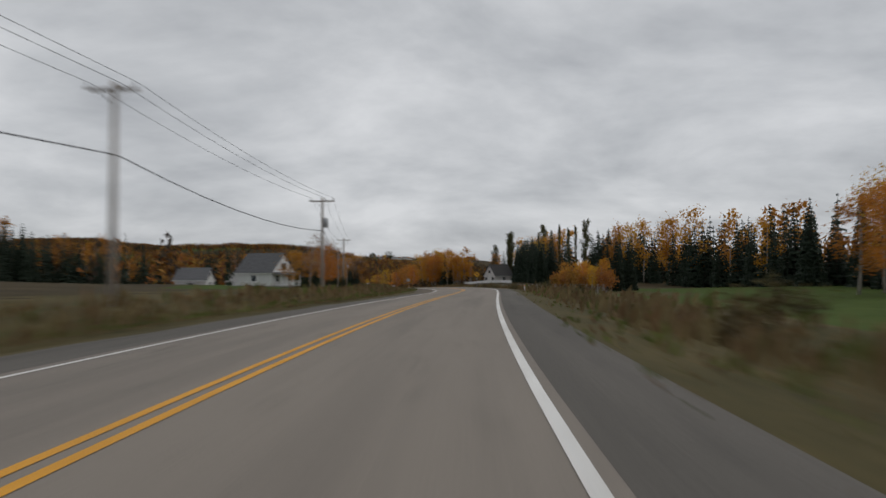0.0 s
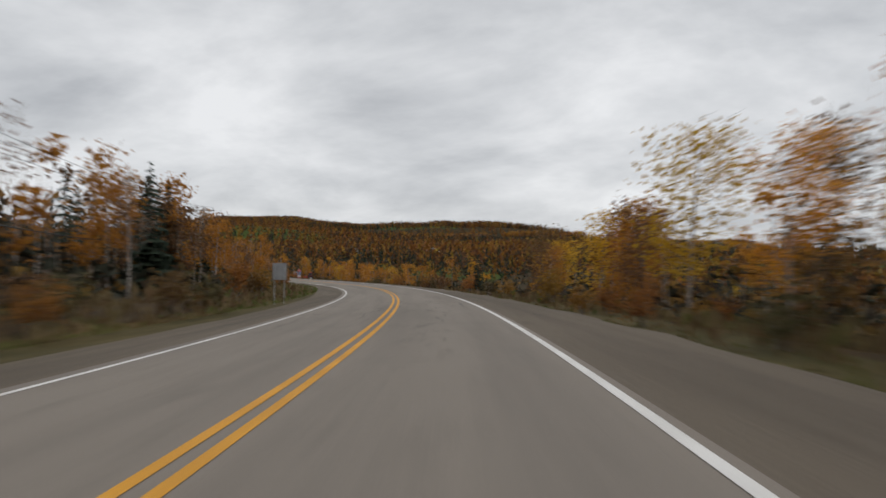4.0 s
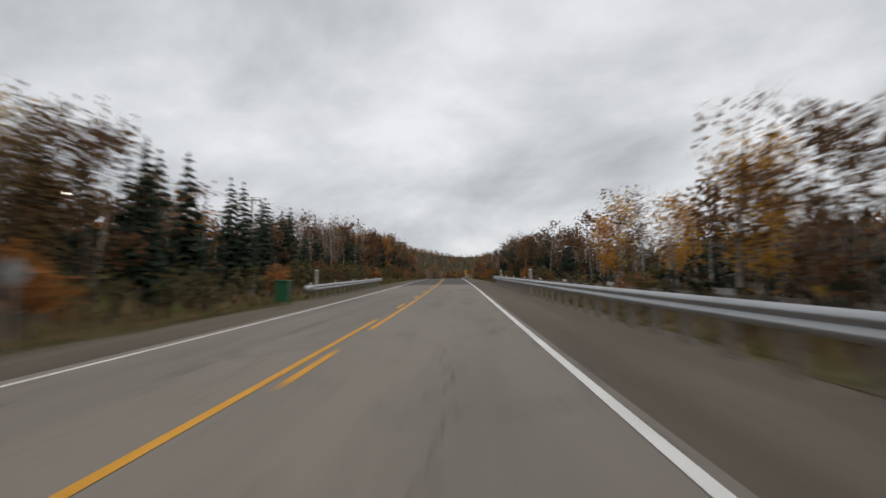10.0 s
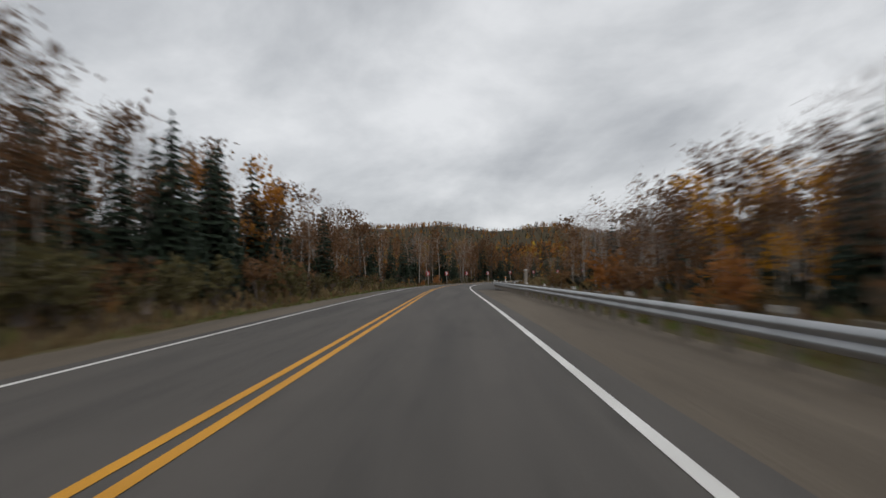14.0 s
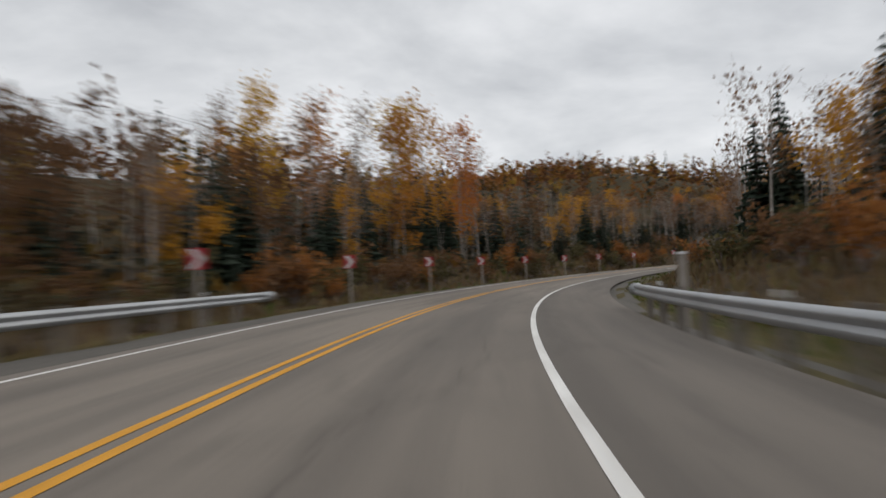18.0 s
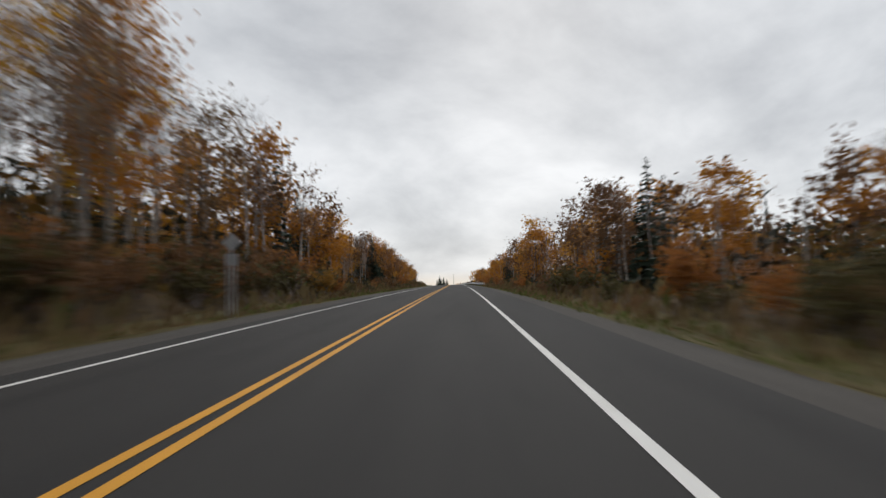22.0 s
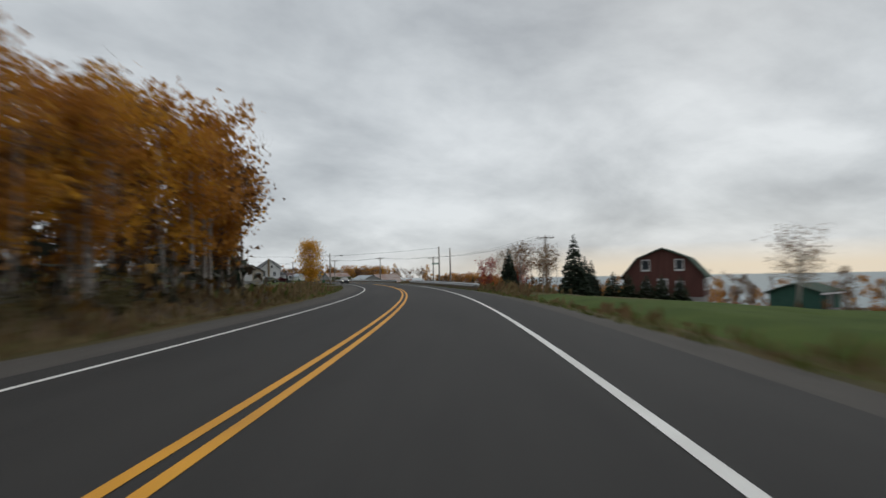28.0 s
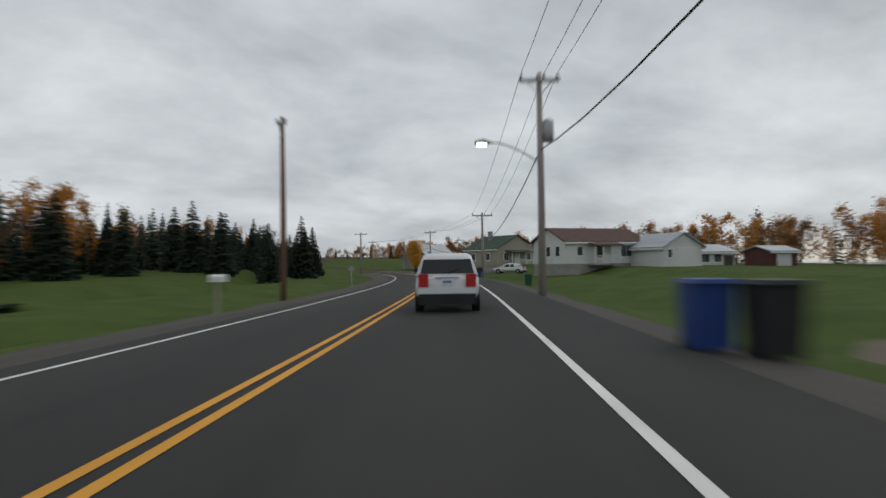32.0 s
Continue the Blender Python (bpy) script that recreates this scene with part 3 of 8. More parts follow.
# lawns and fields by station and side
LAWNS = [(-0.5, 1.6, 14, 48), (30.1, 30.75, -60, -8), (31.15, 35.5, -60, -8), (31.5, 35.5, 8, 70), (27.6, 28.7, 9, 40), (29.0, 29.6, -60, -24), (1.2, 1.9, -40, -15)]


def is_lawn(s, lat):
    g = np.zeros(np.shape(s), bool)
    for s0, s1, a, b in LAWNS:
        g |= (s > s0) & (s < s1) & (lat > a) & (lat < b)
    return g


build_ground()

NEW_FROM = 21.75      # the newer, darker pavement begins here
END = 36.8


def build_road():
    top = thing("road", "two-lane asphalt country road with worn edges", "road", kind="structure")
    part("pavement", ribbon("pavement", -0.9, 10.9, (-3.85, 0.0, 3.66)), OLD_ASPHALT, top, "pale worn asphalt")
    part("pavement", ribbon("pavement", 10.9, 14.8, (-3.95, 0.0, 3.95)), MID_ASPHALT, top, "grey worn asphalt")
    part("pavement", ribbon("pavement", 14.8, 17.9, (-3.95, 0.0, 6.3)), MID_ASPHALT, top, "grey asphalt widened in the bend")
    part("pavement", ribbon("pavement", 17.9, NEW_FROM, (-3.95, 0.0, 3.5)), WORN_ASPHALT, top, "pale worn asphalt in the bend")
    part("paved_shoulder", ribbon("paved_shoulder", 17.9, NEW_FROM, (3.5, 4.6, 6.3)), EDGE_ASPHALT, top, "darker asphalt shoulder inside the bend")
    part("pavement", ribbon("pavement", NEW_FROM, END, (-4.3, 0.0, 5.3)), NEW_ASPHALT, top, "new dark asphalt")
    # white edge lines, slightly proud
    def line(lat, w, s0, s1, mat, name):
        part(name, ribbon(name, s0, s1, (lat - w / 2, lat + w / 2), lift=0.006), mat, top)
    line(3.48, 0.125, -0.9, 29.63, WHITE_LINE, "edge_line")
    line(3.48, 0.12, 29.79, END, WHITE_LINE, "edge_line")
    line(-3.5, 0.12, -0.9, END, WHITE_LINE, "edge_line")
    # yellow centre lines: double, with the one beside the lane broken at places
    for s0, s1, l_solid, r_solid in ((-0.9, 8.35, 1, 1), (8.35, 10.2, 1, 0), (10.2, 11.3, 0, 1), (11.3, 13.6, 0, 1), (13.6, 29.64, 1, 1), (29.78, END, 1, 1)):
        for lat, solid in ((-0.13, l_solid), (0.13, r_solid)):
            if solid:
                line(lat, 0.12, s0, s1, YELLOW_LINE, "centre_line")
            else:
                p = s0
                while p < s1 - 0.05:
                    line(lat, 0.12, p, p + 3.2 / 72, YELLOW_LINE, "centre_dash")
                    p += 9.0 / 72
    # cracks and mended places in the older pavement
    r = random.Random(21)
    for k in range(70):
        s, lat, n = r.uniform(0, 21.6), r.uniform(-3.2, 3.2), r.randint(5, 9)
        along = r.random() < 0.5
        ss = s + np.cumsum([r.uniform(0.3, 0.9) if along else r.uniform(-0.12, 0.25) for _ in range(n)]) / 72
        ls = np.clip(lat + np.cumsum([r.uniform(-0.16, 0.16) if along else r.uniform(0.2, 0.5) for _ in range(n)]), -3.8, 3.8)
        w = r.uniform(0.012, 0.03)
        v = np.concatenate([road(ss, ls - (w if along else 0), np.full(n, 0.004)), road(ss + (0 if along else 2 * w / 72), ls + (w if along else 0), np.full(n, 0.004))])
        so = Soup(); so.add(v, [(i, i + n, i + n + 1, i + 1) for i in range(n - 1)])
        part("crack", so, PATCH, top, "dark tar-filled crack")
    for k in range(14):
        s, lat, w = r.uniform(0, 21.5), r.choice((-2.9, -1.6, 2.95, 3.05)), r.uniform(0.12, 0.3)
        part("mended_patch", ribbon("mended_patch", s, s + r.uniform(1.5, 7) / 72, (lat - w / 2, lat + w / 2), step=0.01, lift=0.003), MEND, top, "darker mended strip")
    return top


build_road()


def verge_strip(name, s0, s1, sign, inner, outer, mat, label, step=0.05):
    """Land beside the road from inner to outer metres, with its ditch."""
    ss = np.linspace(s0, s1, max(2, int(round((s1 - s0) / step)) + 1))
    lats = np.unique(np.concatenate([[inner], np.arange(math.ceil(inner + 0.3), outer, 1.5), [outer]]))
    rows = []
    for la in lats:
        p = road(ss, np.full(len(ss), sign * la))
        m = road(ss, 0 * ss)
        blend = min(1.0, max(0.0, (la - 5) / 6))
        z = p[:, 2] * (1 - blend) + m[:, 2] * blend + rise(ss, np.full(len(ss), sign * la))
        w = 0.07 * np.sin(ss * 72 * 0.9 + la * 2) + 0.05 * np.sin(ss * 72 * 2.3 + la * 5)
        p[:, 2] = z + w * min(1.0, max(0.0, (la - 6) / 2)) - (0.012 if la == inner else 0.0)
        rows.append(p)
    v = np.stack(rows, 1).reshape(-1, 3)
    k = len(lats)
    fs = []
    for i in range(len(ss) - 1):
        for j in range(k - 1):
            q = (i * k + j, i * k + j + 1, (i + 1) * k + j + 1, (i + 1) * k + j)
            fs.append(q if sign > 0 else q[::-1])
    so = Soup(); so.add(v, fs)
    so.along = strip_map(ss, lats)
    me = so.mesh(name, mat, True)
    return thing(name, label, "ground", kind="structure", data=me)


for sign in (-1, 1):
    wide = 8.0 if sign > 0 else 6.4
    for s0, s1, out in ((-0.9, 0.95, 5.0 if sign > 0 else 6.4), (0.95, 1.5, wide), (1.5, 2.7, wide), (2.7, 9.8, wide), (9.8, 11.05, 6.9), (11.05, 12.5, wide), (12.5, 14.8, 6.9), (14.8, NEW_FROM, 7.4 if sign > 0 else 6.6)):
        verge_strip("shoulder", s0, s1, sign, 6.25 if sign > 0 and s0 == 14.8 else 3.6 if s1 < 11.1 and sign > 0 else 3.8, out, GREY_GRAVEL if s0 == 1.5 and sign > 0 else GRAVEL if 1 < s1 < 15 else GREY_GRAVEL, "loose brown gravel shoulder beside the pavement")
    verge_strip("shoulder", NEW_FROM, END, sign, 4.25 if sign < 0 else 5.25, 6.6, DARK_GRAVEL, "dark gravel shoulder beside the new pavement")
    cut = [-0.9, 0.95, 2.7, 9.8, 11.05, 12.5, NEW_FROM, 27.6, 28.7, 30.1, 30.75, 31.5, 35.2, END] if sign > 0 else [-0.9, 2.6, 28.8, 30.1, 30.75, 31.15, 35.2, END]
    for a, b in zip(cut, cut[1:]):
        mid = (a + b) / 2
        green = bool(is_lawn(np.array([mid]), np.array([sign * 20.0]))[0])
        inner = 4.9 if b == 0.95 else 7.9 if sign > 0 and (b <= 9.8 or b == 12.5) else 6.35 if sign < 0 else 6.55
        if b == 0.95:
            verge_strip("verge", a, b, sign, inner, 14.0, VERGE, "rough autumn grass bank beside the road")
            inner = 14.0
        if not green and 2.5 < a < 27.6:
            verge_strip("verge", a, b, sign, inner, inner + 3.5, VERGE, "rough autumn grass verge with a ditch")
            verge_strip("litter", a, b, sign, inner + 3.5, 26.0, LITTER, "dark leaf litter under the roadside trees")
            continue
        if a == 27.6 and sign > 0:
            verge_strip("verge", a, b, sign, inner, inner + 2.6, VERGE, "tan mown verge beside the shoulder")
            inner += 2.6
        verge_strip("verge", a, b, sign, inner, 26.0, LAWN if green else VERGE,
                    "mown green grass beside the road" if green else "rough autumn grass verge with a ditch")

# ---- sea ----
sea_soup = Soup()
sea_soup.add([(-500, -3500, SEA_LEVEL), (8500, -3500, SEA_LEVEL), (8500, 8500, SEA_LEVEL), (-500, 8500, SEA_LEVEL)], [(0, 1, 2, 3)])
SEA = material("sea_water", (0.10, 0.15, 0.16), (0.07, 0.115, 0.125), 0.02, 0.35, fine=30, bump=0.2)
thing("water", "grey-green sea under a low sky", "sea", kind="structure", data=sea_soup.mesh("water", SEA))

# ---- trees ----
rng = random.Random(7)


def leaf_cloud(so, centres, spread, count, size, r, flat=0.8):
    """Small pointed leaf sprays round the given centres."""
    g = np.random.RandomState(r.randrange(1 << 30))
    c = np.asarray(centres)[np.arange(count) % len(centres)]
    d = g.normal(size=(count, 3)) * 0.5
    p = c + d * spread * np.array([1, 1, flat])
    a = g.normal(size=(count, 3)); a /= np.linalg.norm(a, axis=1)[:, None]
    b = np.cross(a, g.normal(size=(count, 3))); b /= np.linalg.norm(b, axis=1)[:, None]
    w = (size * g.uniform(0.6, 1.35, count))[:, None]
    v = np.stack([p - a * w, p + a * w * 0.7 + b * w * 0.75, p + a * w * 0.5 - b * w * 0.7], 1).reshape(-1, 3)
    so.add(v, [(i, i + 1, i + 2) for i in range(0, 3 * count, 3)])


def broadleaf(seed, height, crown_from, width, leaves, leaf_size, lean=0.3, twigs=26, trunk_r=0.11, poplar=False, fine=0, sides=6):
    """Meshes of a slim birch or aspen: trunk with limbs, and a crown of leaf sprays."""
    r = random.Random(seed)
    tr, cr = Soup(), Soup()
    bend = [r.uniform(-lean, lean) for _ in range(4)]
    zs = np.linspace(0, height * 0.93, 7)
    q = zs / height
    pts = np.stack([bend[0] * q * 2 + bend[1] * np.sin(q * 5) * 0.5, bend[2] * q * 2 + bend[3] * np.sin(q * 4) * 0.5, zs], 1)
    tr.tube(pts - np.array([0, 0, 0.3]), trunk_r * (1 - 0.88 * q) + 0.012, sides)
    centres = []
    for k in range(twigs):
        f = crown_from + (0.96 - crown_from) * (k + r.random()) / twigs
        z = f * height
        base = np.array([np.interp(z, zs, pts[:, 0]), np.interp(z, zs, pts[:, 1]), min(z, zs[-1])])
        ang = r.uniform(0, 2 * math.pi)
        g = (f - crown_from) / (1 - crown_from)
        reach = width * (0.45 + 1.0 * math.sin(math.pi * min(1, g * 0.8 + 0.12))) * r.uniform(0.45, 1.0)
        up = reach * (r.uniform(1.6, 2.6) if poplar else r.uniform(0.35, 0.9))
        tip = base + np.array([math.cos(ang) * reach, math.sin(ang) * reach, up])
        tip[2] = min(tip[2], height * 1.02)
        midp = (base + tip) / 2 + np.array([0, 0, -0.12 * reach])
        tr.tube([base, midp, tip], [0.035 * (1.2 - f), 0.022 * (1.2 - f) + 0.004, 0.005], 3, cap=False)
        centres += [midp * 0.35 + tip * 0.65, tip, midp]
    if fine:
        twig_spray(tr, centres, width * 0.6, fine, r)
    if leaves:
        leaf_cloud(cr, centres, width * 0.56, leaves, leaf_size, r, 0.95)
    return tr, cr


def twig_spray(so, centres, spread, count, r):
    """Fine twigs pointing up and out, each a thin sliver."""
    g = np.random.RandomState(r.randrange(1 << 30))
    c = np.asarray(centres)[np.arange(count) % len(centres)]
    p = c + g.normal(size=(count, 3)) * 0.42 * spread
    out = c * np.array([1, 1, 0]); out /= np.linalg.norm(out, axis=1)[:, None] + 0.3
    d = out * 0.5 + g.normal(size=(count, 3)) * 0.32 + np.array([0, 0, 0.55])
    d *= (g.uniform(0.35, 0.95, count) / np.linalg.norm(d, axis=1))[:, None]
    w = np.cross(d, g.normal(size=(count, 3))); w *= (g.uniform(0.008, 0.017, count) / np.linalg.norm(w, axis=1))[:, None]
    v = np.stack([p - w, p + w, p + d], 1).reshape(-1, 3)
    so.add(v, [(i, i + 1, i + 2) for i in range(0, 3 * count, 3)])


def bare_tree(seed, height, width, fine=700, twigs=24):
    """A leafless birch: pale stem and limbs, and a haze of fine twigs."""
    tr, cr = broadleaf(seed, height, 0.32, width, 0, 0.1, twigs=twigs, trunk_r=0.10)
    r = random.Random(seed + 50)
    centres = []
    for k in range(90):
        f = r.uniform(0.4, 0.97)
        g = (f - 0.32) / 0.68
        ang, reach = r.uniform(0, 6.283), width * (0.3 + math.sin(math.pi * min(1, g * 0.8 + 0.15))) * r.uniform(0.25, 0.95)
        centres.append((math.cos(ang) * reach, math.sin(ang) * reach, f * height + reach * 0.35))
    twig_spray(cr, centres, width * 0.55, fine, r)
    return tr, cr


def conifer(seed, height, width, whorls, sprays, droop=0.35, spiky=1.0, start=0.06):
    """A spruce: a straight stem and whorls of drooping boughs, each a fan of needled sprays."""
    r = random.Random(seed)
    tr, cr = Soup(), Soup()
    tr.tube([(0, 0, -0.3), (0, 0, height * 0.5), (0, 0, height * 0.98)], [0.16, 0.09, 0.015], 6)
    vs, fs = [], []
    for k in range(whorls):
        f = start + (0.985 - start) * k / (whorls - 1)
        z = f * height
        reach0 = width * (1 - f) ** 0.85 * spiky + 0.10
        n = max(4, int(sprays * (1 - 0.55 * f)))
        turn = r.uniform(0, 6.28)
        for j in range(n):
            ang = turn + j * 6.283 / n + r.uniform(-0.25, 0.25)
            reach = reach0 * r.uniform(0.68, 1.12)
            c, s = math.cos(ang), math.sin(ang)
            d, e = np.array([c, s, 0]), np.array([-s, c, 0])
            w = 0.30 * reach + 0.08
            drop = droop * reach
            zz = z + r.uniform(-0.12, 0.12)
            i = len(vs)
            vs += [np.array([0, 0, zz + 0.08]), d * reach * 0.55 + e * w + [0, 0, zz - drop * 0.6 - 0.10],
                   d * reach + [0, 0, zz - drop + 0.12 * reach], d * reach * 0.55 - e * w + [0, 0, zz - drop * 0.6 - 0.10],
                   d * reach * 0.6 + [0, 0, zz - drop * 0.15]]
            fs += [(i, i + 1, i + 4), (i + 1, i + 2, i + 4), (i + 2, i + 3, i + 4), (i + 3, i, i + 4)]
            # hanging sprays
            for side in (-1, 1):
                i = len(vs)
                m = d * reach * 0.7 + e * w * 0.5 * side
                vs += [m + [0, 0, zz - drop * 0.5], m + d * reach * 0.22 + e * w * side * 0.4 + [0, 0, zz - drop * 0.8],
                       m + d * 0.1 * reach + [0, 0, zz - drop - 0.28 * reach - 0.05]]
                fs.append((i, i + 1, i + 2))
    cr.add(vs, fs)
    return tr, cr


def shrub(seed, height, width, leaves, size):
    r = random.Random(seed)
    tr, cr = Soup(), Soup()
    centres = []
    for k in range(9):
        ang, reach = r.uniform(0, 6.283), width * r.uniform(0.15, 0.8)
        tip = np.array([math.cos(ang) * reach, math.sin(ang) * reach, height * r.uniform(0.45, 1.0)])
        tr.tube([(0, 0, -0.15), tip * 0.5 + [0, 0, 0.1], tip], [0.03, 0.02, 0.006], 3, cap=False)
        centres += [tip, tip * 0.7]
    leaf_cloud(cr, centres, width * 0.35, leaves, size, r, 0.9)
    return tr, cr


KINDS, PLAIN, DEEP, TALL = {}, {}, {}, {}


def pattern(key, soups, bark, leaf, label, name="tree", group="roadside woods", plain=None, tall=1.0, deep=None):
    """A tree kind: the pattern to copy, a plainer one for the joined woods and the plainest for their depth."""
    tr, cr = soups
    bush = "shrub" in name
    ob = thing(name, label, "shrub" if bush else "tree", group)
    part("stem" if bush else "trunk", tr, bark, ob, smooth=True)
    if cr.n:
        part("crown", cr, leaf, ob)
    KINDS.setdefault(key, []).append(ob)
    TALL[key] = tall
    PLAIN.setdefault(key, []).append((*(plain or soups), bark, leaf))
    DEEP.setdefault(key, []).append((*(deep or plain or soups), bark, leaf))


def slim(key, seed, h, start, width, leaves, size, bark, leaf, label, name, group, trunk_r=0.11, fine=150):
    pattern(key, broadleaf(seed, h, start, width, leaves, size, trunk_r=trunk_r, fine=fine), bark, leaf, label, name, group,
            broadleaf(seed, h, start, width, int(leaves * 0.46), size * 1.3, twigs=7, trunk_r=trunk_r, fine=fine // 2, sides=4), h,
            broadleaf(seed, h, start, width, int(leaves * 0.15), size * 2.0, twigs=4, trunk_r=trunk_r, sides=4))


for i in range(4):
    slim("orange", 10 + i, 10.5, 0.24, 1.75, 1650, 0.145, BIRCH_BARK, LEAF_ORANGE, "slim birch with orange autumn leaves", "birch_tree", "orange birches")
    slim("yellow", 20 + i, 11.0, 0.26, 1.8, 1650, 0.145, BIRCH_BARK, LEAF_YELLOW, "slim aspen with golden yellow autumn leaves", "aspen_tree", "yellow aspens")
    slim("rust", 30 + i, 9.5, 0.20, 1.8, 1350, 0.14, DARK_BARK, LEAF_RUST, "young maple with dull rust-red leaves", "maple_tree", "rusty maples")
    slim("thin", 40 + i, 10.5, 0.35, 1.5, 520, 0.115, BIRCH_BARK, LEAF_THIN, "half-bare birch with thinning rust leaves", "birch_tree", "half-bare birches", fine=520)
for i in range(3):
    pattern("bare", bare_tree(50 + i, 10.5, 1.5), BIRCH_BARK, TWIG, "leafless pale birch with fine bare twigs", "birch_tree", "bare birches", bare_tree(50 + i, 10.5, 1.5, 420, 9), 10.5, bare_tree(50 + i, 10.5, 1.5, 160, 4))
    pattern("spruce", conifer(60 + i, 10.0, 1.75, 26, 12), DARK_BARK, NEEDLE, "dark green spruce with drooping boughs", "spruce_tree", "dark spruces", conifer(60 + i, 10.0, 1.75, 21, 8), 10.0, conifer(60 + i, 10.0, 1.75, 14, 6))
    pattern("fir", conifer(65 + i, 8.0, 1.5, 20, 10, droop=0.2), DARK_BARK, NEEDLE, "young dark fir with dense boughs", "fir_tree", "dark firs", conifer(65 + i, 8.0, 1.5, 18, 7, droop=0.2), 8.0, conifer(65 + i, 8.0, 1.5, 12, 6, droop=0.2))
    pattern("brown", shrub(70 + i, 2.0, 1.4, 260, 0.14), TWIG, LEAF_BROWN, "low brown roadside shrub losing its leaves", "roadside_shrub", "roadside shrubs")
    pattern("orangebush", shrub(80 + i, 2.6, 1.6, 380, 0.15), TWIG, LEAF_GOLD, "roadside shrub with yellow-orange leaves", "golden_shrub", "golden shrubs")
    pattern("rustbush", shrub(90 + i, 2.2, 1.5, 320, 0.15), TWIG, LEAF_RUST, "roadside shrub with rust-red leaves", "rusty_shrub", "rusty shrubs")
for i in range(2):
    pattern("larch", conifer(100 + i, 9.0, 1.6, 22, 10, droop=0.15), DARK_BARK, LARCH, "golden larch with feathery boughs", "larch_tree", "golden larches", tall=9.0)
    pattern("cedar", conifer(105 + i, 4.2, 1.5, 16, 12, droop=-0.1, start=0.02), DARK_BARK, CEDAR, "clipped green cedar standing by a garden", "cedar_tree", "garden cedars", tall=4.2)
    pattern("poplar", broadleaf(110 + i, 13, 0.06, 0.85, 2600, 0.17, lean=0.1, twigs=46, poplar=True), DARK_BARK, LEAF_OLIVE, "tall narrow poplar with thinning leaves", "poplar_tree", "narrow poplars", tall=13)


# how high the woods stand over the road, by station, on each side
TOP_WEST = [(2.0, 10), (2.4, 9.5), (2.6, 8.5), (3.3, 11.8), (3.7, 12.5), (4.2, 11), (5.3, 8), (6.3, 6), (6.7, 7), (7.3, 9.6), (7.7, 12), (8.2, 12), (8.4, 9.5), (9.0, 10), (9.4, 8), (9.6, 10.5),
            (9.9, 10.8), (10.4, 9), (10.9, 7.5), (11.5, 9.4), (12.3, 12), (13.1, 12.5), (14.1, 12.5), (15, 12), (16.4, 12.2), (16.7, 10), (17.1, 7.5), (17.4, 7), (17.65, 10.5), (18.0, 10), (18.3, 9),
            (18.6, 10.5), (19.0, 12), (19.4, 12), (19.6, 14.5), (20.4, 14), (20.6, 14.5), (20.9, 17), (21.2, 17.5), (21.5, 15.5), (22.4, 16.5), (22.8, 15), (23.4, 9), (23.7, 11), (24.4, 9), (25.5, 7.5), (25.9, 7), (26.6, 9), (27.5, 12), (28.4, 12.3), (28.7, 14), (29, 14)]
TOP_EAST = [(0.3, 4.1), (1.5, 4.1), (2.4, 7.5), (2.7, 11), (3.0, 12), (3.4, 14), (3.8, 15.5), (4.2, 11), (5, 6.5), (5.8, 3), (6.3, 2.4), (6.6, 3), (7.0, 4.6), (7.2, 6.2), (7.4, 8), (7.55, 8.4), (7.9, 10.2), (8.6, 11), (9.0, 10.5),
            (9.4, 8.5), (9.8, 9), (10.35, 11), (10.55, 8.5), (11.5, 8), (12.3, 8.6), (12.6, 8), (13.2, 8.5), (13.6, 7), (15, 7), (16.6, 7.5), (18.3, 12), (18.6, 12), (19.4, 10), (19.8, 12), (20.7, 13.2),
            (21.6, 13), (21.9, 8.5), (22.2, 6.5), (22.4, 7), (22.6, 9.5), (23.3, 8), (23.5, 11), (23.7, 9), (24.5, 8.2), (24.9, 7.6), (25.5, 6.2), (26.3, 7.5), (27, 7)]


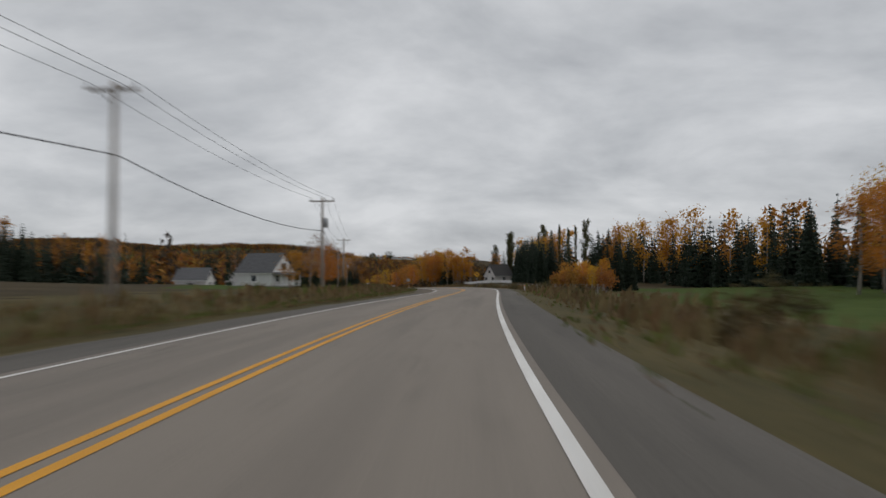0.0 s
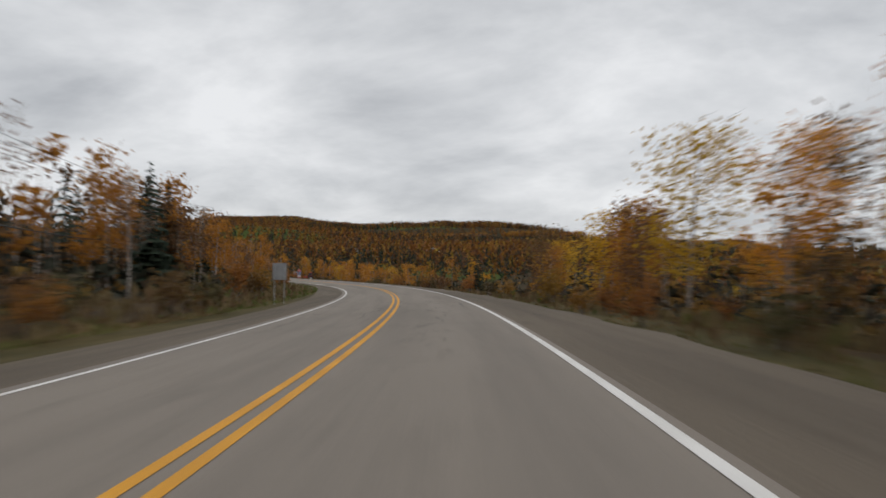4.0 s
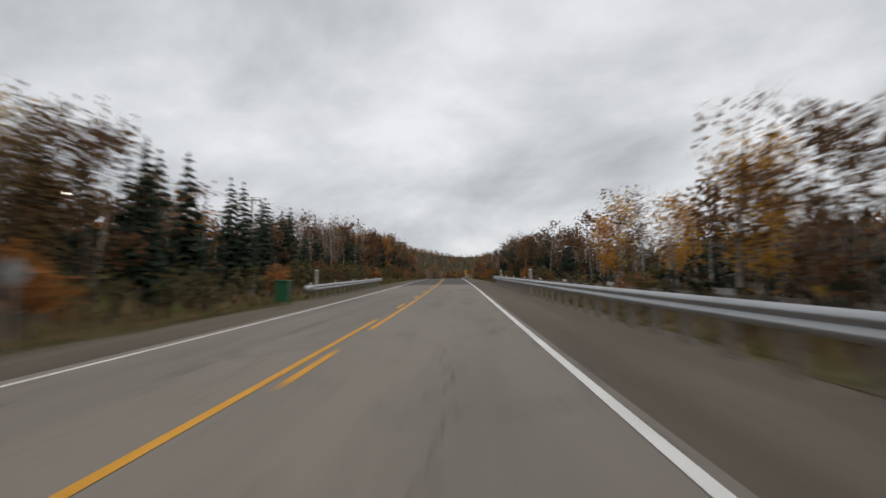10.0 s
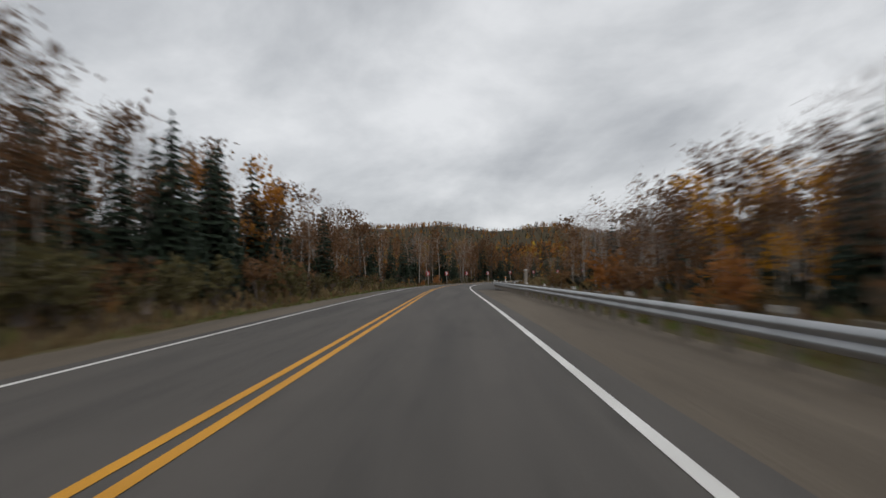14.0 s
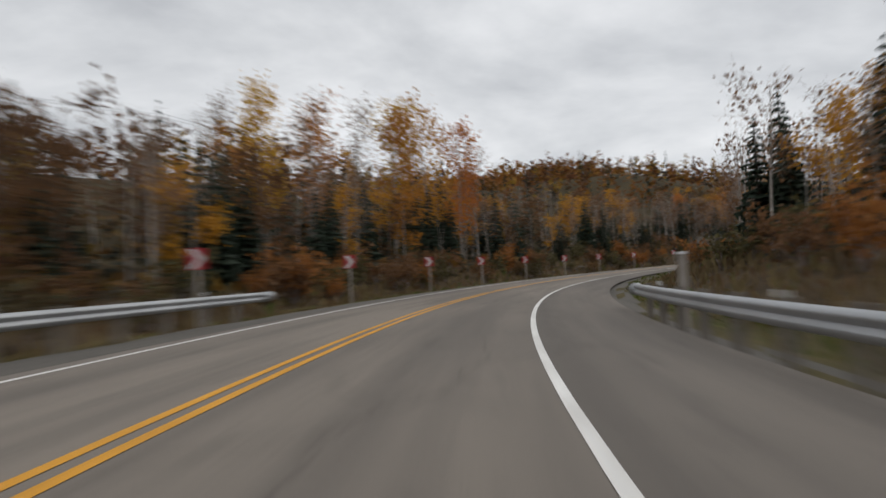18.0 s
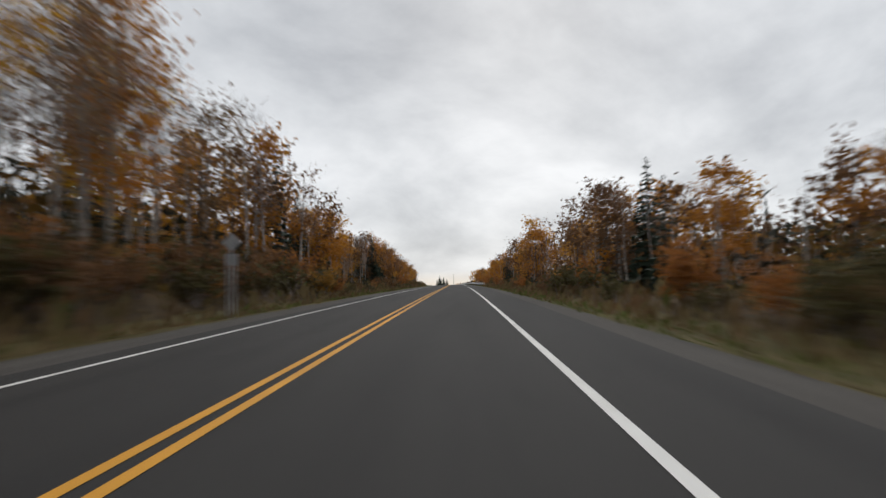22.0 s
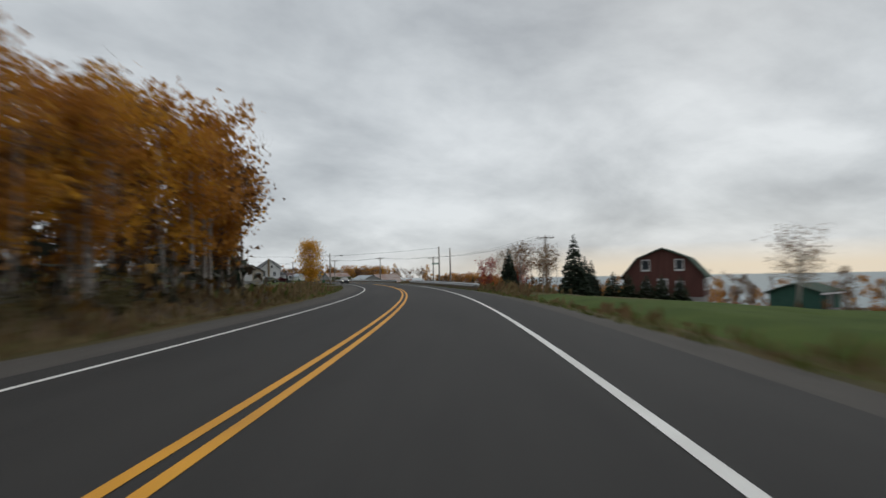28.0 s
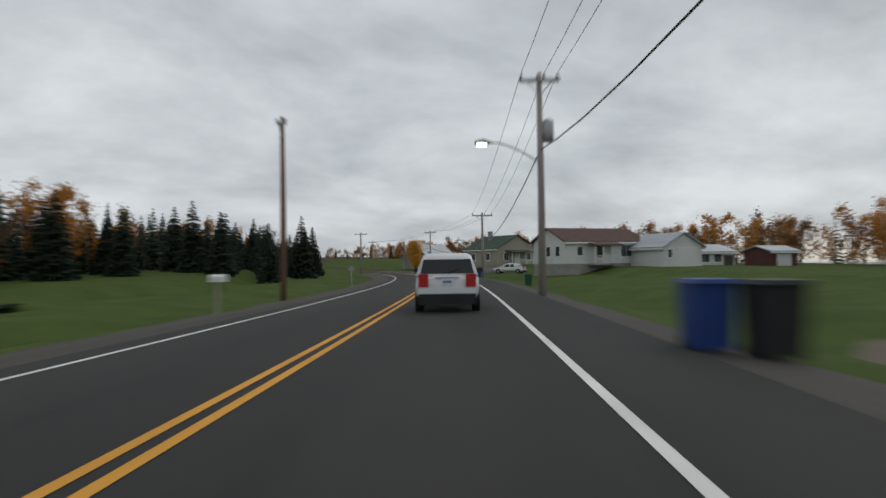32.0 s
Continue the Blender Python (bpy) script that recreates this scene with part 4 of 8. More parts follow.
# woods by stretch: side, from, to, nearest edge, depth, how many for each 10 m, low and high size, kinds with weights
WOODS = [
    (1, 1.2, 1.5, 16.5, 5, 30, .8, 1.2, "orange2 yellow3 orangebush6"),
    (1, 0.85, 2.5, 50, 18, 17, 1.0, 1.4, "spruce15 orange1 yellow1 fir3"),
    (1, 2.4, 2.76, 33, 10, 26, 1.0, 1.25, "spruce8 fir1"),
    (1, 2.78, 2.98, 38, 10, 40, 1.0, 1.4, "spruce8 fir1"),
    (1, 2.7, 3.6, 44, 16, 8, 1.0, 1.5, "spruce5 yellow2 orange2 poplar1"),
    (-1, 1.0, 2.6, 72, 16, 12, .8, 1.1, "spruce5 fir2 orange1"),
    (-1, 2.56, 2.8, 27, 12, 14, .8, 1.0, "orange3 yellow3 fir2 thin2"),
    (-1, 2.58, 2.8, 38, 14, 10, .7, 1.0, "fir2 rust2 thin2 orange2"),
    (-1, 2.8, 3.1, 14, 16, 12, .7, 1.05, "spruce4 rust2 orange2 thin2"),
    (1, 3.02, 3.14, 16, 9, 20, .8, 1.15, "orange5 yellow3 spruce1 thin1"),
    (1, 3.27, 3.5, 14, 14, 14, .8, 1.15, "orange3 yellow4"),
    (1, 3.3, 3.75, 14, 14, 8, .8, 1.2, "yellow4 orange3 rust1"),
    (-1, 3.1, 4.0, 13, 14, 13, .7, 1.0, "rust3 orange3 spruce1 yellow1"),
    (-1, 4.0, 5.3, 16, 14, 6, .6, 1.0, "orange3 rust2 spruce2 thin1"),
    (1, 3.9, 5.2, 16, 14, 5, .5, .8, "orange3 yellow1 rust1 orangebush2"),
    (-1, 5.3, 7.3, 13, 14, 8, .5, .8, "orange4 yellow2 rust2 orangebush3 thin1"),
    (1, 5.2, 6.35, 13, 14, 5, .35, .6, "orange4 yellow1 orangebush4 fir1"),
    (1, 6.45, 7.1, 24, 12, 8, .6, .85, "orange5 yellow3"),
    (1, 7.1, 10.0, 13, 16, 14, .7, 1.1, "orange7 yellow3 rust1 thin1 spruce1"),
    (-1, 7.3, 9.1, 13, 16, 20, .65, 1.0, "thin4 spruce6 rust3 orange1 bare2 fir2"),
    (-1, 9.06, 9.31, 12, 16, 22, .7, 1.0, "spruce5 rust2 thin2 fir2"),
    (-1, 9.42, 10.4, 14, 18, 24, .6, 1.05, "spruce4 rust2 yellow1 thin1"),
    (1, 10.0, 11.0, 15, 14, 7, .6, 1.05, "yellow2 rust2 thin3 bare1 fir1"),
    (-1, 10.4, 15.0, 13, 18, 18, .7, 1.1, "spruce7 rust4 thin3 orange1 bare3 fir2"),
    (1, 11.0, 12.0, 13, 16, 14, .7, 1.1, "spruce3 thin3 rust2 bare1"),
    (1, 12.0, 15.0, 13.5, 18, 19, .65, 1.0, "rust4 thin4 yellow1 bare3 spruce3"),
    (-1, 15.0, 17.6, 14, 20, 10, .7, 1.05, "rust3 spruce3 thin4 bare2"),
    (-1, 17.6, 19.2, 14, 34, 20, .7, 1.05, "rust4 spruce8 thin4 bare5 orange1 yellow1 larch1"),
    (-1, 20.3, 22.4, 30, 20, 7, .7, 1.05, "rust2 spruce1 thin3 bare2 orange2 yellow2"),
    (1, 15.0, 16.6, 24, 16, 6, .5, .9, "fir2 rust3 thin2 orangebush2"),
    (1, 16.6, 18.4, 20, 20, 7, .6, 1.0, "bare6 thin2 rust1 fir1"),
    (-1, 19.2, 20.3, 17, 24, 14, .8, 1.15, "bare4 thin4 yellow1 spruce2 rust1"),
    (1, 18.4, 20.3, 15, 18, 11, .7, 1.1, "bare6 thin3 spruce2 yellow1"),
    (-1, 20.3, 22.6, 13, 18, 13, .8, 1.15, "bare10 thin7 orange1 rust1 yellow2"),
    (1, 20.3, 22.0, 13, 18, 14, .8, 1.15, "bare6 thin6 rust2 yellow1 orange1"),
    (1, 21.9, 22.5, 19, 14, 5, .6, .9, "orange3 yellow2 thin3 bare3 fir2"),
    (1, 22.5, 26.6, 14, 16, 10, .6, .95, "orange4 yellow2 rust2 thin2 fir1"),
    (-1, 22.6, 26.6, 14, 16, 15, .6, 1.0, "orange3 yellow2 rust2 thin3 bare3 spruce1 fir2"),
    (-1, 26.9, 28.82, 13, 14, 17, .7, 1.05, "orange5 yellow3 rust2 thin1"),
    (1, 29.0, 29.2, 16, 6, 8, .45, .6, "orange2 rust3 thin2 bare2"),
    (1, 30.0, 31.0, 58, 22, 30, .42, .58, "orange5 rust5 yellow1 spruce1"),
    (1, 31.0, 31.6, 58, 24, 30, .42, .55, "orange5 rust5 yellow1 spruce1"),
    (1, 29.2, 30.2, 62, 20, 9, .34, .46, "orange3 rust3 yellow1"),
    (-1, 30.55, 31.15, 42, 10, 14, .8, 1.1, "spruce6 rust2 fir1"),
    (-1, 32.1, 34.3, 33, 20, 26, .6, .9, "spruce7 fir3 rust1 orange1"),
    (-1, 31.75, 32.3, 38, 14, 34, .6, .8, "orange6 yellow2 thin1 rust1"),
    (-1, 30.6, 33.2, 70, 30, 14, .7, 1.0, "spruce4 orange3 rust3 fir2"),
    (1, 32.2, 35.5, 54, 30, 16, .6, .85, "orange5 rust5 spruce2 yellow1"),
    (1, 28.8, 29.7, 41, 34, 26, .32, .5, "orange4 rust4 thin3 orangebush5"),
    (1, 26.3, 27.9, 22, 22, 7, .3, .5, "orangebush4 rustbush4 brown3"),
    (1, 33.4, 36.5, 48, 22, 8, .7, 1.0, "orange4 rust4 spruce2"),
    (-1, 34.2, 36.7, 22, 24, 9, .7, 1.0, "spruce6 rust2 orange2"),
    (-1, 28.9, 33.5, 110, 30, 7, .6, .9, "orange3 rust3 spruce2"),
]
SHRUBS = [
    (-1, -0.4, 2.6, 9.5, 4, 1.0, .3, .6, "brown5 rustbush2"),
    (-1, 2.7, 9.0, 9.5, 3, 1.5, .5, 1.0, "brown5 orangebush2 rustbush2"),
    (1, -0.2, 2.4, 9.0, 3, 1.5, .35, .7, "brown5"),
    (1, 3.4, 10, 9.5, 3, 1.7, .5, 1.0, "orangebush3 brown3 rustbush2"),
    (-1, 9.0, 28.4, 9.5, 3, 2.2, .5, 1.0, "brown6 rustbush2 orangebush1"),
    (1, 10, 14.9, 9.8, 3, 2.2, .5, 1.0, "brown5 rustbush2 orangebush1"),
    (1, 15, 18.2, 14, 5, 2.0, .4, .8, "brown5 rustbush2 orangebush1"),
    (1, 18.3, 20.6, 11.5, 5, 4, .6, 1.1, "rustbush3 brown3 orangebush2"),
    (1, 20.6, 27, 10, 3, 2.2, .5, 1.0, "brown4 rustbush2 orangebush2"),
    (-1, 18.3, 22.9, 10.3, 6, 7, .6, 1.3, "brown5 rustbush3 orangebush1"),
    (-1, 10.5, 15.5, 10.3, 4, 4, .6, 1.3, "brown6 rustbush2"),
    (1, 28.9, 31.1, 9.5, 5, 1.2, .3, .6, "brown5 orangebush1"),
]


def parse(text):
    out = []
    for w in text.split():
        k = w.rstrip("0123456789")
        out += [k] * int(w[len(k):])
    return out


LIMIT = {}
EXTRA = []


def plant(rows, things_at_most):
    for side, s0, s1, edge, depth, per10, lo, hi, mix in rows:
        kinds = parse(mix)
        total = int((s1 - s0) * 7.2 * per10)
        line = TOP_EAST if side > 0 else TOP_WEST
        for k in range(total):
            s = rng.uniform(s0, s1)
            f = rng.random() ** 1.6
            lat = side * (edge + depth * f)
            kind = rng.choice(kinds)
            size = rng.uniform(lo, hi) * (1.0 + 0.12 * f)
            wide = size
            if TALL[kind] > 5 and edge < 31 and s < 29:
                top = np.interp(s, [q[0] for q in line], [q[1] for q in line])
                grown = max(3.0, top + max(0.0, (abs(lat) - 17) * float(np.interp(s, [17.5, 18.2, 18.5, 18.8, 19.3, 19.6, 20.3, 20.6, 22.2, 22.6], [0.15, 0.25, 0.42, 0.55, 0.5, 0.3, 0.3, 0.3, 0.3, 0.12]) if side < 0 else 0.12)) - float(rise(s, lat)))
                size = grown * rng.uniform(0.68, 0.99) / TALL[kind]
                wide = min(size * rng.uniform(0.95, 1.3), 1.25)
            at = spot(s, lat, -0.05)
            if lat > 40:
                at[2] -= float(shore_drop(at[0], at[1]))
            if LIMIT.get(kind, 0) < things_at_most and f < 0.5:
                LIMIT[kind] = LIMIT.get(kind, 0) + 1
                copy_at(rng.choice(KINDS[kind]), at, rng.uniform(0, 360), wide, size)
            else:
                if f > 0.55 and rng.random() < 0.35:
                    continue
                EXTRA.append((kind, at, rng.uniform(0, 360), wide, size, f))


rng.shuffle(WOODS)
plant(WOODS, 95)
plant(SHRUBS, 130)


def grow_woods():
    """The deeper woods, joined by kind."""
    by = {}
    for kind, at, rz, wide, size, f in EXTRA:
        by.setdefault(kind, []).append((rng.choice((PLAIN if f < 0.3 else DEEP)[kind]), at, rz, wide, size))
    for kind, rows in by.items():
        parent = thing("woodland", "deeper autumn woodland behind the roadside trees", "woods", kind="stuff")
        soups = {}
        for (tr, cr, bark, leaf), at, rz, wide, size in rows:
            for key, so, mat in (("trunk", tr, bark), ("crown", cr, leaf)):
                if not so.n:
                    continue
                if so.flat is None:
                    so.flat = (np.concatenate(so.v), np.array([len(q) for q in so.f]), np.array([i for q in so.f for i in q]))
                v, n, lo = so.flat
                c, s = math.cos(radians(rz)), math.sin(radians(rz))
                w = np.stack([(v[:, 0] * c - v[:, 1] * s) * wide, (v[:, 0] * s + v[:, 1] * c) * wide, v[:, 2] * size], 1) + at
                q = soups.setdefault(key, [[], [], [], 0, mat])
                q[0].append(w); q[1].append(n); q[2].append(lo + q[3]); q[3] += len(w)
        for key, (vs, ns, los, _, mat) in soups.items():
            v, n, lo = np.concatenate(vs), np.concatenate(ns), np.concatenate(los)
            me = bpy.data.meshes.new("woodland_" + key)
            me.vertices.add(len(v)); me.vertices.foreach_set("co", v.ravel())
            me.loops.add(len(lo)); me.loops.foreach_set("vertex_index", lo.astype(np.int32))
            me.polygons.add(len(n))
            me.polygons.foreach_set("loop_start", np.concatenate([[0], np.cumsum(n)[:-1]]).astype(np.int32))
            me.materials.append(mat)
            me.update(calc_edges=True)
            ob = new(key + "s", me)
            ob.parent = parent
            tagged(ob, kind="stuff")


grow_woods()

# ---- things beside the road ----
WOOD_POLE = material("weathered_pole", (0.40, 0.36, 0.32), (0.25, 0.22, 0.195), 2, 0.9, stretch=(3, 3, 0.25), fine=8)
BROWN_POLE = material("brown_pole", (0.26, 0.16, 0.11), (0.14, 0.085, 0.06), 2, 0.9, stretch=(3, 3, 0.25), fine=8)
GALVANISED = material("galvanised_steel", (0.50, 0.51, 0.52), (0.34, 0.35, 0.36), 1.2, 0.45, metal=0.7, fine=9)
GREY_STEEL = material("grey_sign_back", (0.42, 0.43, 0.44), (0.30, 0.31, 0.32), 2, 0.5, metal=0.4)
WIRE = material("black_cable", (0.03, 0.03, 0.032), (0.02, 0.02, 0.022), 2, 0.6)
PORCELAIN = glossy("insulator_glaze", (0.30, 0.30, 0.31), 0.3)
SIGN_YELLOW = glossy("sign_yellow", (0.72, 0.36, 0.02), 0.45)
SIGN_ORANGE = glossy("sign_orange", (0.80, 0.26, 0.015), 0.45)
SIGN_RED = glossy("sign_red", (0.50, 0.035, 0.045), 0.45)
SIGN_WHITE = glossy("sign_white", (0.74, 0.74, 0.74), 0.45)
SIGN_BLACK = glossy("sign_black", (0.02, 0.02, 0.02), 0.5)
SIGN_BLUE = glossy("sign_blue", (0.12, 0.25, 0.45), 0.45)
BIN_GREEN = material("green_plastic", (0.02, 0.10, 0.045), (0.014, 0.07, 0.032), 3, 0.5)
BIN_BLUE = material("blue_plastic", (0.02, 0.055, 0.22), (0.014, 0.04, 0.17), 3, 0.5)
BIN_BLACK = material("black_plastic", (0.025, 0.027, 0.029), (0.016, 0.017, 0.018), 3, 0.55)
LAMP_ON = lamp_material("lit_lamp", (1.0, 0.86, 0.62), 6.0)
HEAD_ON = lamp_material("lit_headlamp", (1.0, 0.93, 0.78), 5.0)
BRAKE_ON = lamp_material("lit_tail_lamp", (1.0, 0.08, 0.08), 0.8)


def facing(s, turn=0.0):
    """Turn about z for a thing built to face the traffic: its front looks down -y."""
    return bearing(s) + turn


def disc_tube(so, a, b, r, sides=8):
    so.tube([a, b], [r, r], sides)


def utility_pole(s, lat, height, base=0.0, arm=2.4, brown=False, lamp=None, lit=False, can=False, second=False, turn=0.0):
    """A wooden line pole; its cross-arm lies across the road's way."""
    lab = ("brown" if brown else "grey weathered") + " wooden utility pole with " + ("a street lamp arm" if lamp else "a cross-arm and insulators" if arm else "bare top")
    ob = thing("utility_pole", lab, "utility pole", "roadside pole line", at=spot(s, lat, base), rz=bearing(s) + turn)
    so = Soup(); so.tube([(0, 0, -0.5), (0.02, 0, height * 0.5), (0, 0, height)], [0.17, 0.145, 0.11], 8)
    part("pole", so, BROWN_POLE if brown else WOOD_POLE, ob, smooth=True)
    if arm:
        for z in ([height - 0.35, height - 1.25] if second else [height - 0.35]):
            so = Soup(); so.box((0, -0.16, z), (arm, 0.10, 0.13)); part("crossarm", so, WOOD_POLE, ob)
            for sx in (-1, 1):
                so = Soup(); so.tube([(sx * arm * 0.3, -0.14, z - 0.05), (0, -0.12, z - 0.65)], [0.02, 0.02], 4); part("brace", so, GALVANISED, ob)
            for x in (-arm * 0.45, arm * 0.12 if arm > 1 else 0, arm * 0.45):
                so = Soup(); so.tube([(x, -0.16, z + 0.06), (x, -0.16, z + 0.14), (x, -0.16, z + 0.2), (x, -0.16, z + 0.28)], [0.02, 0.06, 0.045, 0.03], 7)
                part("insulator", so, PORCELAIN, ob, smooth=True)
    if can:
        so = Soup(); so.tube([(0.34, 0, height - 2.9), (0.34, 0, height - 2.85), (0.34, 0, height - 2.05), (0.34, 0, height - 1.95)], [0.2, 0.25, 0.25, 0.12], 10)
        part("transformer", so, GREY_STEEL, ob, smooth=True)
    if lamp:
        z, reach = lamp
        so = Soup()
        q = np.linspace(0, 1, 7)
        so.tube(np.stack([reach * q, 0 * q, z - 0.9 + 0.9 * np.sin(q * math.pi / 2)], 1), [0.035] * 7, 6)
        part("lamp_arm", so, GALVANISED, ob, smooth=True)
        so = Soup(); x = reach + math.copysign(0.3, reach)
        so.tube([(reach - 0.05 * np.sign(reach), 0, z), (x, 0, z + 0.04), (x + math.copysign(0.35, reach), 0, z)], [0.06, 0.14, 0.07], 8)
        head = part("lamp_head", so, GREY_STEEL, ob, smooth=True)
        so = Soup(); so.box((x + 0.05 * np.sign(reach), 0, z - 0.09), (0.42, 0.2, 0.08)); part("lens", so, LAMP_ON if lit else PORCELAIN, head)
    top = spot(s, lat, base)
    return top, height, bearing(s) + turn, arm


def cable(points, sag, r, label):
    """A sagging cable through the given points."""
    for a, b in zip(points, points[1:]):
        so = Soup()
        a, b = np.asarray(a), np.asarray(b)
        q = np.linspace(0, 1, 9)
        p = a[None] * (1 - q[:, None]) + b[None] * q[:, None]
        p[:, 2] -= sag * np.linalg.norm(b - a) / 40 * 4 * q * (1 - q)
        so.tube(p, [r] * 9, 4, cap=False)
        thing("power_cable", label, "cable", "overhead cables", data=so.mesh("power_cable", WIRE))


def string_line(poles, low=True, low_drop=3.2):
    """Three conductors on the cross-arms and one thick cable lower down."""
    for f in (-0.45, 0.12, 0.45):
        pts = []
        for top, h, rz, arm in poles:
            c, s = math.cos(radians(rz)), math.sin(radians(rz))
            pts.append(top + np.array([c * f * arm, s * f * arm, h - 0.02]))
        cable(pts, 0.55, 0.012, "thin black power cable strung between roadside poles")
    if low:
        cable([t + np.array([0.12, 0.12, h - low_drop]) for t, h, rz, arm in poles], 0.9, 0.028, "thick black telephone cable strung between poles")


line_a = [utility_pole(-0.55, -13.4, 10), utility_pole(0.38, -13.4, 9.9), utility_pole(0.86, -13.4, 9.2, can=True), utility_pole(1.70, -19.0, 9.4),
          utility_pole(2.11, -21.0, 9.6), utility_pole(2.58, -19, 9.0, second=True, can=True), utility_pole(3.35, -18, 9), utility_pole(4.19, -15.0, 7.2), utility_pole(5.1, -19, 9)]
string_line(line_a)
line_b = [utility_pole(5.9, -19, 9.5), utility_pole(6.77, -19, 9.2), utility_pole(7.7, -24, 9), utility_pole(8.6, -22, 9)]
string_line(line_b, low=False)
utility_pole(9.42, -13.2, 7.6, arm=0, lamp=(6.9, 1.9))
line_c = [utility_pole(9.7, -21, 9.2), utility_pole(10.42, -18.5, 8.6, lamp=(6.0, 1.6), lit=True), utility_pole(11.08, -22.5, 10.2), utility_pole(11.66, -24.5, 11.2), utility_pole(12.4, -26, 10)]
string_line(line_c, low=False)
line_d = [utility_pole(17.35, -38, 9.5), utility_pole(17.98, -37, 9.4, brown=True), utility_pole(18.63, -31, 12), utility_pole(19.3, -34, 12)]
string_line(line_d, low=False)
line_e = [utility_pole(24.0, -27, 8.5), utility_pole(24.95, -26, 7.5), utility_pole(25.7, -24, 7), utility_pole(26.6, -24, 7)]
string_line(line_e)
utility_pole(28.2, 29.5, 11.5, arm=0)
utility_pole(29.60, 11.9, 7.4, base=-0.2, arm=0); utility_pole(29.62, 14.3, 7.6, base=-0.2, arm=0)
line_f = [utility_pole(29.2, 22, 8.2), utility_pole(29.97, 16.8, 7.2), utility_pole(30.41, 11.2, 7.2), utility_pole(30.93, 6.7, 6.9, base=0.3), utility_pole(31.235, 6.1, 8.0, base=0.1, arm=1.9, lamp=(5.75, -2.3)),
          utility_pole(31.83, 5.5, 8.4, brown=True, arm=1.6, can=True), utility_pole(32.38, 5.5, 9.4, arm=1.7, lamp=(6.5, -2.1), lit=True, can=True),
          utility_pole(33.05, 6.6, 7.6), utility_pole(33.75, 6.8, 8.2, lamp=(5.6, -2.0)), utility_pole(34.5, 7, 8)]
string_line(line_f, low=False)
cable([t + np.array([0.12, 0.12, h - 3.2]) for t, h, rz, arm in line_f[1:]], 0.9, 0.028, "thick black telephone cable strung between poles")
street_sign = thing("street_sign", "green street name sign fixed across a pole", "road sign", "road signs", at=spot(29.97, 16.8, 5.6), rz=bearing(29.97))
sign_soup = Soup(); sign_soup.box((0.5, -0.2, 0), (1.8, 0.04, 0.32))
sign_plate = part("panel", sign_soup, glossy("sign_green", (0.02, 0.16, 0.09), 0.45), street_sign)
sign_soup = Soup(); sign_soup.box((0.5, -0.225, 0), (1.3, 0.01, 0.1)); part("lettering_bar", sign_soup, SIGN_WHITE, sign_plate)
sign_soup = Soup(); sign_soup.box((0, -0.13, 0), (0.1, 0.14, 0.12)); part("bracket", sign_soup, GALVANISED, street_sign)
yard_pole = utility_pole(32.0, 29.0, 6.8, arm=0)
cable([spot(31.83, 5.5, 8.0), spot(32.0, 29.0, 6.6)], 0.8, 0.018, "thin black cable running to a pole in a yard")
utility_pole(32.46, -6.9, 9.2, brown=True, arm=0.5)
utility_pole(33.8, -6.2, 8.0); utility_pole(35.2, -7, 9)
lamp_pole = utility_pole(29.97, -6.4, 6.8, arm=0, lamp=(6.3, 2.2))
mast = utility_pole(31.16, -11.6, 8.0, arm=0)
cable([spot(29.6, 11.9, 7.0), spot(29.86, -25.5, 5.6)], 0.6, 0.018, "thin black cable crossing over the road")
cable([spot(31.2, 6.1, 5.6), spot(31.16, -11.6, 6.9), spot(30.8, -34, 6.5)], 0.6, 0.015, "thin black cable crossing over the road")
cable([spot(2.58, -19, 7.9), spot(3.3, 22, 9.6)], 0.7, 0.016, "thin black cable crossing over the road")
cable([spot(2.58, -19, 7.4), spot(3.3, 22, 8.9)], 0.8, 0.02, "thin black cable crossing over the road")
cable([spot(6.77, -19, 7.6), spot(7.0, 24, 7.4)], 0.7, 0.016, "thin black cable crossing over the road")


# ---- signs ----
def post_of(ob, h, x=0.0, w=0.07, mat=None):
    so = Soup(); so.box((x, 0.04, h / 2 - 0.2), (w, w * 0.8, h + 0.4)); part("post", so, mat or GALVANISED, ob)


def plate(so, outline, y, depth=0.012):
    so.prism(outline, (1, 0, 0), (0, 0, 1), (0, y, 0), depth, (0, 1, 0))


def rect(cx, cz, w, h):
    return [(cx - w / 2, cz - h / 2), (cx + w / 2, cz - h / 2), (cx + w / 2, cz + h / 2), (cx - w / 2, cz + h / 2)]


def diamond(cz, r):
    return [(0, cz - r), (r, cz), (0, cz + r), (-r, cz)]


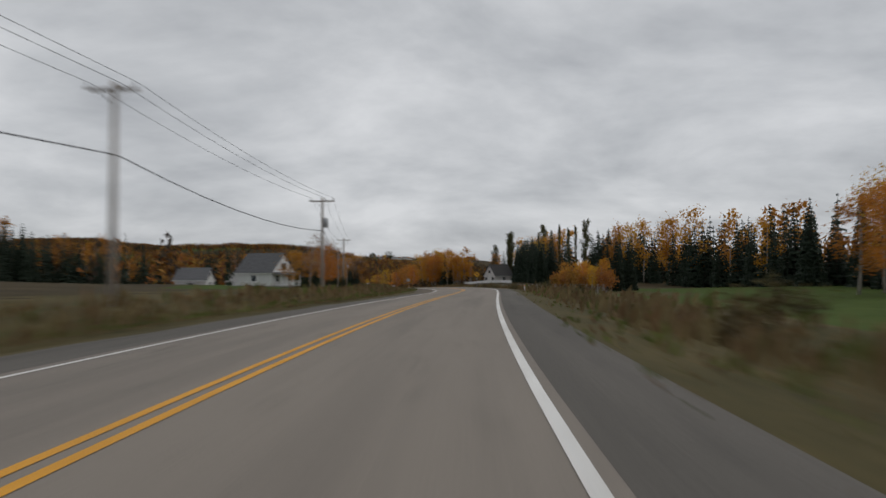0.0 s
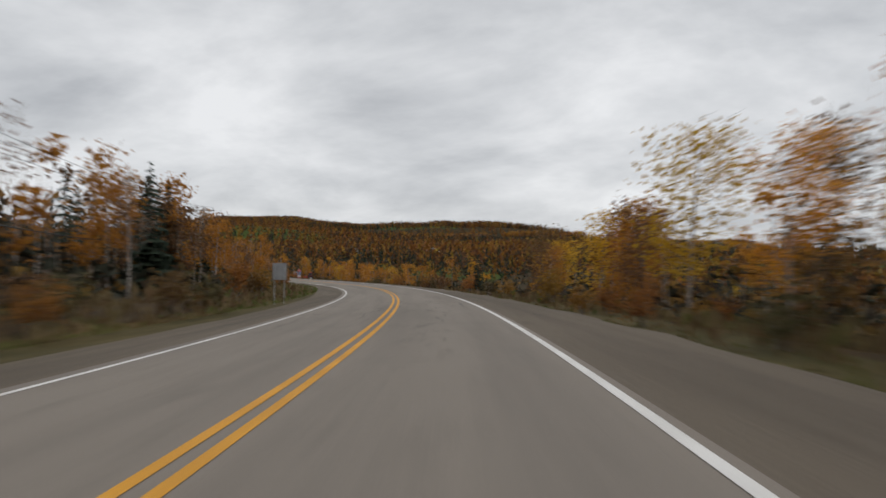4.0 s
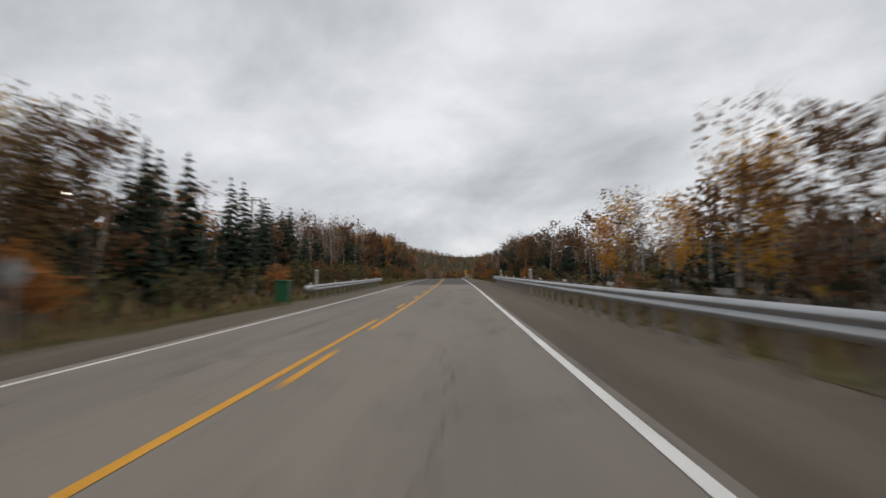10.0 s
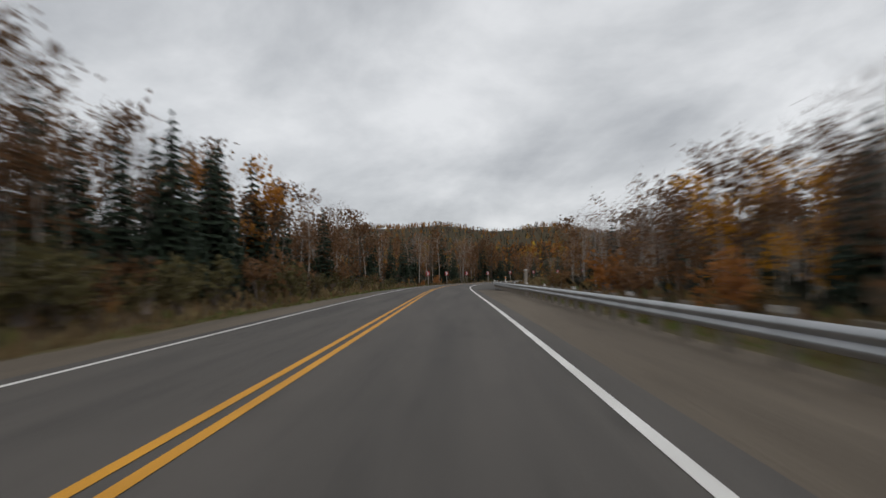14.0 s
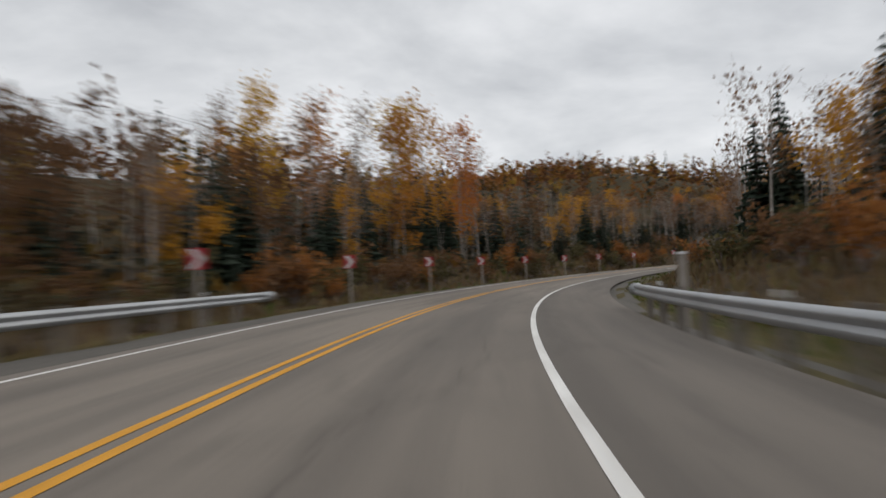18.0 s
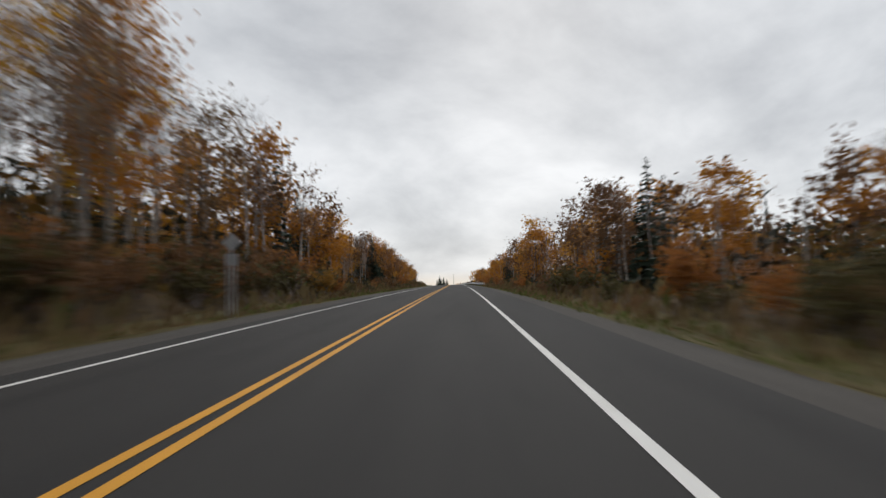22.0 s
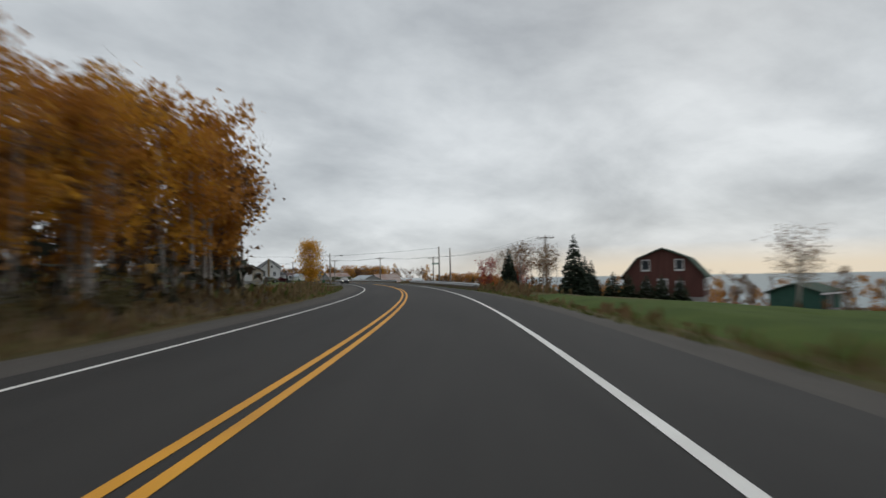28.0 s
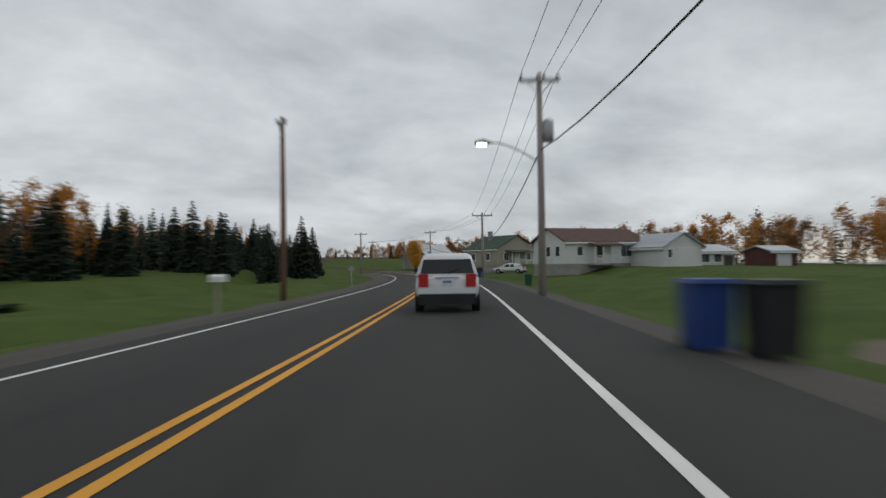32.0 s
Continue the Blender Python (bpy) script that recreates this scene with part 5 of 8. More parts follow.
def warning_sign(s, lat, centre, r, colour, arrow, label, plaque=False, base=0.0, turn=0.0):
    ob = thing("warning_sign", label, "road sign", "road signs", at=spot(s, lat, base), rz=facing(s, turn))
    post_of(ob, centre + r * 0.6)
    so = Soup(); plate(so, diamond(centre, r), -0.02); face = part("panel", so, colour, ob)
    if arrow:
        k = r / 0.6
        so = Soup()
        if arrow == "flat":
            plate(so, [(0.36 * k, centre - 0.05 * k), (0.36 * k, centre + 0.05 * k), (-0.12 * k, centre + 0.05 * k), (-0.12 * k, centre + 0.15 * k), (-0.36 * k, centre), (-0.12 * k, centre - 0.15 * k), (-0.12 * k, centre - 0.05 * k)], -0.028, 0.006)
        else:
            d = 1 if arrow == "right" else -1
            plate(so, [(-d * 0.16 * k, centre - 0.3 * k), (-d * 0.05 * k, centre - 0.3 * k), (-d * 0.05 * k, centre + 0.02 * k), (d * 0.14 * k, centre + 0.02 * k), (d * 0.14 * k, centre - 0.06 * k),
                       (d * 0.32 * k, centre + 0.08 * k), (d * 0.14 * k, centre + 0.22 * k), (d * 0.14 * k, centre + 0.13 * k), (-d * 0.16 * k, centre + 0.13 * k)], -0.028, 0.006)
        part("arrow", so, SIGN_BLACK, face)
    if plaque:
        so = Soup(); z = centre - r - 0.32; plate(so, rect(0, z, 0.66, 0.6), -0.02); tab = part("speed_plaque", so, colour, ob)
        for x in (-0.125, 0.125):
            curve = bpy.data.curves.new("digit", "FONT"); curve.body = "5"; curve.size, curve.align_x, curve.align_y, curve.extrude = 0.42, "CENTER", "CENTER", 0.004
            text = new("digit", curve); text.parent = tab; text.location, text.rotation_euler = (x, -0.026, z + 0.04), (radians(90), 0, 0)
            curve.materials.append(SIGN_BLACK)
    return ob


def sign_back(s, lat, centre, r, label, square=None, base=0.0, w=None):
    """A sign seen from behind: bare metal."""
    ob = thing("road_sign", label, "road sign", "road signs", at=spot(s, lat, base), rz=facing(s))
    if square:
        for x in (-square[0] * 0.35, square[0] * 0.35):
            post_of(ob, centre + square[1] * 0.4, x, 0.06, GALVANISED)
        so = Soup(); plate(so, rect(0, centre, *square), 0.08)
    else:
        post_of(ob, centre + r * 0.5)
        so = Soup(); plate(so, diamond(centre, r), 0.08)
    part("panel", so, GREY_STEEL, ob, "bare grey metal back")
    if not square:
        so = Soup(); plate(so, rect(0, centre, r * 1.3, 0.05), 0.065); part("stiffener", so, GALVANISED, ob)
    return ob


warning_sign(1.85, 7.8, 3.1, 0.62, SIGN_YELLOW, "left", "yellow diamond warning sign with a black curved arrow")
sign_back(1.79, -6.6, 1.7, 0.42, "grey back of a diamond road sign on a post")
warning_sign(3.87, 6.4, 2.5, 0.62, SIGN_ORANGE, "flat", "orange diamond work sign with a black arrow")
sign_back(4.6, -7.5, 1.9, 0, "plain grey back of a rectangular sign on posts", (0.9, 1.1))
sign_back(7.29, 7.3, 2.5, 0.5, "grey back of a small diamond road sign")
sign_back(9.69, -8.0, 2.2, 0, "white back of a square sign on two posts", (1.05, 1.1))
sign_back(10.2, -8.0, 1.7, 0.4, "grey back of a small diamond road sign")
warning_sign(13.142, 7.2, 3.0, 0.58, SIGN_YELLOW, "right", "yellow diamond sharp-bend sign with a speed plaque", plaque=True)
sign_back(22.39, -7.8, 3.3, 0.42, "grey back of a diamond road sign with a plaque")
sign_back(22.39, -7.8, 2.55, 0, "grey back of a square plaque under a sign", (0.55, 0.5))
sign_back(31.2, -6.4, 2.9, 0.5, "grey back of a diamond road sign on a post")
warning_sign(31.28, 8.6, 3.15, 0.55, SIGN_YELLOW, "left", "yellow diamond warning sign with a black arrow")
sign_back(32.75, -6.4, 1.3, 0.3, "small grey back of a roadside sign")


def small_board(s, lat, w, h, centre, face, trim, label, posts=2):
    ob = thing("roadside_board", label, "sign board", "roadside boards", at=spot(s, lat), rz=facing(s))
    for x in ([-w * 0.4, w * 0.4] if posts == 2 else [0]):
        post_of(ob, centre + h * 0.3, x, 0.08, SIGN_WHITE if posts == 1 else WOOD_POLE)
    so = Soup(); plate(so, rect(0, centre, w, h), -0.03, 0.02); p = part("panel", so, face, ob)
    for k, (z, ww, m) in enumerate(trim):
        so = Soup(); plate(so, rect(0, centre + z * h, ww * w, 0.12 * h), -0.036, 0.005); part("lettering_bar", so, m, p)
    return ob


small_board(1.72, -9.6, 0.55, 0.5, 0.75, SIGN_WHITE, [(0.25, 0.7, SIGN_RED), (0, 0.8, SIGN_BLACK), (-0.25, 0.7, SIGN_BLACK)], "small white yard board with lines of print", posts=1)
small_board(4.05, -11.2, 1.2, 0.55, 1.3, SIGN_WHITE, [(0.3, 0.9, SIGN_BLUE), (0, 0.85, SIGN_RED), (-0.28, 0.7, SIGN_BLACK)], "white roadside board with a blue and red band", posts=1)


def business_board():
    """The tall red and white board by the farm lane."""
    ob = thing("business_board", "red and white roadside advertising board with pictures", "sign board", at=spot(6.8, 15.2, -0.2), rz=facing(6.8))
    for x in (0.2, 1.0):
        post_of(ob, 3.0, x, 0.09, SIGN_WHITE)
    for name, cx, cz, w, h, m in (("top_panel", 0.6, 3.1, 1.1, 0.6, SIGN_RED), ("picture_panel", 0.6, 2.3, 1.3, 0.95, SIGN_BLUE), ("side_panel", -0.55, 2.3, 0.95, 0.95, SIGN_WHITE),
                                  ("lower_panel", 0.6, 1.45, 1.1, 0.6, SIGN_WHITE), ("foot_panel", 0.6, 0.75, 1.1, 0.7, SIGN_RED)):
        so = Soup(); plate(so, rect(cx, cz, w, h), -0.04, 0.03); p = part(name, so, m, ob)
        for k in range(3):
            so = Soup(); plate(so, rect(cx, cz + h * (0.25 - 0.25 * k), w * (0.7 - 0.1 * k), h * 0.1), -0.047, 0.006)
            part("lettering_bar", so, SIGN_WHITE if m is SIGN_RED else SIGN_RED if k == 1 else SIGN_BLACK, p)


business_board()


def chevron_pattern():
    ob = thing("chevron_sign", "red bend marker sign with a white chevron", "road sign", "bend chevrons")
    so = Soup(); so.box((0, 0.06, 1.3), (0.11, 0.11, 3.3)); part("post", so, WOOD_POLE, ob)
    so = Soup(); plate(so, rect(0, 2.55, 0.78, 0.78), -0.02); p = part("panel", so, SIGN_RED, ob)
    so = Soup()
    plate(so, [(-0.33, 2.19), (-0.03, 2.19), (0.32, 2.55), (-0.03, 2.91), (-0.33, 2.91), (0.0, 2.55)], -0.028, 0.006)
    part("chevron", so, SIGN_WHITE, p)
    return ob


chev = chevron_pattern()
for s in [15.7 + 0.177 * k for k in range(15)] + [18.30, 18.5, 18.69, 18.86, 19.03, 19.2, 19.36, 19.53, 19.73, 19.95, 20.2, 20.42, 20.63, 20.9]:
    copy_at(chev, spot(s, -8.5, 0.1), facing(s, -8))
put_away(chev)


# ---- guard rails ----
RAIL_PROFILE = [(0.0, 0.43), (0.03, 0.45), (0.075, 0.50), (0.075, 0.54), (0.012, 0.59), (0.012, 0.61), (0.075, 0.66), (0.075, 0.70), (0.03, 0.75), (0.0, 0.77)]
post_soup = Soup(); post_soup.box((0, 0, 0.2), (0.15, 0.2, 1.25))
POST_MESH = post_soup.mesh("rail_post", material("grey_timber", (0.24, 0.21, 0.18), (0.13, 0.115, 0.10), 3, 0.9))
cap_soup = Soup(); cap_soup.box((0, 0, 0.86), (0.09, 0.04, 0.1))
CAP_MESH = cap_soup.mesh("reflector", SIGN_WHITE)


def guard_rail(s0, s1, lat, drop=0.0):
    sign = 1 if lat > 0 else -1
    ob = thing("guard_rail", "galvanised steel guard rail on timber posts", "guard rail", "guard rails")
    n = max(2, int(round((s1 - s0) * 72 / 3.81)))
    edge = np.linspace(s0, s1, n + 1)
    for k in range(n):
        ss = np.linspace(edge[k], edge[k + 1] + 0.001, 3)
        so = Soup()
        rows = []
        for y, z in RAIL_PROFILE:
            p = road(ss, np.full(3, lat - sign * y), np.full(3, 0.0))
            p[:, 2] += z - drop
            rows.append(p)
        v = np.stack(rows, 1).reshape(-1, 3)
        m = len(RAIL_PROFILE)
        so.add(v, [(i * m + j, i * m + j + 1, (i + 1) * m + j + 1, (i + 1) * m + j) for i in range(2) for j in range(m - 1)])
        part("rail", so, GALVANISED, ob, smooth=True)
        for q in (0.02, 0.52):
            s = edge[k] * (1 - q) + edge[k + 1] * q
            p = road(s, lat + sign * 0.12)
            o = new("rail_post", POST_MESH); o.parent = ob
            o.location, o.rotation_euler = (p[0], p[1], p[2] - drop), (0, 0, radians(bearing(s)))
        if k % 2 == 0:
            p = road(edge[k], lat + sign * 0.05)
            o = new("reflector", CAP_MESH); o.parent = ob
            o.location, o.rotation_euler = (p[0], p[1], p[2] - drop), (0, 0, radians(bearing(edge[k])))
    for s, way in ((s0, -1), (s1, 1)):
        so = Soup()
        a, b = road(s, lat - sign * 0.03), road(s + way * 0.011, lat + sign * 0.15)
        so.tube([a + [0, 0, 0.6 - drop], b + [0, 0, 0.6 - drop]], [0.19, 0.17], 8)
        part("end_piece", so, GALVANISED, ob, smooth=True)
    return ob


guard_rail(9.93, 10.98, 6.1)
guard_rail(10.51, 10.98, -6.2)
guard_rail(12.63, 15.35, 6.3, 0.2)
guard_rail(16.44, 18.28, 6.5)
guard_rail(16.76, 18.31, -6.3)
guard_rail(23.87, 26.7, 7.0, 0.28)
guard_rail(28.80, 29.62, 6.7, 0.26)
guard_rail(29.84, 30.9, 6.3, 0.2)


def marker_post(s, lat, h=1.55):
    ob = thing("marker_post", "square timber marker post with a pale cap beside the rail", "marker post", "marker posts", at=spot(s, lat), rz=facing(s))
    so = Soup(); so.box((0, 0, h / 2 - 0.2), (0.19, 0.19, h + 0.4), 0, 0.93); part("post", so, WOOD_POLE, ob)
    so = Soup(); so.box((0, 0, h + 0.03), (0.2, 0.2, 0.06)); part("cap", so, SIGN_WHITE, ob)


for s, lat in ((10.02, 6.5), (10.56, 6.5), (10.56, -6.7), (10.95, 6.6), (12.67, 6.8), (13.37, 6.7), (14.6, 6.7), (17.35, -6.8), (17.6, -6.8), (18.1, -6.8), (18.22, 7.0), (16.5, 7.0), (16.8, -6.8)):
    marker_post(s, lat)


def delineator(s, lat, h=1.2):
    ob = thing("delineator", "slim white roadside marker stake", "marker stake", "marker stakes", at=spot(s, lat), rz=facing(s))
    so = Soup(); so.box((0, 0, h / 2 - 0.15), (0.09, 0.03, h + 0.3)); part("stake", so, SIGN_WHITE, ob)
    so = Soup(); so.box((0, -0.02, h - 0.12), (0.08, 0.008, 0.14)); part("reflector", so, SIGN_ORANGE, ob)


for s, lat in ((1.27, 9.0), (10.98, 6.9), (12.66, 7.2), (12.5, 7.4), (14.9, 6.9), (16.45, 7.1), (17.15, 7.0), (19.55, 7.2), (23.9, 7.6)):
    delineator(s, lat)


# ---- bins, mailboxes ----
def wheeled_bin(s, lat, mat, label, turn=0.0, base=0.0, size=1.0):
    ob = thing("wheeled_bin", label, "bin", "wheeled bins", at=spot(s, lat, base), rz=facing(s, turn))
    so = Soup(); so.box((0, 0, 0.52 * size), (0.50 * size, 0.58 * size, 0.90 * size), 0, 1.17); part("body", so, mat, ob)
    so = Soup(); so.box((0, -0.02, 1.0 * size), (0.64 * size, 0.76 * size, 0.06 * size), 0, 0.92); lid = part("lid", so, mat, ob)
    so = Soup(); so.tube([(-0.25 * size, 0.40 * size, 0.95 * size), (0.25 * size, 0.40 * size, 0.95 * size)], [0.02, 0.02], 6); part("handle", so, mat, ob)
    for x in (-0.24, 0.24):
        so = Soup(); so.tube([(x * size - 0.03, 0.26 * size, 0.1 * size), (x * size + 0.03, 0.26 * size, 0.1 * size)], [0.1 * size] * 2, 10); part("wheel", so, BIN_BLACK, ob)


wheeled_bin(10.4, -5.7, BIN_GREEN, "green wheeled bin standing on the gravel shoulder")
wheeled_bin(19.57, 8.0, BIN_GREEN, "green wheeled bin standing on the inside of the bend", size=1.2)
wheeled_bin(30.88, -5.6, BIN_GREEN, "green wheeled bin at the end of a drive")
wheeled_bin(30.16, -6.6, BIN_GREEN, "green wheeled bin beside a lamp post")
wheeled_bin(31.36, -5.6, BIN_GREEN, "green wheeled bin at the lawn's edge")
wheeled_bin(31.55, -5.7, BIN_GREEN, "green wheeled bin near the pond")
wheeled_bin(32.02, 6.9, BIN_BLACK, "black wheeled bin by the pole")
wheeled_bin(32.135, 5.75, BIN_BLUE, "blue wheeled bin with a bulging lid", size=1.05)
wheeled_bin(32.128, 6.5, BIN_BLACK, "black wheeled bin beside the blue one", size=1.1)
wheeled_bin(32.75, 8.2, BIN_GREEN, "green wheeled bin with its lid ajar")
wheeled_bin(33.2, 7.6, BIN_BLUE, "blue wheeled bin by a drive")


def mailbox(s, lat):
    ob = thing("mailbox", "white rural mailbox on a wooden post", "mailbox", at=spot(s, lat), rz=facing(s, 90))
    post_of(ob, 0.9, 0, 0.1, WOOD_POLE)
    so = Soup()
    prof = [(math.cos(a) * 0.13, math.sin(a) * 0.13) for a in np.linspace(0, math.pi, 7)] + [(-0.13, -0.12), (0.13, -0.12)]
    so.prism(prof, (1, 0, 0), (0, 0, 1), (0, -0.25, 1.05), 0.5, (0, 1, 0)); b = part("box", so, SIGN_WHITE, ob)
    so = Soup(); so.box((0.14, 0.1, 1.12), (0.01, 0.04, 0.16)); part("flag", so, SIGN_RED, b)


mailbox(9.345, -9.6); mailbox(1.95, -14.5); mailbox(32.3, -6.0)

# ---- buildings ----
GLASS = glossy("window_glass", (0.05, 0.06, 0.07), 0.08, spec=0.8)
WHITE_TRIM = glossy("white_trim", (0.78, 0.78, 0.77), 0.5)


def siding(name, colour, pitch=0.16):
    """Horizontal lap boards by relief."""
    m = material(name, colour, tuple(v * 0.86 for v in colour), 0.8, 0.65, fine=14)
    n, l = m.node_tree.nodes, m.node_tree.links
    co, wv, bp = n.new("ShaderNodeTexCoord"), n.new("ShaderNodeTexWave"), n.new("ShaderNodeBump")
    wv.wave_type, wv.bands_direction, wv.wave_profile = "BANDS", "Z", "SAW"
    wv.inputs["Scale"].default_value = 0.314 / pitch
    bp.inputs["Strength"].default_value, bp.inputs["Distance"].default_value = 0.5, 0.015
    l.new(co.outputs["Object"], wv.inputs["Vector"]); l.new(wv.outputs["Fac"], bp.inputs["Height"])
    for p in n:
        if p.type == "BSDF_PRINCIPLED":
            l.new(bp.outputs[0], p.inputs["Normal"])
    return m


WHITE_SIDING = siding("white_siding", (0.74, 0.74, 0.73))
BEIGE_SIDING = siding("beige_siding", (0.40, 0.36, 0.29))
SAGE_SIDING = siding("sage_siding", (0.29, 0.31, 0.21))
GREY_BOARDS = material("grey_barn_boards", (0.36, 0.355, 0.345), (0.20, 0.195, 0.19), 1.0, 0.9, fine=10, stretch=(3, 3, 0.3))
RED_BOARDS = material("red_brown_boards", (0.13, 0.055, 0.045), (0.085, 0.036, 0.03), 1.0, 0.85, fine=10, stretch=(3, 3, 0.3))
STONE_BASE = material("concrete_base", (0.36, 0.35, 0.33), (0.25, 0.24, 0.23), 1.5, 0.9, bump=0.3)
SHINGLE_GREY = material("grey_shingles", (0.13, 0.13, 0.135), (0.08, 0.08, 0.084), 2.0, 0.9, fine=10, bump=0.4)
SHINGLE_GREEN = material("green_shingles", (0.055, 0.085, 0.06), (0.035, 0.055, 0.04), 2.0, 0.9, fine=10, bump=0.4)
SHINGLE_BROWN = material("brown_shingles", (0.12, 0.07, 0.055), (0.075, 0.045, 0.036), 2.0, 0.9, fine=10, bump=0.4)
TIN = material("tin_roof", (0.40, 0.43, 0.46), (0.28, 0.31, 0.33), 0.5, 0.5, metal=0.3, fine=14, stretch=(4, 0.4, 1))
RUSTY_TIN = material("rusty_tin_roof", (0.40, 0.37, 0.35), (0.19, 0.075, 0.045), 0.45, 0.7, metal=0.2, fine=3, stretch=(2.5, 0.5, 1))
BRICK_TAN = material("tan_chimney_brick", (0.32, 0.25, 0.16), (0.22, 0.165, 0.11), 3, 0.9, bump=0.3)


def window(ob, x, y, z, w, h, nx, ny, sill=True):
    """A framed window on the wall whose outward way is (nx, ny)."""
    ax, ay = -ny, nx
    def slab(name, cx, cz, ww, hh, out, thick, mat, parent):
        so = Soup()
        so.prism(rect(cx, cz, ww, hh), (ax, ay, 0), (0, 0, 1), (x + nx * out, y + ny * out, z), thick, (nx, ny, 0))
        return part(name, so, mat, parent)
    frame = slab("window", 0, 0, w + 0.16, h + 0.16, 0.0, 0.05, WHITE_TRIM, ob)
    k = 2 if w > 0.8 else 1
    for i in range(k):
        slab("pane", (i - (k - 1) / 2) * (w / k), 0, w / k - 0.06, h - 0.05, 0.051, 0.012, GLASS, frame)
    if sill:
        slab("sill", 0, -h / 2 - 0.11, w + 0.24, 0.06, 0.0, 0.10, WHITE_TRIM, frame)


def land(s, lat, up=0.0):
    """A place on the far land."""
    p = road(s, lat)
    z = ground_height(np.array([p[0]]), np.array([p[1]]))[0]
    return np.array([p[0], p[1], float(z[0]) + up])


def house(label, s, lat, w, d, wall_h, roof_h, turn=0.0, walls=None, roof=None, base=0.0, foot=0.4, ridge="x", eave=0.35, windows=(), doors=(), chimney=None, name="house", porch=None, gambrel=False, garage=()):
    """A gabled building: x along its width, front at -y. Windows as (side, along, up, width, height), side f, b, l or r."""
    walls, roof = walls or WHITE_SIDING, roof or SHINGLE_GREY
    ob = thing(name, label, name.replace("_", " "), "buildings by the road", at=spot(s, lat, base) if abs(lat) < 70 else land(s, lat, base), rz=bearing(s) + turn)
    so = Soup(); so.box((0, 0, foot / 2 - 0.6), (w - 0.1, d - 0.1, foot + 1.2)); part("foundation", so, STONE_BASE, ob)
    top = foot + wall_h
    if gambrel:
        prof = [(-d / 2, foot), (d / 2, foot), (d / 2, top), (d * 0.32, top + roof_h * 0.62), (0, top + roof_h), (-d * 0.32, top + roof_h * 0.62), (-d / 2, top)]
    else:
        prof = [(-d / 2, foot), (d / 2, foot), (d / 2, top), (0, top + roof_h), (-d / 2, top)]
    if ridge == "y":
        prof = [(p * w / d, q) for p, q in prof]
    so = Soup()
    if ridge == "x":
        so.prism(prof, (0, 1, 0), (0, 0, 1), (-w / 2, 0, 0), w, (1, 0, 0))
    else:
        so.prism(prof, (1, 0, 0), (0, 0, 1), (0, -d / 2, 0), d, (0, 1, 0))
    part("wall", so, walls, ob)
    half, long = (d / 2, w) if ridge == "x" else (w / 2, d)
    slopes = [((half, top), (half * 0.64, top + roof_h * 0.62)), ((half * 0.64, top + roof_h * 0.62), (0, top + roof_h))] if gambrel else [((half, top), (0, top + roof_h))]
    for sg in (-1, 1):
        for (a0, z0), (a1, z1) in slopes:
            if (a0, z0) == (half, top):
                g = eave / max(0.1, half)
                z0, a0 = z0 - (z1 - z0) * eave / max(0.3, a0 - a1), a0 + eave
            n = np.array([z1 - z0, a0 - a1]); n = n / np.linalg.norm(n)
            o = [(sg * a0, z0 + 0.02), (sg * a1, z1 + 0.02), (sg * (a1 + n[0] * 0.12), z1 + 0.02 + n[1] * 0.12), (sg * (a0 + n[0] * 0.12), z0 + 0.02 + n[1] * 0.12)]
            so = Soup()
            if ridge == "x":
                so.prism(o, (0, 1, 0), (0, 0, 1), (-long / 2 - eave, 0, 0), long + 2 * eave, (1, 0, 0))
            else:
                so.prism(o, (1, 0, 0), (0, 0, 1), (0, -long / 2 - eave, 0), long + 2 * eave, (0, 1, 0))
            part("roof", so, roof, ob)
        # fascia along the eaves
        so = Soup(); a, z = half + eave, top - (slopes[0][1][1] - top) * eave / max(0.3, half - slopes[0][1][0]) - 0.05
        if ridge == "x":
            so.box((0, sg * (a - 0.01), z), (long + 2 * eave, 0.05, 0.2))
        else:
            so.box((sg * (a - 0.01), 0, z), (0.05, long + 2 * eave, 0.2))
        part("fascia", so, WHITE_TRIM, ob)
    sides = {"f": (0, -1), "b": (0, 1), "l": (-1, 0), "r": (1, 0)}
    for side, al, up, ww, hh in windows:
        nx, ny = sides[side]
        x, y = (al, ny * d / 2) if nx == 0 else (nx * w / 2, al)
        window(ob, x, y, foot + up, ww, hh, nx, ny)
    for side, al, ww, hh, mat in doors:
        nx, ny = sides[side]
        x, y = (al, ny * (d / 2 + 0.0)) if nx == 0 else (nx * w / 2, al)
        so = Soup(); so.prism(rect(0, foot + hh / 2, ww + 0.2, hh + 0.1), (-ny, nx, 0), (0, 0, 1), (x, y, 0), 0.04, (nx, ny, 0)); fr = part("door_frame", so, WHITE_TRIM, ob)
        so = Soup(); so.prism(rect(0, foot + hh / 2 - 0.03, ww, hh - 0.06), (-ny, nx, 0), (0, 0, 1), (x + nx * 0.041, y + ny * 0.041, 0), 0.03, (nx, ny, 0)); part("door", so, mat, fr)
    if chimney:
        cx, cy, ch, cs = chimney[:4]
        low = chimney[4] if len(chimney) > 4 else top
        so = Soup(); so.box((cx, cy, (low + ch) / 2), (cs, cs, ch - low)); c = part("chimney", so, BRICK_TAN if len(chimney) > 4 else STONE_BASE, ob)
        so = Soup(); so.box((cx, cy, ch + 0.05), (cs + 0.1, cs + 0.1, 0.1)); part("chimney_cap", so, STONE_BASE, c)
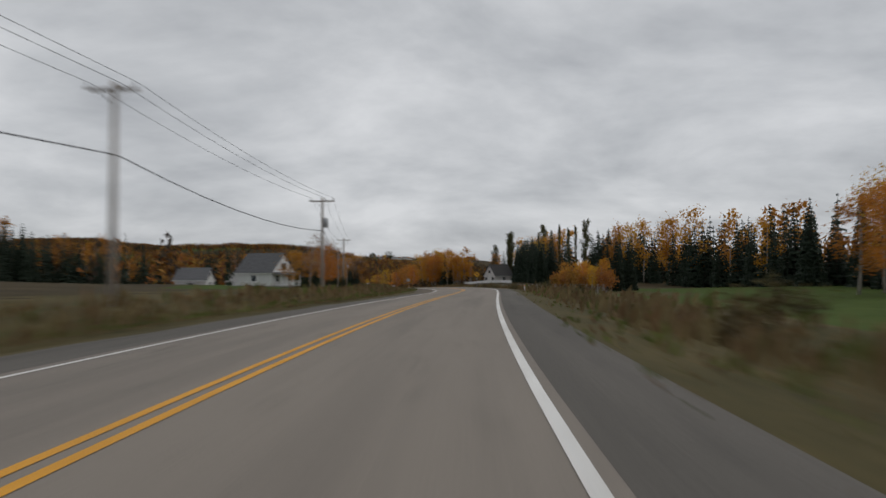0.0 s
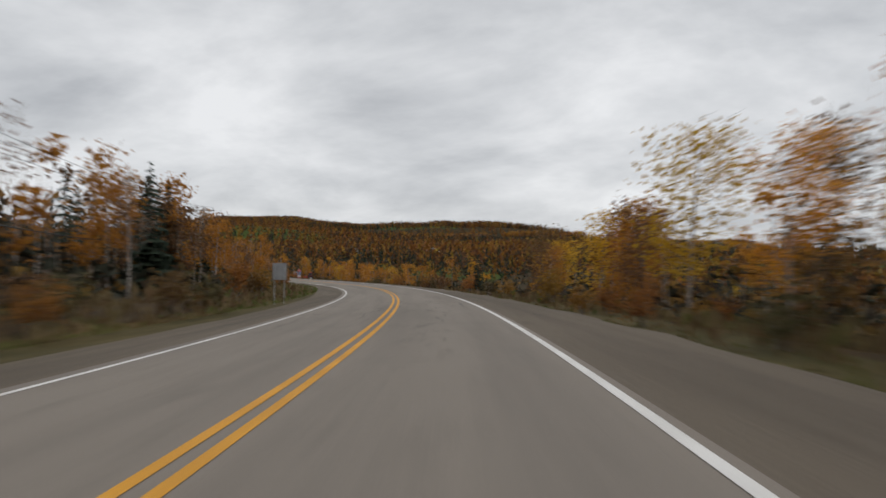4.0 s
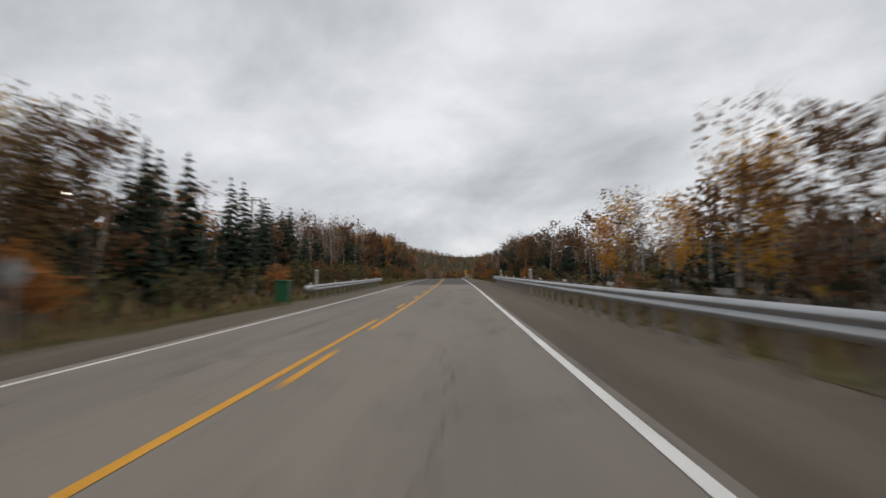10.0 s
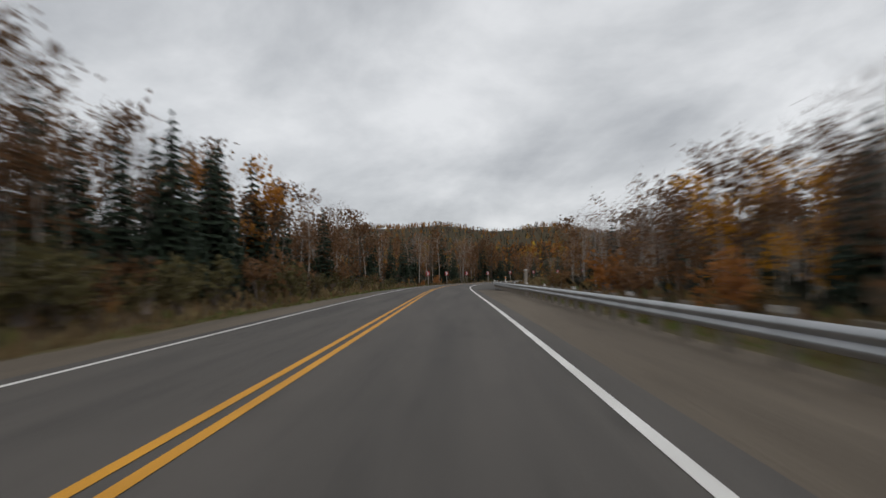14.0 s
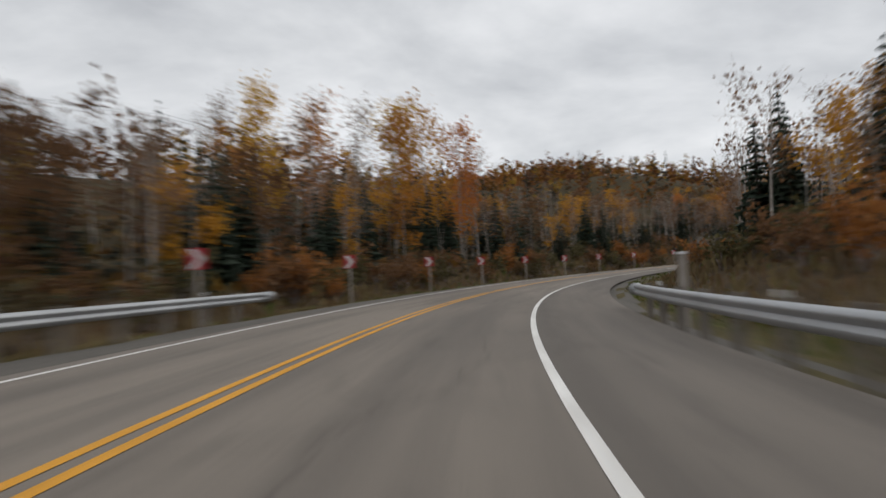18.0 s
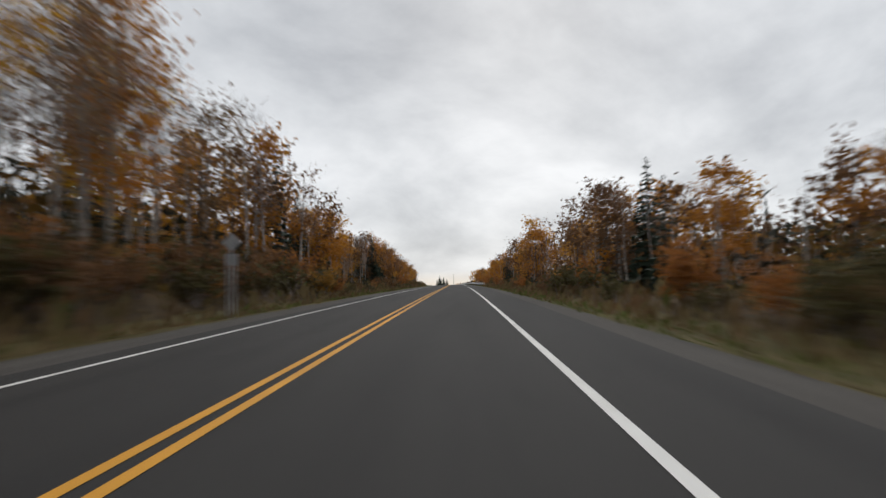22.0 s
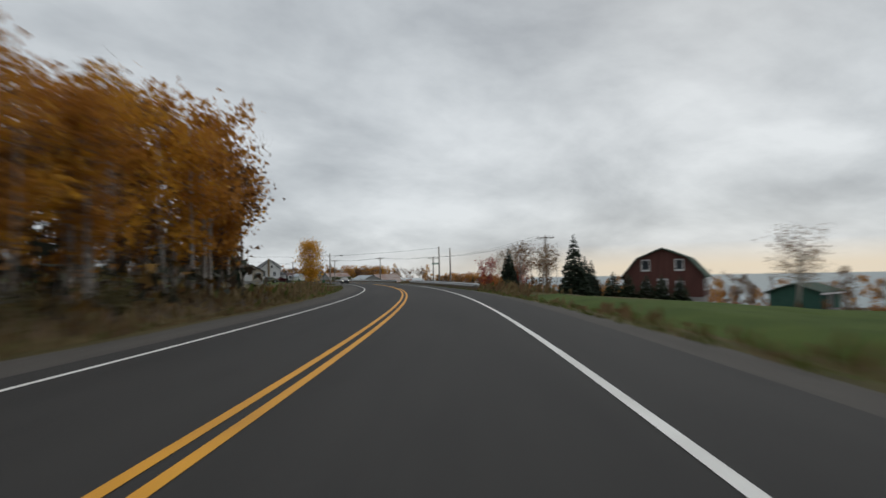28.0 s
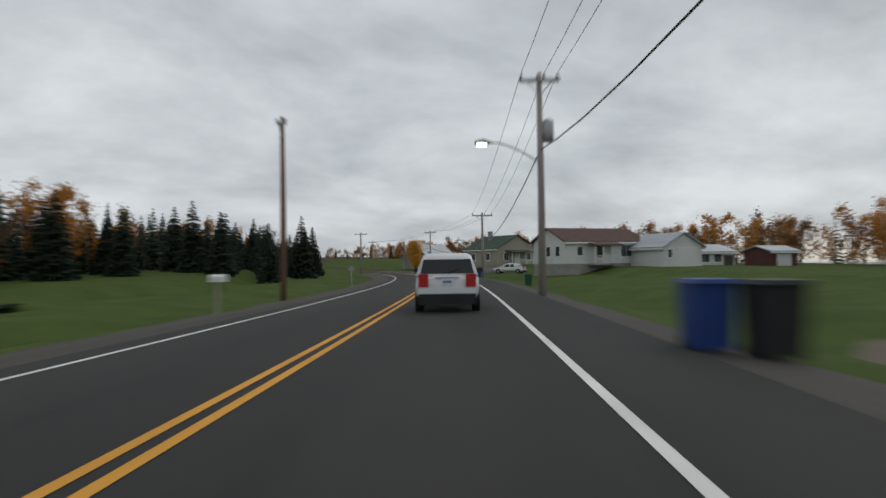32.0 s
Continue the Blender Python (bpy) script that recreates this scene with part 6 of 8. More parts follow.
    if porch:
        px, pw, pd, ph = porch
        so = Soup(); so.box((px, -d / 2 - pd / 2, foot - 0.1), (pw, pd, 0.2)); part("porch_floor", so, GREY_BOARDS, ob)
        so = Soup(); so.prism([(0, ph), (pd + 0.3, ph - 0.35), (pd + 0.3, ph - 0.23), (0, ph + 0.14)], (0, -1, 0), (0, 0, 1), (px - pw / 2 - 0.2, -d / 2, foot), pw + 0.4, (1, 0, 0)); part("porch_roof", so, roof, ob)
        for i in range(4):
            x = px - pw / 2 + 0.1 + i * (pw - 0.2) / 3
            so = Soup(); so.box((x, -d / 2 - pd + 0.1, foot + ph / 2 - 0.2), (0.12, 0.12, ph - 0.3)); part("porch_post", so, WHITE_TRIM, ob)
        so = Soup(); so.box((px, -d / 2 - pd + 0.08, foot + 0.85), (pw, 0.06, 0.08)); part("porch_rail", so, WHITE_TRIM, ob)
        for i in range(int(pw / 0.3)):
            so = Soup(); so.box((px - pw / 2 + 0.15 + i * 0.3, -d / 2 - pd + 0.08, foot + 0.42), (0.04, 0.04, 0.8)); part("baluster", so, WHITE_TRIM, ob)
    return ob


DOOR_WHITE = glossy("white_door", (0.70, 0.70, 0.70), 0.4)
DOOR_DARK = glossy("dark_door", (0.10, 0.09, 0.085), 0.4)

# first stretch: houses in the trees
house("small white wooden house with a grey gabled roof", 1.96, -50, 8, 6, 2.6, 2.3, 90, base=-1.6, ridge="y", windows=(("f", 0, 1.4, 1.6, 1.3), ("f", 0, 3.6, 0.9, 0.9), ("l", 0, 1.4, 1, 1.1), ("r", 0, 1.4, 1, 1.1)), doors=(("f", 3, 0.9, 2.0, DOOR_DARK),))
house("low white house with a grey roof", 2.3, -42, 13, 7, 2.5, 1.8, 70, windows=(("f", -4, 1.4, 1.6, 1.1), ("f", 0, 1.4, 1.2, 1.1), ("f", 4, 1.4, 1.6, 1.1)), doors=(("f", 2, 0.9, 2.0, DOOR_DARK),))
house("white timber house with a steep gable and porch", 1.89, -35, 7.5, 8.5, 2.8, 3.6, 60, ridge="y", roof=SHINGLE_GREY, windows=(("f", 0, 3.9, 1.4, 1.2), ("f", -2, 1.4, 1.0, 1.2), ("f", 2, 1.4, 1.0, 1.2), ("r", 0, 1.4, 1.2, 1.2), ("l", 0, 1.4, 1.2, 1.2)), doors=(("f", 0, 0.9, 2.0, DOOR_WHITE),), porch=(0, 6.5, 1.8, 2.5))
house("grey bungalow with a low hipped roof", 3.0, -36, 12, 8, 2.6, 1.7, 30, walls=BEIGE_SIDING, windows=(("f", -3, 1.4, 1.8, 1.2), ("f", 2.5, 1.4, 1.4, 1.2), ("r", 0, 1.4, 1.2, 1.1)), doors=(("f", 0, 0.9, 2.0, DOOR_WHITE),))
house("white gabled house with a dark roof and yellow shrubs", 3.22, 37.5, 5.6, 9, 2.9, 3.6, -62, ridge="y", base=0.0, roof=material("charcoal_shingles", (0.06, 0.058, 0.056), (0.035, 0.034, 0.034), 3), windows=(("f", 0, 4.0, 1.0, 1.1), ("f", -1.7, 1.5, 1.2, 1.2), ("f", 1.7, 1.5, 1.2, 1.2), ("r", 0, 1.5, 1.2, 1.2), ("l", 0, 1.5, 1.2, 1.2)), doors=(("l", 2.5, 0.9, 2.0, DOOR_WHITE),))
house("dark house behind a red-pillared gate", 4.0, -24, 10, 8, 2.6, 1.8, 40, walls=GREY_BOARDS, windows=(("f", -2, 1.4, 1.4, 1.2), ("f", 2, 1.4, 1.4, 1.2), ("r", 0, 1.4, 1.2, 1.1)), doors=(("f", 0, 0.9, 2, DOOR_DARK),))
for s, lat in ((10.4, 295), (9.75, 190), (9.3, 240)):
    house("far white farm barn with a pale tin roof", s, lat, 16, 9, 3.5, 2.5, 60, roof=TIN, base=0.0, name="barn", windows=(("f", -4, 1.5, 1, 1), ("f", 0, 1.5, 1, 1), ("f", 4, 1.5, 1, 1)), doors=(("f", 6, 2.4, 2.6, DOOR_DARK),))
house("low grey house among birches", 25.05, -32, 10, 7, 2.5, 1.8, 60, walls=GREY_BOARDS, windows=(("f", -2, 1.4, 1.4, 1.1), ("f", 2, 1.4, 1.4, 1.1), ("r", 0, 1.4, 1, 1)), doors=(("f", 0, 0.9, 2, DOOR_WHITE),))

# coast stretch
house("red-brown house with a green gambrel roof", 29.0, 32.2, 8.4, 9.4, 2.5, 2.9, -32, walls=RED_BOARDS, roof=SHINGLE_GREEN, gambrel=True, ridge="y", base=0.4, windows=(("f", -1.8, 3.6, 0.8, 1.1), ("f", 1.8, 3.6, 0.8, 1.1), ("f", -1.8, 1.2, 0.8, 1.0), ("f", 1.8, 1.2, 0.8, 1.0), ("r", -2.5, 1.3, 0.9, 1.0), ("r", 0.5, 1.3, 0.9, 1.0), ("r", 3.2, 1.3, 0.9, 1.0)), doors=(("f", 0, 0.9, 2.0, DOOR_DARK),))
house("green-roofed low shed in the meadow", 28.9, 44, 6, 5, 1.8, 0.8, 35, walls=material("green_shed", (0.05, 0.12, 0.09), (0.035, 0.09, 0.07), 2), roof=SHINGLE_GREEN, name="shed", doors=(("f", 0, 1.2, 1.7, DOOR_DARK),))
house("pale bungalow with a grey hipped roof", 30.15, -29.5, 9.5, 7, 2.6, 2.2, 30, walls=BEIGE_SIDING, base=0.5, windows=(("f", -3, 1.4, 1.6, 1.2), ("f", 2, 1.4, 1.2, 1.2), ("r", 0, 1.4, 1.2, 1.1)), doors=(("f", -0.8, 0.9, 2, DOOR_WHITE),), chimney=(2, 1, 5.6, 0.5))
house("attached grey-roofed garage of the bungalow", 30.08, -24.5, 6, 5.5, 2.0, 1.4, 30, walls=BEIGE_SIDING, base=0.4, ridge="y", name="garage", windows=(("f", 1.8, 1.4, 1.1, 0.7),), doors=(("f", -1, 2.4, 2.0, DOOR_WHITE),))
house("long white machine shed with a dark roof", 30.95, -33, 14, 7, 2.2, 1.3, 22, roof=SHINGLE_GREY, base=0.4, name="barn", windows=(("f", 1, 1.4, 2.4, 0.5),), doors=(("f", -5, 3, 2.4, DOOR_WHITE),))
house("low white garage with a grey gabled roof", 31.2, -33, 8, 6, 2.2, 1.3, 40, base=0.3, name="garage", windows=(("f", -2.2, 1.3, 0.8, 0.7),), doors=(("f", 1.2, 2.4, 1.9, DOOR_WHITE),))
# the white two-storey house and its wings
house("white two-storey house with steep gables and a porch", 31.03, -13.6, 6.6, 6.2, 3.0, 2.6, 4, base=0.3, foot=0.7, ridge="y", chimney=(-0.4, -3.35, 6.9, 0.5, 0.2), windows=(("f", -1.9, 1.4, 1.0, 1.5), ("f", 1.5, 1.4, 0.9, 1.4), ("f", 0.6, 3.7, 0.7, 0.9), ("r", 0, 1.4, 1.1, 1.3), ("l", 0, 1.4, 1.1, 1.3)), doors=(("r", -2, 0.9, 2.0, DOOR_WHITE),))
house("taller rear part of the white house", 31.09, -12.6, 6.8, 5.6, 3.9, 2.2, 4, base=0.4, foot=0.7, ridge="y", windows=(("r", -1, 1.4, 1.1, 1.3), ("r", 1.5, 1.4, 1.1, 1.3), ("b", 0, 1.4, 1.1, 1.3)), doors=(("r", 0.3, 0.9, 2.0, DOOR_WHITE),))
house("low white wing of the two-storey house", 31.04, -18.6, 3.6, 4.4, 2.3, 0.6, 4, base=-0.1, foot=0.6, windows=(("f", 0, 1.3, 0.9, 0.9),))
house("white porch wing with posts and a grey roof", 31.06, -9.1, 2.0, 5.0, 1.9, 0.5, 4, base=0.75, foot=0.7, ridge="y", windows=(("r", 0, 1.2, 0.8, 1.0),), porch=(0, 1.9, 1.2, 1.9))
house("long white bungalow with a grey roof and porches", 31.42, -14.2, 12.5, 6.6, 2.2, 1.3, 84, base=0.6, foot=0.5, windows=(("f", -4.4, 1.3, 1.3, 1.0), ("f", -2.4, 1.2, 1.0, 1.4), ("f", 2.0, 1.3, 1.2, 1.0), ("f", 4.6, 1.3, 1.2, 1.0), ("l", 0, 1.3, 1.4, 1.0), ("l", 2, 1.2, 0.8, 1.2)), doors=(("f", 0.2, 0.9, 1.9, DOOR_WHITE), ("f", -3.4, 0.9, 1.9, DOOR_WHITE)), porch=(0.4, 3.4, 1.3, 2.0), chimney=(2.5, 0, 4.6, 0.35))
# barns toward the sea
house("grey barn with a long pale tin roof", 31.53, 30.5, 11, 12, 2.2, 2.4, 8, walls=GREY_BOARDS, roof=TIN, base=-2.6 + 0.6, ridge="y", name="barn", windows=(("r", -3, 1.2, 0.7, 0.6), ("l", 0, 1.2, 0.7, 0.6)), doors=(("f", 0, 2.6, 2.1, DOOR_DARK),))
house("tall grey barn with a rusty patched tin roof", 31.62, 41, 12, 10, 3.0, 3.4, 98, walls=GREY_BOARDS, roof=RUSTY_TIN, base=-3.2 + 0.6, ridge="y", name="barn", windows=(("l", -2.5, 1.0, 0.7, 0.6), ("l", 1.5, 1.0, 0.7, 0.6), ("f", 0, 4.2, 0.7, 0.9)), doors=(("f", -3, 1.8, 2.2, DOOR_DARK),))
house("grey block barn with a blue-grey tin roof", 31.66, 52, 13, 9, 2.4, 2.0, 8, walls=GREY_BOARDS, roof=TIN, base=-1.7, name="barn", windows=(("f", -3, 1.2, 0.7, 0.7), ("f", -0.5, 1.2, 0.7, 0.7), ("f", 2, 1.2, 0.7, 0.7)), doors=(("f", 5, 1.8, 2.0, DOOR_DARK),))
house("long grey shed with a rusty tin roof", 32.03, 27.5, 10, 7, 2.1, 1.5, 10, walls=GREY_BOARDS, roof=RUSTY_TIN, name="shed", base=0.1, windows=(("f", 0.5, 1.2, 0.9, 0.8), ("f", 3.3, 1.2, 0.9, 0.8)), doors=(("f", -4.0, 1.6, 1.7, DOOR_WHITE), ("f", -2.1, 1.5, 1.7, DOOR_WHITE)))
house("sage-green house with a grey roof and white porch", 32.15, 21.8, 6.6, 6.4, 2.0, 1.5, 8, walls=SAGE_SIDING, roof=SHINGLE_GREY, base=0.2, foot=0.6, ridge="y", windows=(("f", -1.8, 1.3, 0.9, 1.1), ("f", 1.8, 1.3, 0.9, 1.1), ("l", 0, 1.3, 1.1, 1.0), ("r", 0, 1.3, 1.1, 1.0)), doors=(("f", 0, 0.9, 1.8, DOOR_WHITE),), porch=(0.2, 6.0, 1.7, 2.1), chimney=(1.2, 1.2, 4.9, 0.3))
# the row of houses further along
house("white bungalow with a brown roof and a gabled front", 33.05, 19.0, 10.5, 7, 2.5, 1.5, 18, roof=SHINGLE_BROWN, base=0.6, foot=0.6, windows=(("f", 2.8, 1.4, 1.5, 1.3), ("f", -0.8, 1.3, 0.8, 1.3), ("f", -3.4, 1.4, 0.7, 1.0), ("l", 0, 1.4, 0.8, 1.1), ("l", -2, 1.4, 0.8, 1.1)), doors=(("f", 0.4, 0.9, 2.0, DOOR_WHITE),), porch=(-0.6, 3.4, 1.3, 2.3))
house("white garage with a small gabled front", 33.0, 26.5, 5, 6.5, 2.2, 1.4, 18, roof=TIN, base=0.4, ridge="y", name="garage", doors=(("f", 0.3, 2.3, 2.0, DOOR_WHITE),), windows=(("f", -1.8, 1.4, 0.5, 0.9),))
house("long white workshop with a pale tin roof", 33.15, 35, 9, 6, 2.0, 0.9, 18, roof=TIN, base=0.2, name="shed", windows=(("f", -3.2, 1.2, 1.6, 1.0), ("f", -0.6, 1.2, 1.6, 1.0), ("f", 1.6, 1.2, 1.2, 1.0)), doors=(("f", 3.4, 1.6, 1.6, DOOR_DARK),))
house("small market stall with a white awning", 33.1, 43.5, 4.5, 4, 2.2, 0.6, 18, walls=RED_BOARDS, roof=TIN, base=0.0, name="shed", doors=(("f", 0, 2.2, 1.8, DOOR_WHITE),))
house("beige house with a green shingled roof", 33.6, 17.5, 9, 9, 2.8, 2.3, 24, walls=BEIGE_SIDING, roof=SHINGLE_GREEN, base=0.7, foot=0.5, ridge="y", windows=(("f", 2.5, 1.4, 1.2, 1.3), ("f", -2.5, 1.4, 1.0, 1.3), ("l", 2, 1.4, 1.0, 1.2), ("l", -2, 1.4, 1.0, 1.2)), doors=(("f", 0, 0.9, 2.0, DOOR_WHITE),), porch=(0, 5, 1.6, 2.4), chimney=(-1.5, 1, 6.4, 0.6))
house("old barn with a pale swept tin roof", 34.3, 18, 11, 9, 2.0, 3.2, 30, walls=GREY_BOARDS, roof=TIN, base=0.6, name="barn", doors=(("f", 0, 2.2, 1.9, DOOR_DARK),))
house("far white farmhouse with a grey roof", 34.6, -120, 12, 8, 3, 2.4, 30, base=3.0, windows=(("f", -3, 1.4, 1.4, 1.2), ("f", 2, 1.4, 1.4, 1.2), ("r", 0, 1.4, 1.2, 1.1)), doors=(("f", 0, 0.9, 2, DOOR_DARK),))

# ---- fences and walls ----


def board_fence(points, h, label):
    """A solid white fence through places beside the road, one panel for each span."""
    ob = thing("board_fence", label, "fence")
    for a, b in zip(points, points[1:]):
        a, b = np.asarray(a), np.asarray(b)
        n = max(1, int(np.linalg.norm(b - a) / 2.4))
        for i in range(n):
            p, q = a + (b - a) * i / n, a + (b - a) * (i + 1) / n
            d = q - p
            so = Soup()
            so.prism([(0.03, 0.08), (np.linalg.norm(d[:2]) - 0.03, 0.08 + d[2]), (np.linalg.norm(d[:2]) - 0.03, h + d[2]), (0.03, h)], (d[0] / np.linalg.norm(d[:2]), d[1] / np.linalg.norm(d[:2]), 0), (0, 0, 1), p, 0.04, (-d[1] / np.linalg.norm(d[:2]), d[0] / np.linalg.norm(d[:2]), 0))
            part("panel", so, WHITE_TRIM, ob)
            so = Soup(); so.box(p + [0, 0, h / 2 - 0.1], (0.12, 0.12, h + 0.35)); part("post", so, WHITE_TRIM, ob)


board_fence([spot(2.99, 21.0), spot(2.9, 25.5), spot(2.8, 29.5), spot(2.6, 29.0)], 0.85, "long white board fence before a house")


def wire_fence(s0, s1, lat):
    ob = thing("wire_fence", "old field fence of grey stakes and wire", "fence")
    ss = np.arange(s0, s1, 0.045)
    tops = []
    for k, s in enumerate(ss):
        p = spot(s, lat)
        so = Soup(); so.box(p + [0, 0, 0.45], (0.09, 0.09, 1.3), 17 * k, 0.8); part("stake", so, WOOD_POLE, ob)
        tops.append(p)
    for z in (0.4, 0.75, 1.0):
        so = Soup(); so.tube([p + [0, 0, z] for p in tops], [0.008] * len(tops), 3); part("strand", so, GALVANISED, ob)


wire_fence(1.0, 2.45, 15.5)


def block_wall():
    """The stone-block retaining wall below the white houses, block by block."""
    ob = thing("retaining_wall", "low retaining wall of tan and grey stone blocks", "wall", kind="structure")
    mat = material("tan_wall_block", (0.36, 0.29, 0.24), (0.23, 0.185, 0.155), 2.5, 0.9, vary=0.03, bump=0.4)
    so = Soup(); so.box((0, 0, 0), (0.49, 0.32, 0.21), 0, 0.97); me = so.mesh("stone_block", mat)
    r = random.Random(3)
    for course in range(4):
        s = 30.97 + (0.0035 if course % 2 else 0)
        while s < 31.33:
            lat = -8.6 + 1.6 * math.sin((s - 30.97) * 9) * 0.5
            p = spot(s, lat, 0.1)
            o = new("stone_block", me); o.parent = ob
            p2 = spot(s + 0.002, -8.6 + 1.6 * math.sin((s + 0.002 - 30.97) * 9) * 0.5)
            o.location = (p[0], p[1], p[2] + course * 0.215)
            o.rotation_euler = (0, 0, math.atan2(p2[1] - p[1], p2[0] - p[0]) + r.uniform(-0.02, 0.02))
            s += 0.5 / 72


block_wall()


def gate_pillar(s, lat):
    ob = thing("gate_pillar", "red-painted masonry gate pillar with a pale cap", "gate pillar", "gate pillars", at=spot(s, lat), rz=facing(s))
    so = Soup(); so.box((0, 0, 0.7), (0.55, 0.55, 1.9)); part("shaft", so, material("red_masonry", (0.26, 0.05, 0.05), (0.18, 0.035, 0.035), 3, 0.85), ob)
    so = Soup(); so.box((0, 0, 1.72), (0.72, 0.72, 0.14), 0, 0.8); part("cap", so, STONE_BASE, ob)


gate_pillar(3.83, -12); gate_pillar(3.90, -12)

# ---- drives and side roads ----


def drive(s, lat0, lat1, width, mat, label, lift=0.0):
    """A lane leaving the road at right angles, its edges running out into the ground."""
    sign = 1 if lat0 > 0 else -1
    lat0 = sign * (8.1 if mat is GRAVEL else 6.7)
    n = max(6, int(abs(lat1 - lat0) / 2))
    vs = []
    for i in range(n + 1):
        la = lat0 + (lat1 - lat0) * i / n
        w = width * (1.7 - 0.7 * min(1, 2.0 * i / n))
        for sg, up in ((-0.62, -0.2), (-0.5, 0.1), (-0.25, 0.13), (0, 0.14), (0.25, 0.13), (0.5, 0.1), (0.62, -0.2)):
            p = spot(s + sg * w / 72, la)
            q = road(s + sg * w / 72, la)
            k = min(1.0, max(0.0, (abs(la) - 5) / 6))
            p[2] = q[2] * (1 - k) + (p[2] - float(rise(s + sg * w / 72, la))) * k + float(rise(s + sg * w / 72, la)) + (up + lift if i else min(up, -0.02))
            vs.append(p)
    flip = lat0 > 0
    so = Soup(); so.along = np.array([(j % 7 * width / 6, j // 7 * 2.0) for j in range(len(vs))])
    so.add(vs, [(i * 7 + j, i * 7 + j + 1, i * 7 + j + 8, i * 7 + j + 7) if flip else (i * 7 + j, i * 7 + j + 7, i * 7 + j + 8, i * 7 + j + 1) for i in range(n) for j in range(6)])
    thing("driveway", label, "driveway", kind="structure", data=so.mesh("driveway", mat, True))


drive(3.2, 6.0, 40, 7, GRAVEL, "gravel side lane between birches")
drive(3.86, -6.0, -24, 5, GRAVEL, "gravel drive through a gate")
drive(6.72, 6.0, 34, 8, GRAVEL, "gravel farm lane beside the advertising board")
drive(9.35, -6.0, -30, 5, GRAVEL, "gravel drive into the woods")
drive(29.72, 5.2, 40, 9, NEW_ASPHALT, "side road running down to the shore")
drive(30.93, -4.2, -26, 5, NEW_ASPHALT, "dark asphalt drive to a white house")
drive(29.86, -4.2, -18, 4, GRAVEL, "gravel drive to a bungalow")
drive(31.88, 5.2, 30, 23, GRAVEL, "wide gravel yard before a green house", 0.14)
drive(33.4, 5.2, 16, 5, NEW_ASPHALT, "asphalt drive between houses")

# ---- pond ----


def pond():
    c = spot(32.05, -20)
    a = np.linspace(0, 2 * math.pi, 40, endpoint=False)
    f = np.array([math.sin(radians(-bearing(32.05))), math.cos(radians(-bearing(32.05)))])
    r = np.array([f[1], -f[0]])
    rad = 1 + 0.12 * np.sin(a * 3 + 1) + 0.06 * np.sin(a * 7)
    xy = c[:2] + (np.cos(a) * 22 * rad)[:, None] * f + (np.sin(a) * 9.0 * rad)[:, None] * r
    so = Soup(); so.add(np.column_stack([xy, np.full(40, c[2] + 0.45)]), [tuple(range(40))[::-1]])
    w = material("pond_water", (0.05, 0.055, 0.05), (0.03, 0.035, 0.032), 0.4, 0.08, spec=0.6)
    thing("pond", "still grey pond in a lawn", "pond", kind="structure", data=so.mesh("pond", w))


pond()

# ---- rock cut ----
ROCK = material("grey_rock", (0.160, 0.134, 0.106), (0.036, 0.030, 0.024), 0.9, 0.95, bump=1.0, fine=5)


def rock_cut(s0, s1, lat_foot, height, seed):
    """A blasted rock face beside the bend, broken into ledges."""
    ss = np.linspace(s0, s1, int((s1 - s0) * 72 / 0.55))
    hs = np.linspace(0, 1, 15)
    vs = []
    for s in ss:
        e = math.sin(math.pi * min(1, max(0, (s - s0) / (s1 - s0)))) ** 0.35
        for h in hs:
            p = road(s, 0.0)
            k = noise.multi_fractal(Vector((s * 72 * 0.22, h * 2.2 + seed, 0.0)), 0.9, 2.1, 4)
            j = noise.noise(Vector((s * 72 * 0.9, h * 7, seed)))
            ledge = math.floor(h * 4.2 + 1.2 * noise.noise(Vector((s * 9, seed, 1)))) * 0.34
            la = lat_foot - ledge * 0.7 - h * 1.0 - 0.95 * k - 0.6 * j
            if h >= 0.93:
                la -= (h - 0.9) * 45
            q = road(s, la)
            vs.append((q[0], q[1], p[2] - 0.5 + (height * e * (0.82 + 0.5 * noise.noise(Vector((s * 7.0, seed, 4.0))) + 0.22 * noise.noise(Vector((s * 25.0, seed, 7.0)))) + 0.4) * min(h, 0.93) / 0.93 + 0.25 * j * (h < 0.95)))
    n = len(hs)
    top = thing("rock_face", "weathered grey rock cutting with ledges", "rock")
    step = 18
    for i0 in range(0, len(ss) - 1, step):
        m = min(step, len(ss) - 1 - i0) + 1
        so = Soup(); so.add(vs[i0 * n:(i0 + m) * n], [(i * n + j, i * n + j + 1, (i + 1) * n + j + 1, (i + 1) * n + j) for i in range(m - 1) for j in range(n - 1)])
        part("rock_slab", so, ROCK, top)
    r = random.Random(seed)
    for k in range(16):
        s = r.uniform(s0, s1)
        so = Soup()
        bm = bmesh.new(); bmesh.ops.create_icosphere(bm, subdivisions=2, radius=r.uniform(0.25, 0.6))
        for v in bm.verts:
            v.co *= 1 + 0.35 * noise.noise(v.co * 2.5 + Vector((k, 0, 0)))
            v.co.z *= 0.7
        me = bpy.data.meshes.new("boulder"); bm.to_mesh(me); bm.free(); me.materials.append(ROCK)
        thing("boulder", "broken grey boulder at the foot of the cutting", "boulder", "boulders", data=me, at=spot(s, lat_foot + r.uniform(-0.3, 1.0), 0.05), rz=r.uniform(0, 360))


rock_cut(19.95, 21.0, -10.4, 7.6, 3)
rock_cut(19.15, 19.9, -11.5, 2.0, 9)


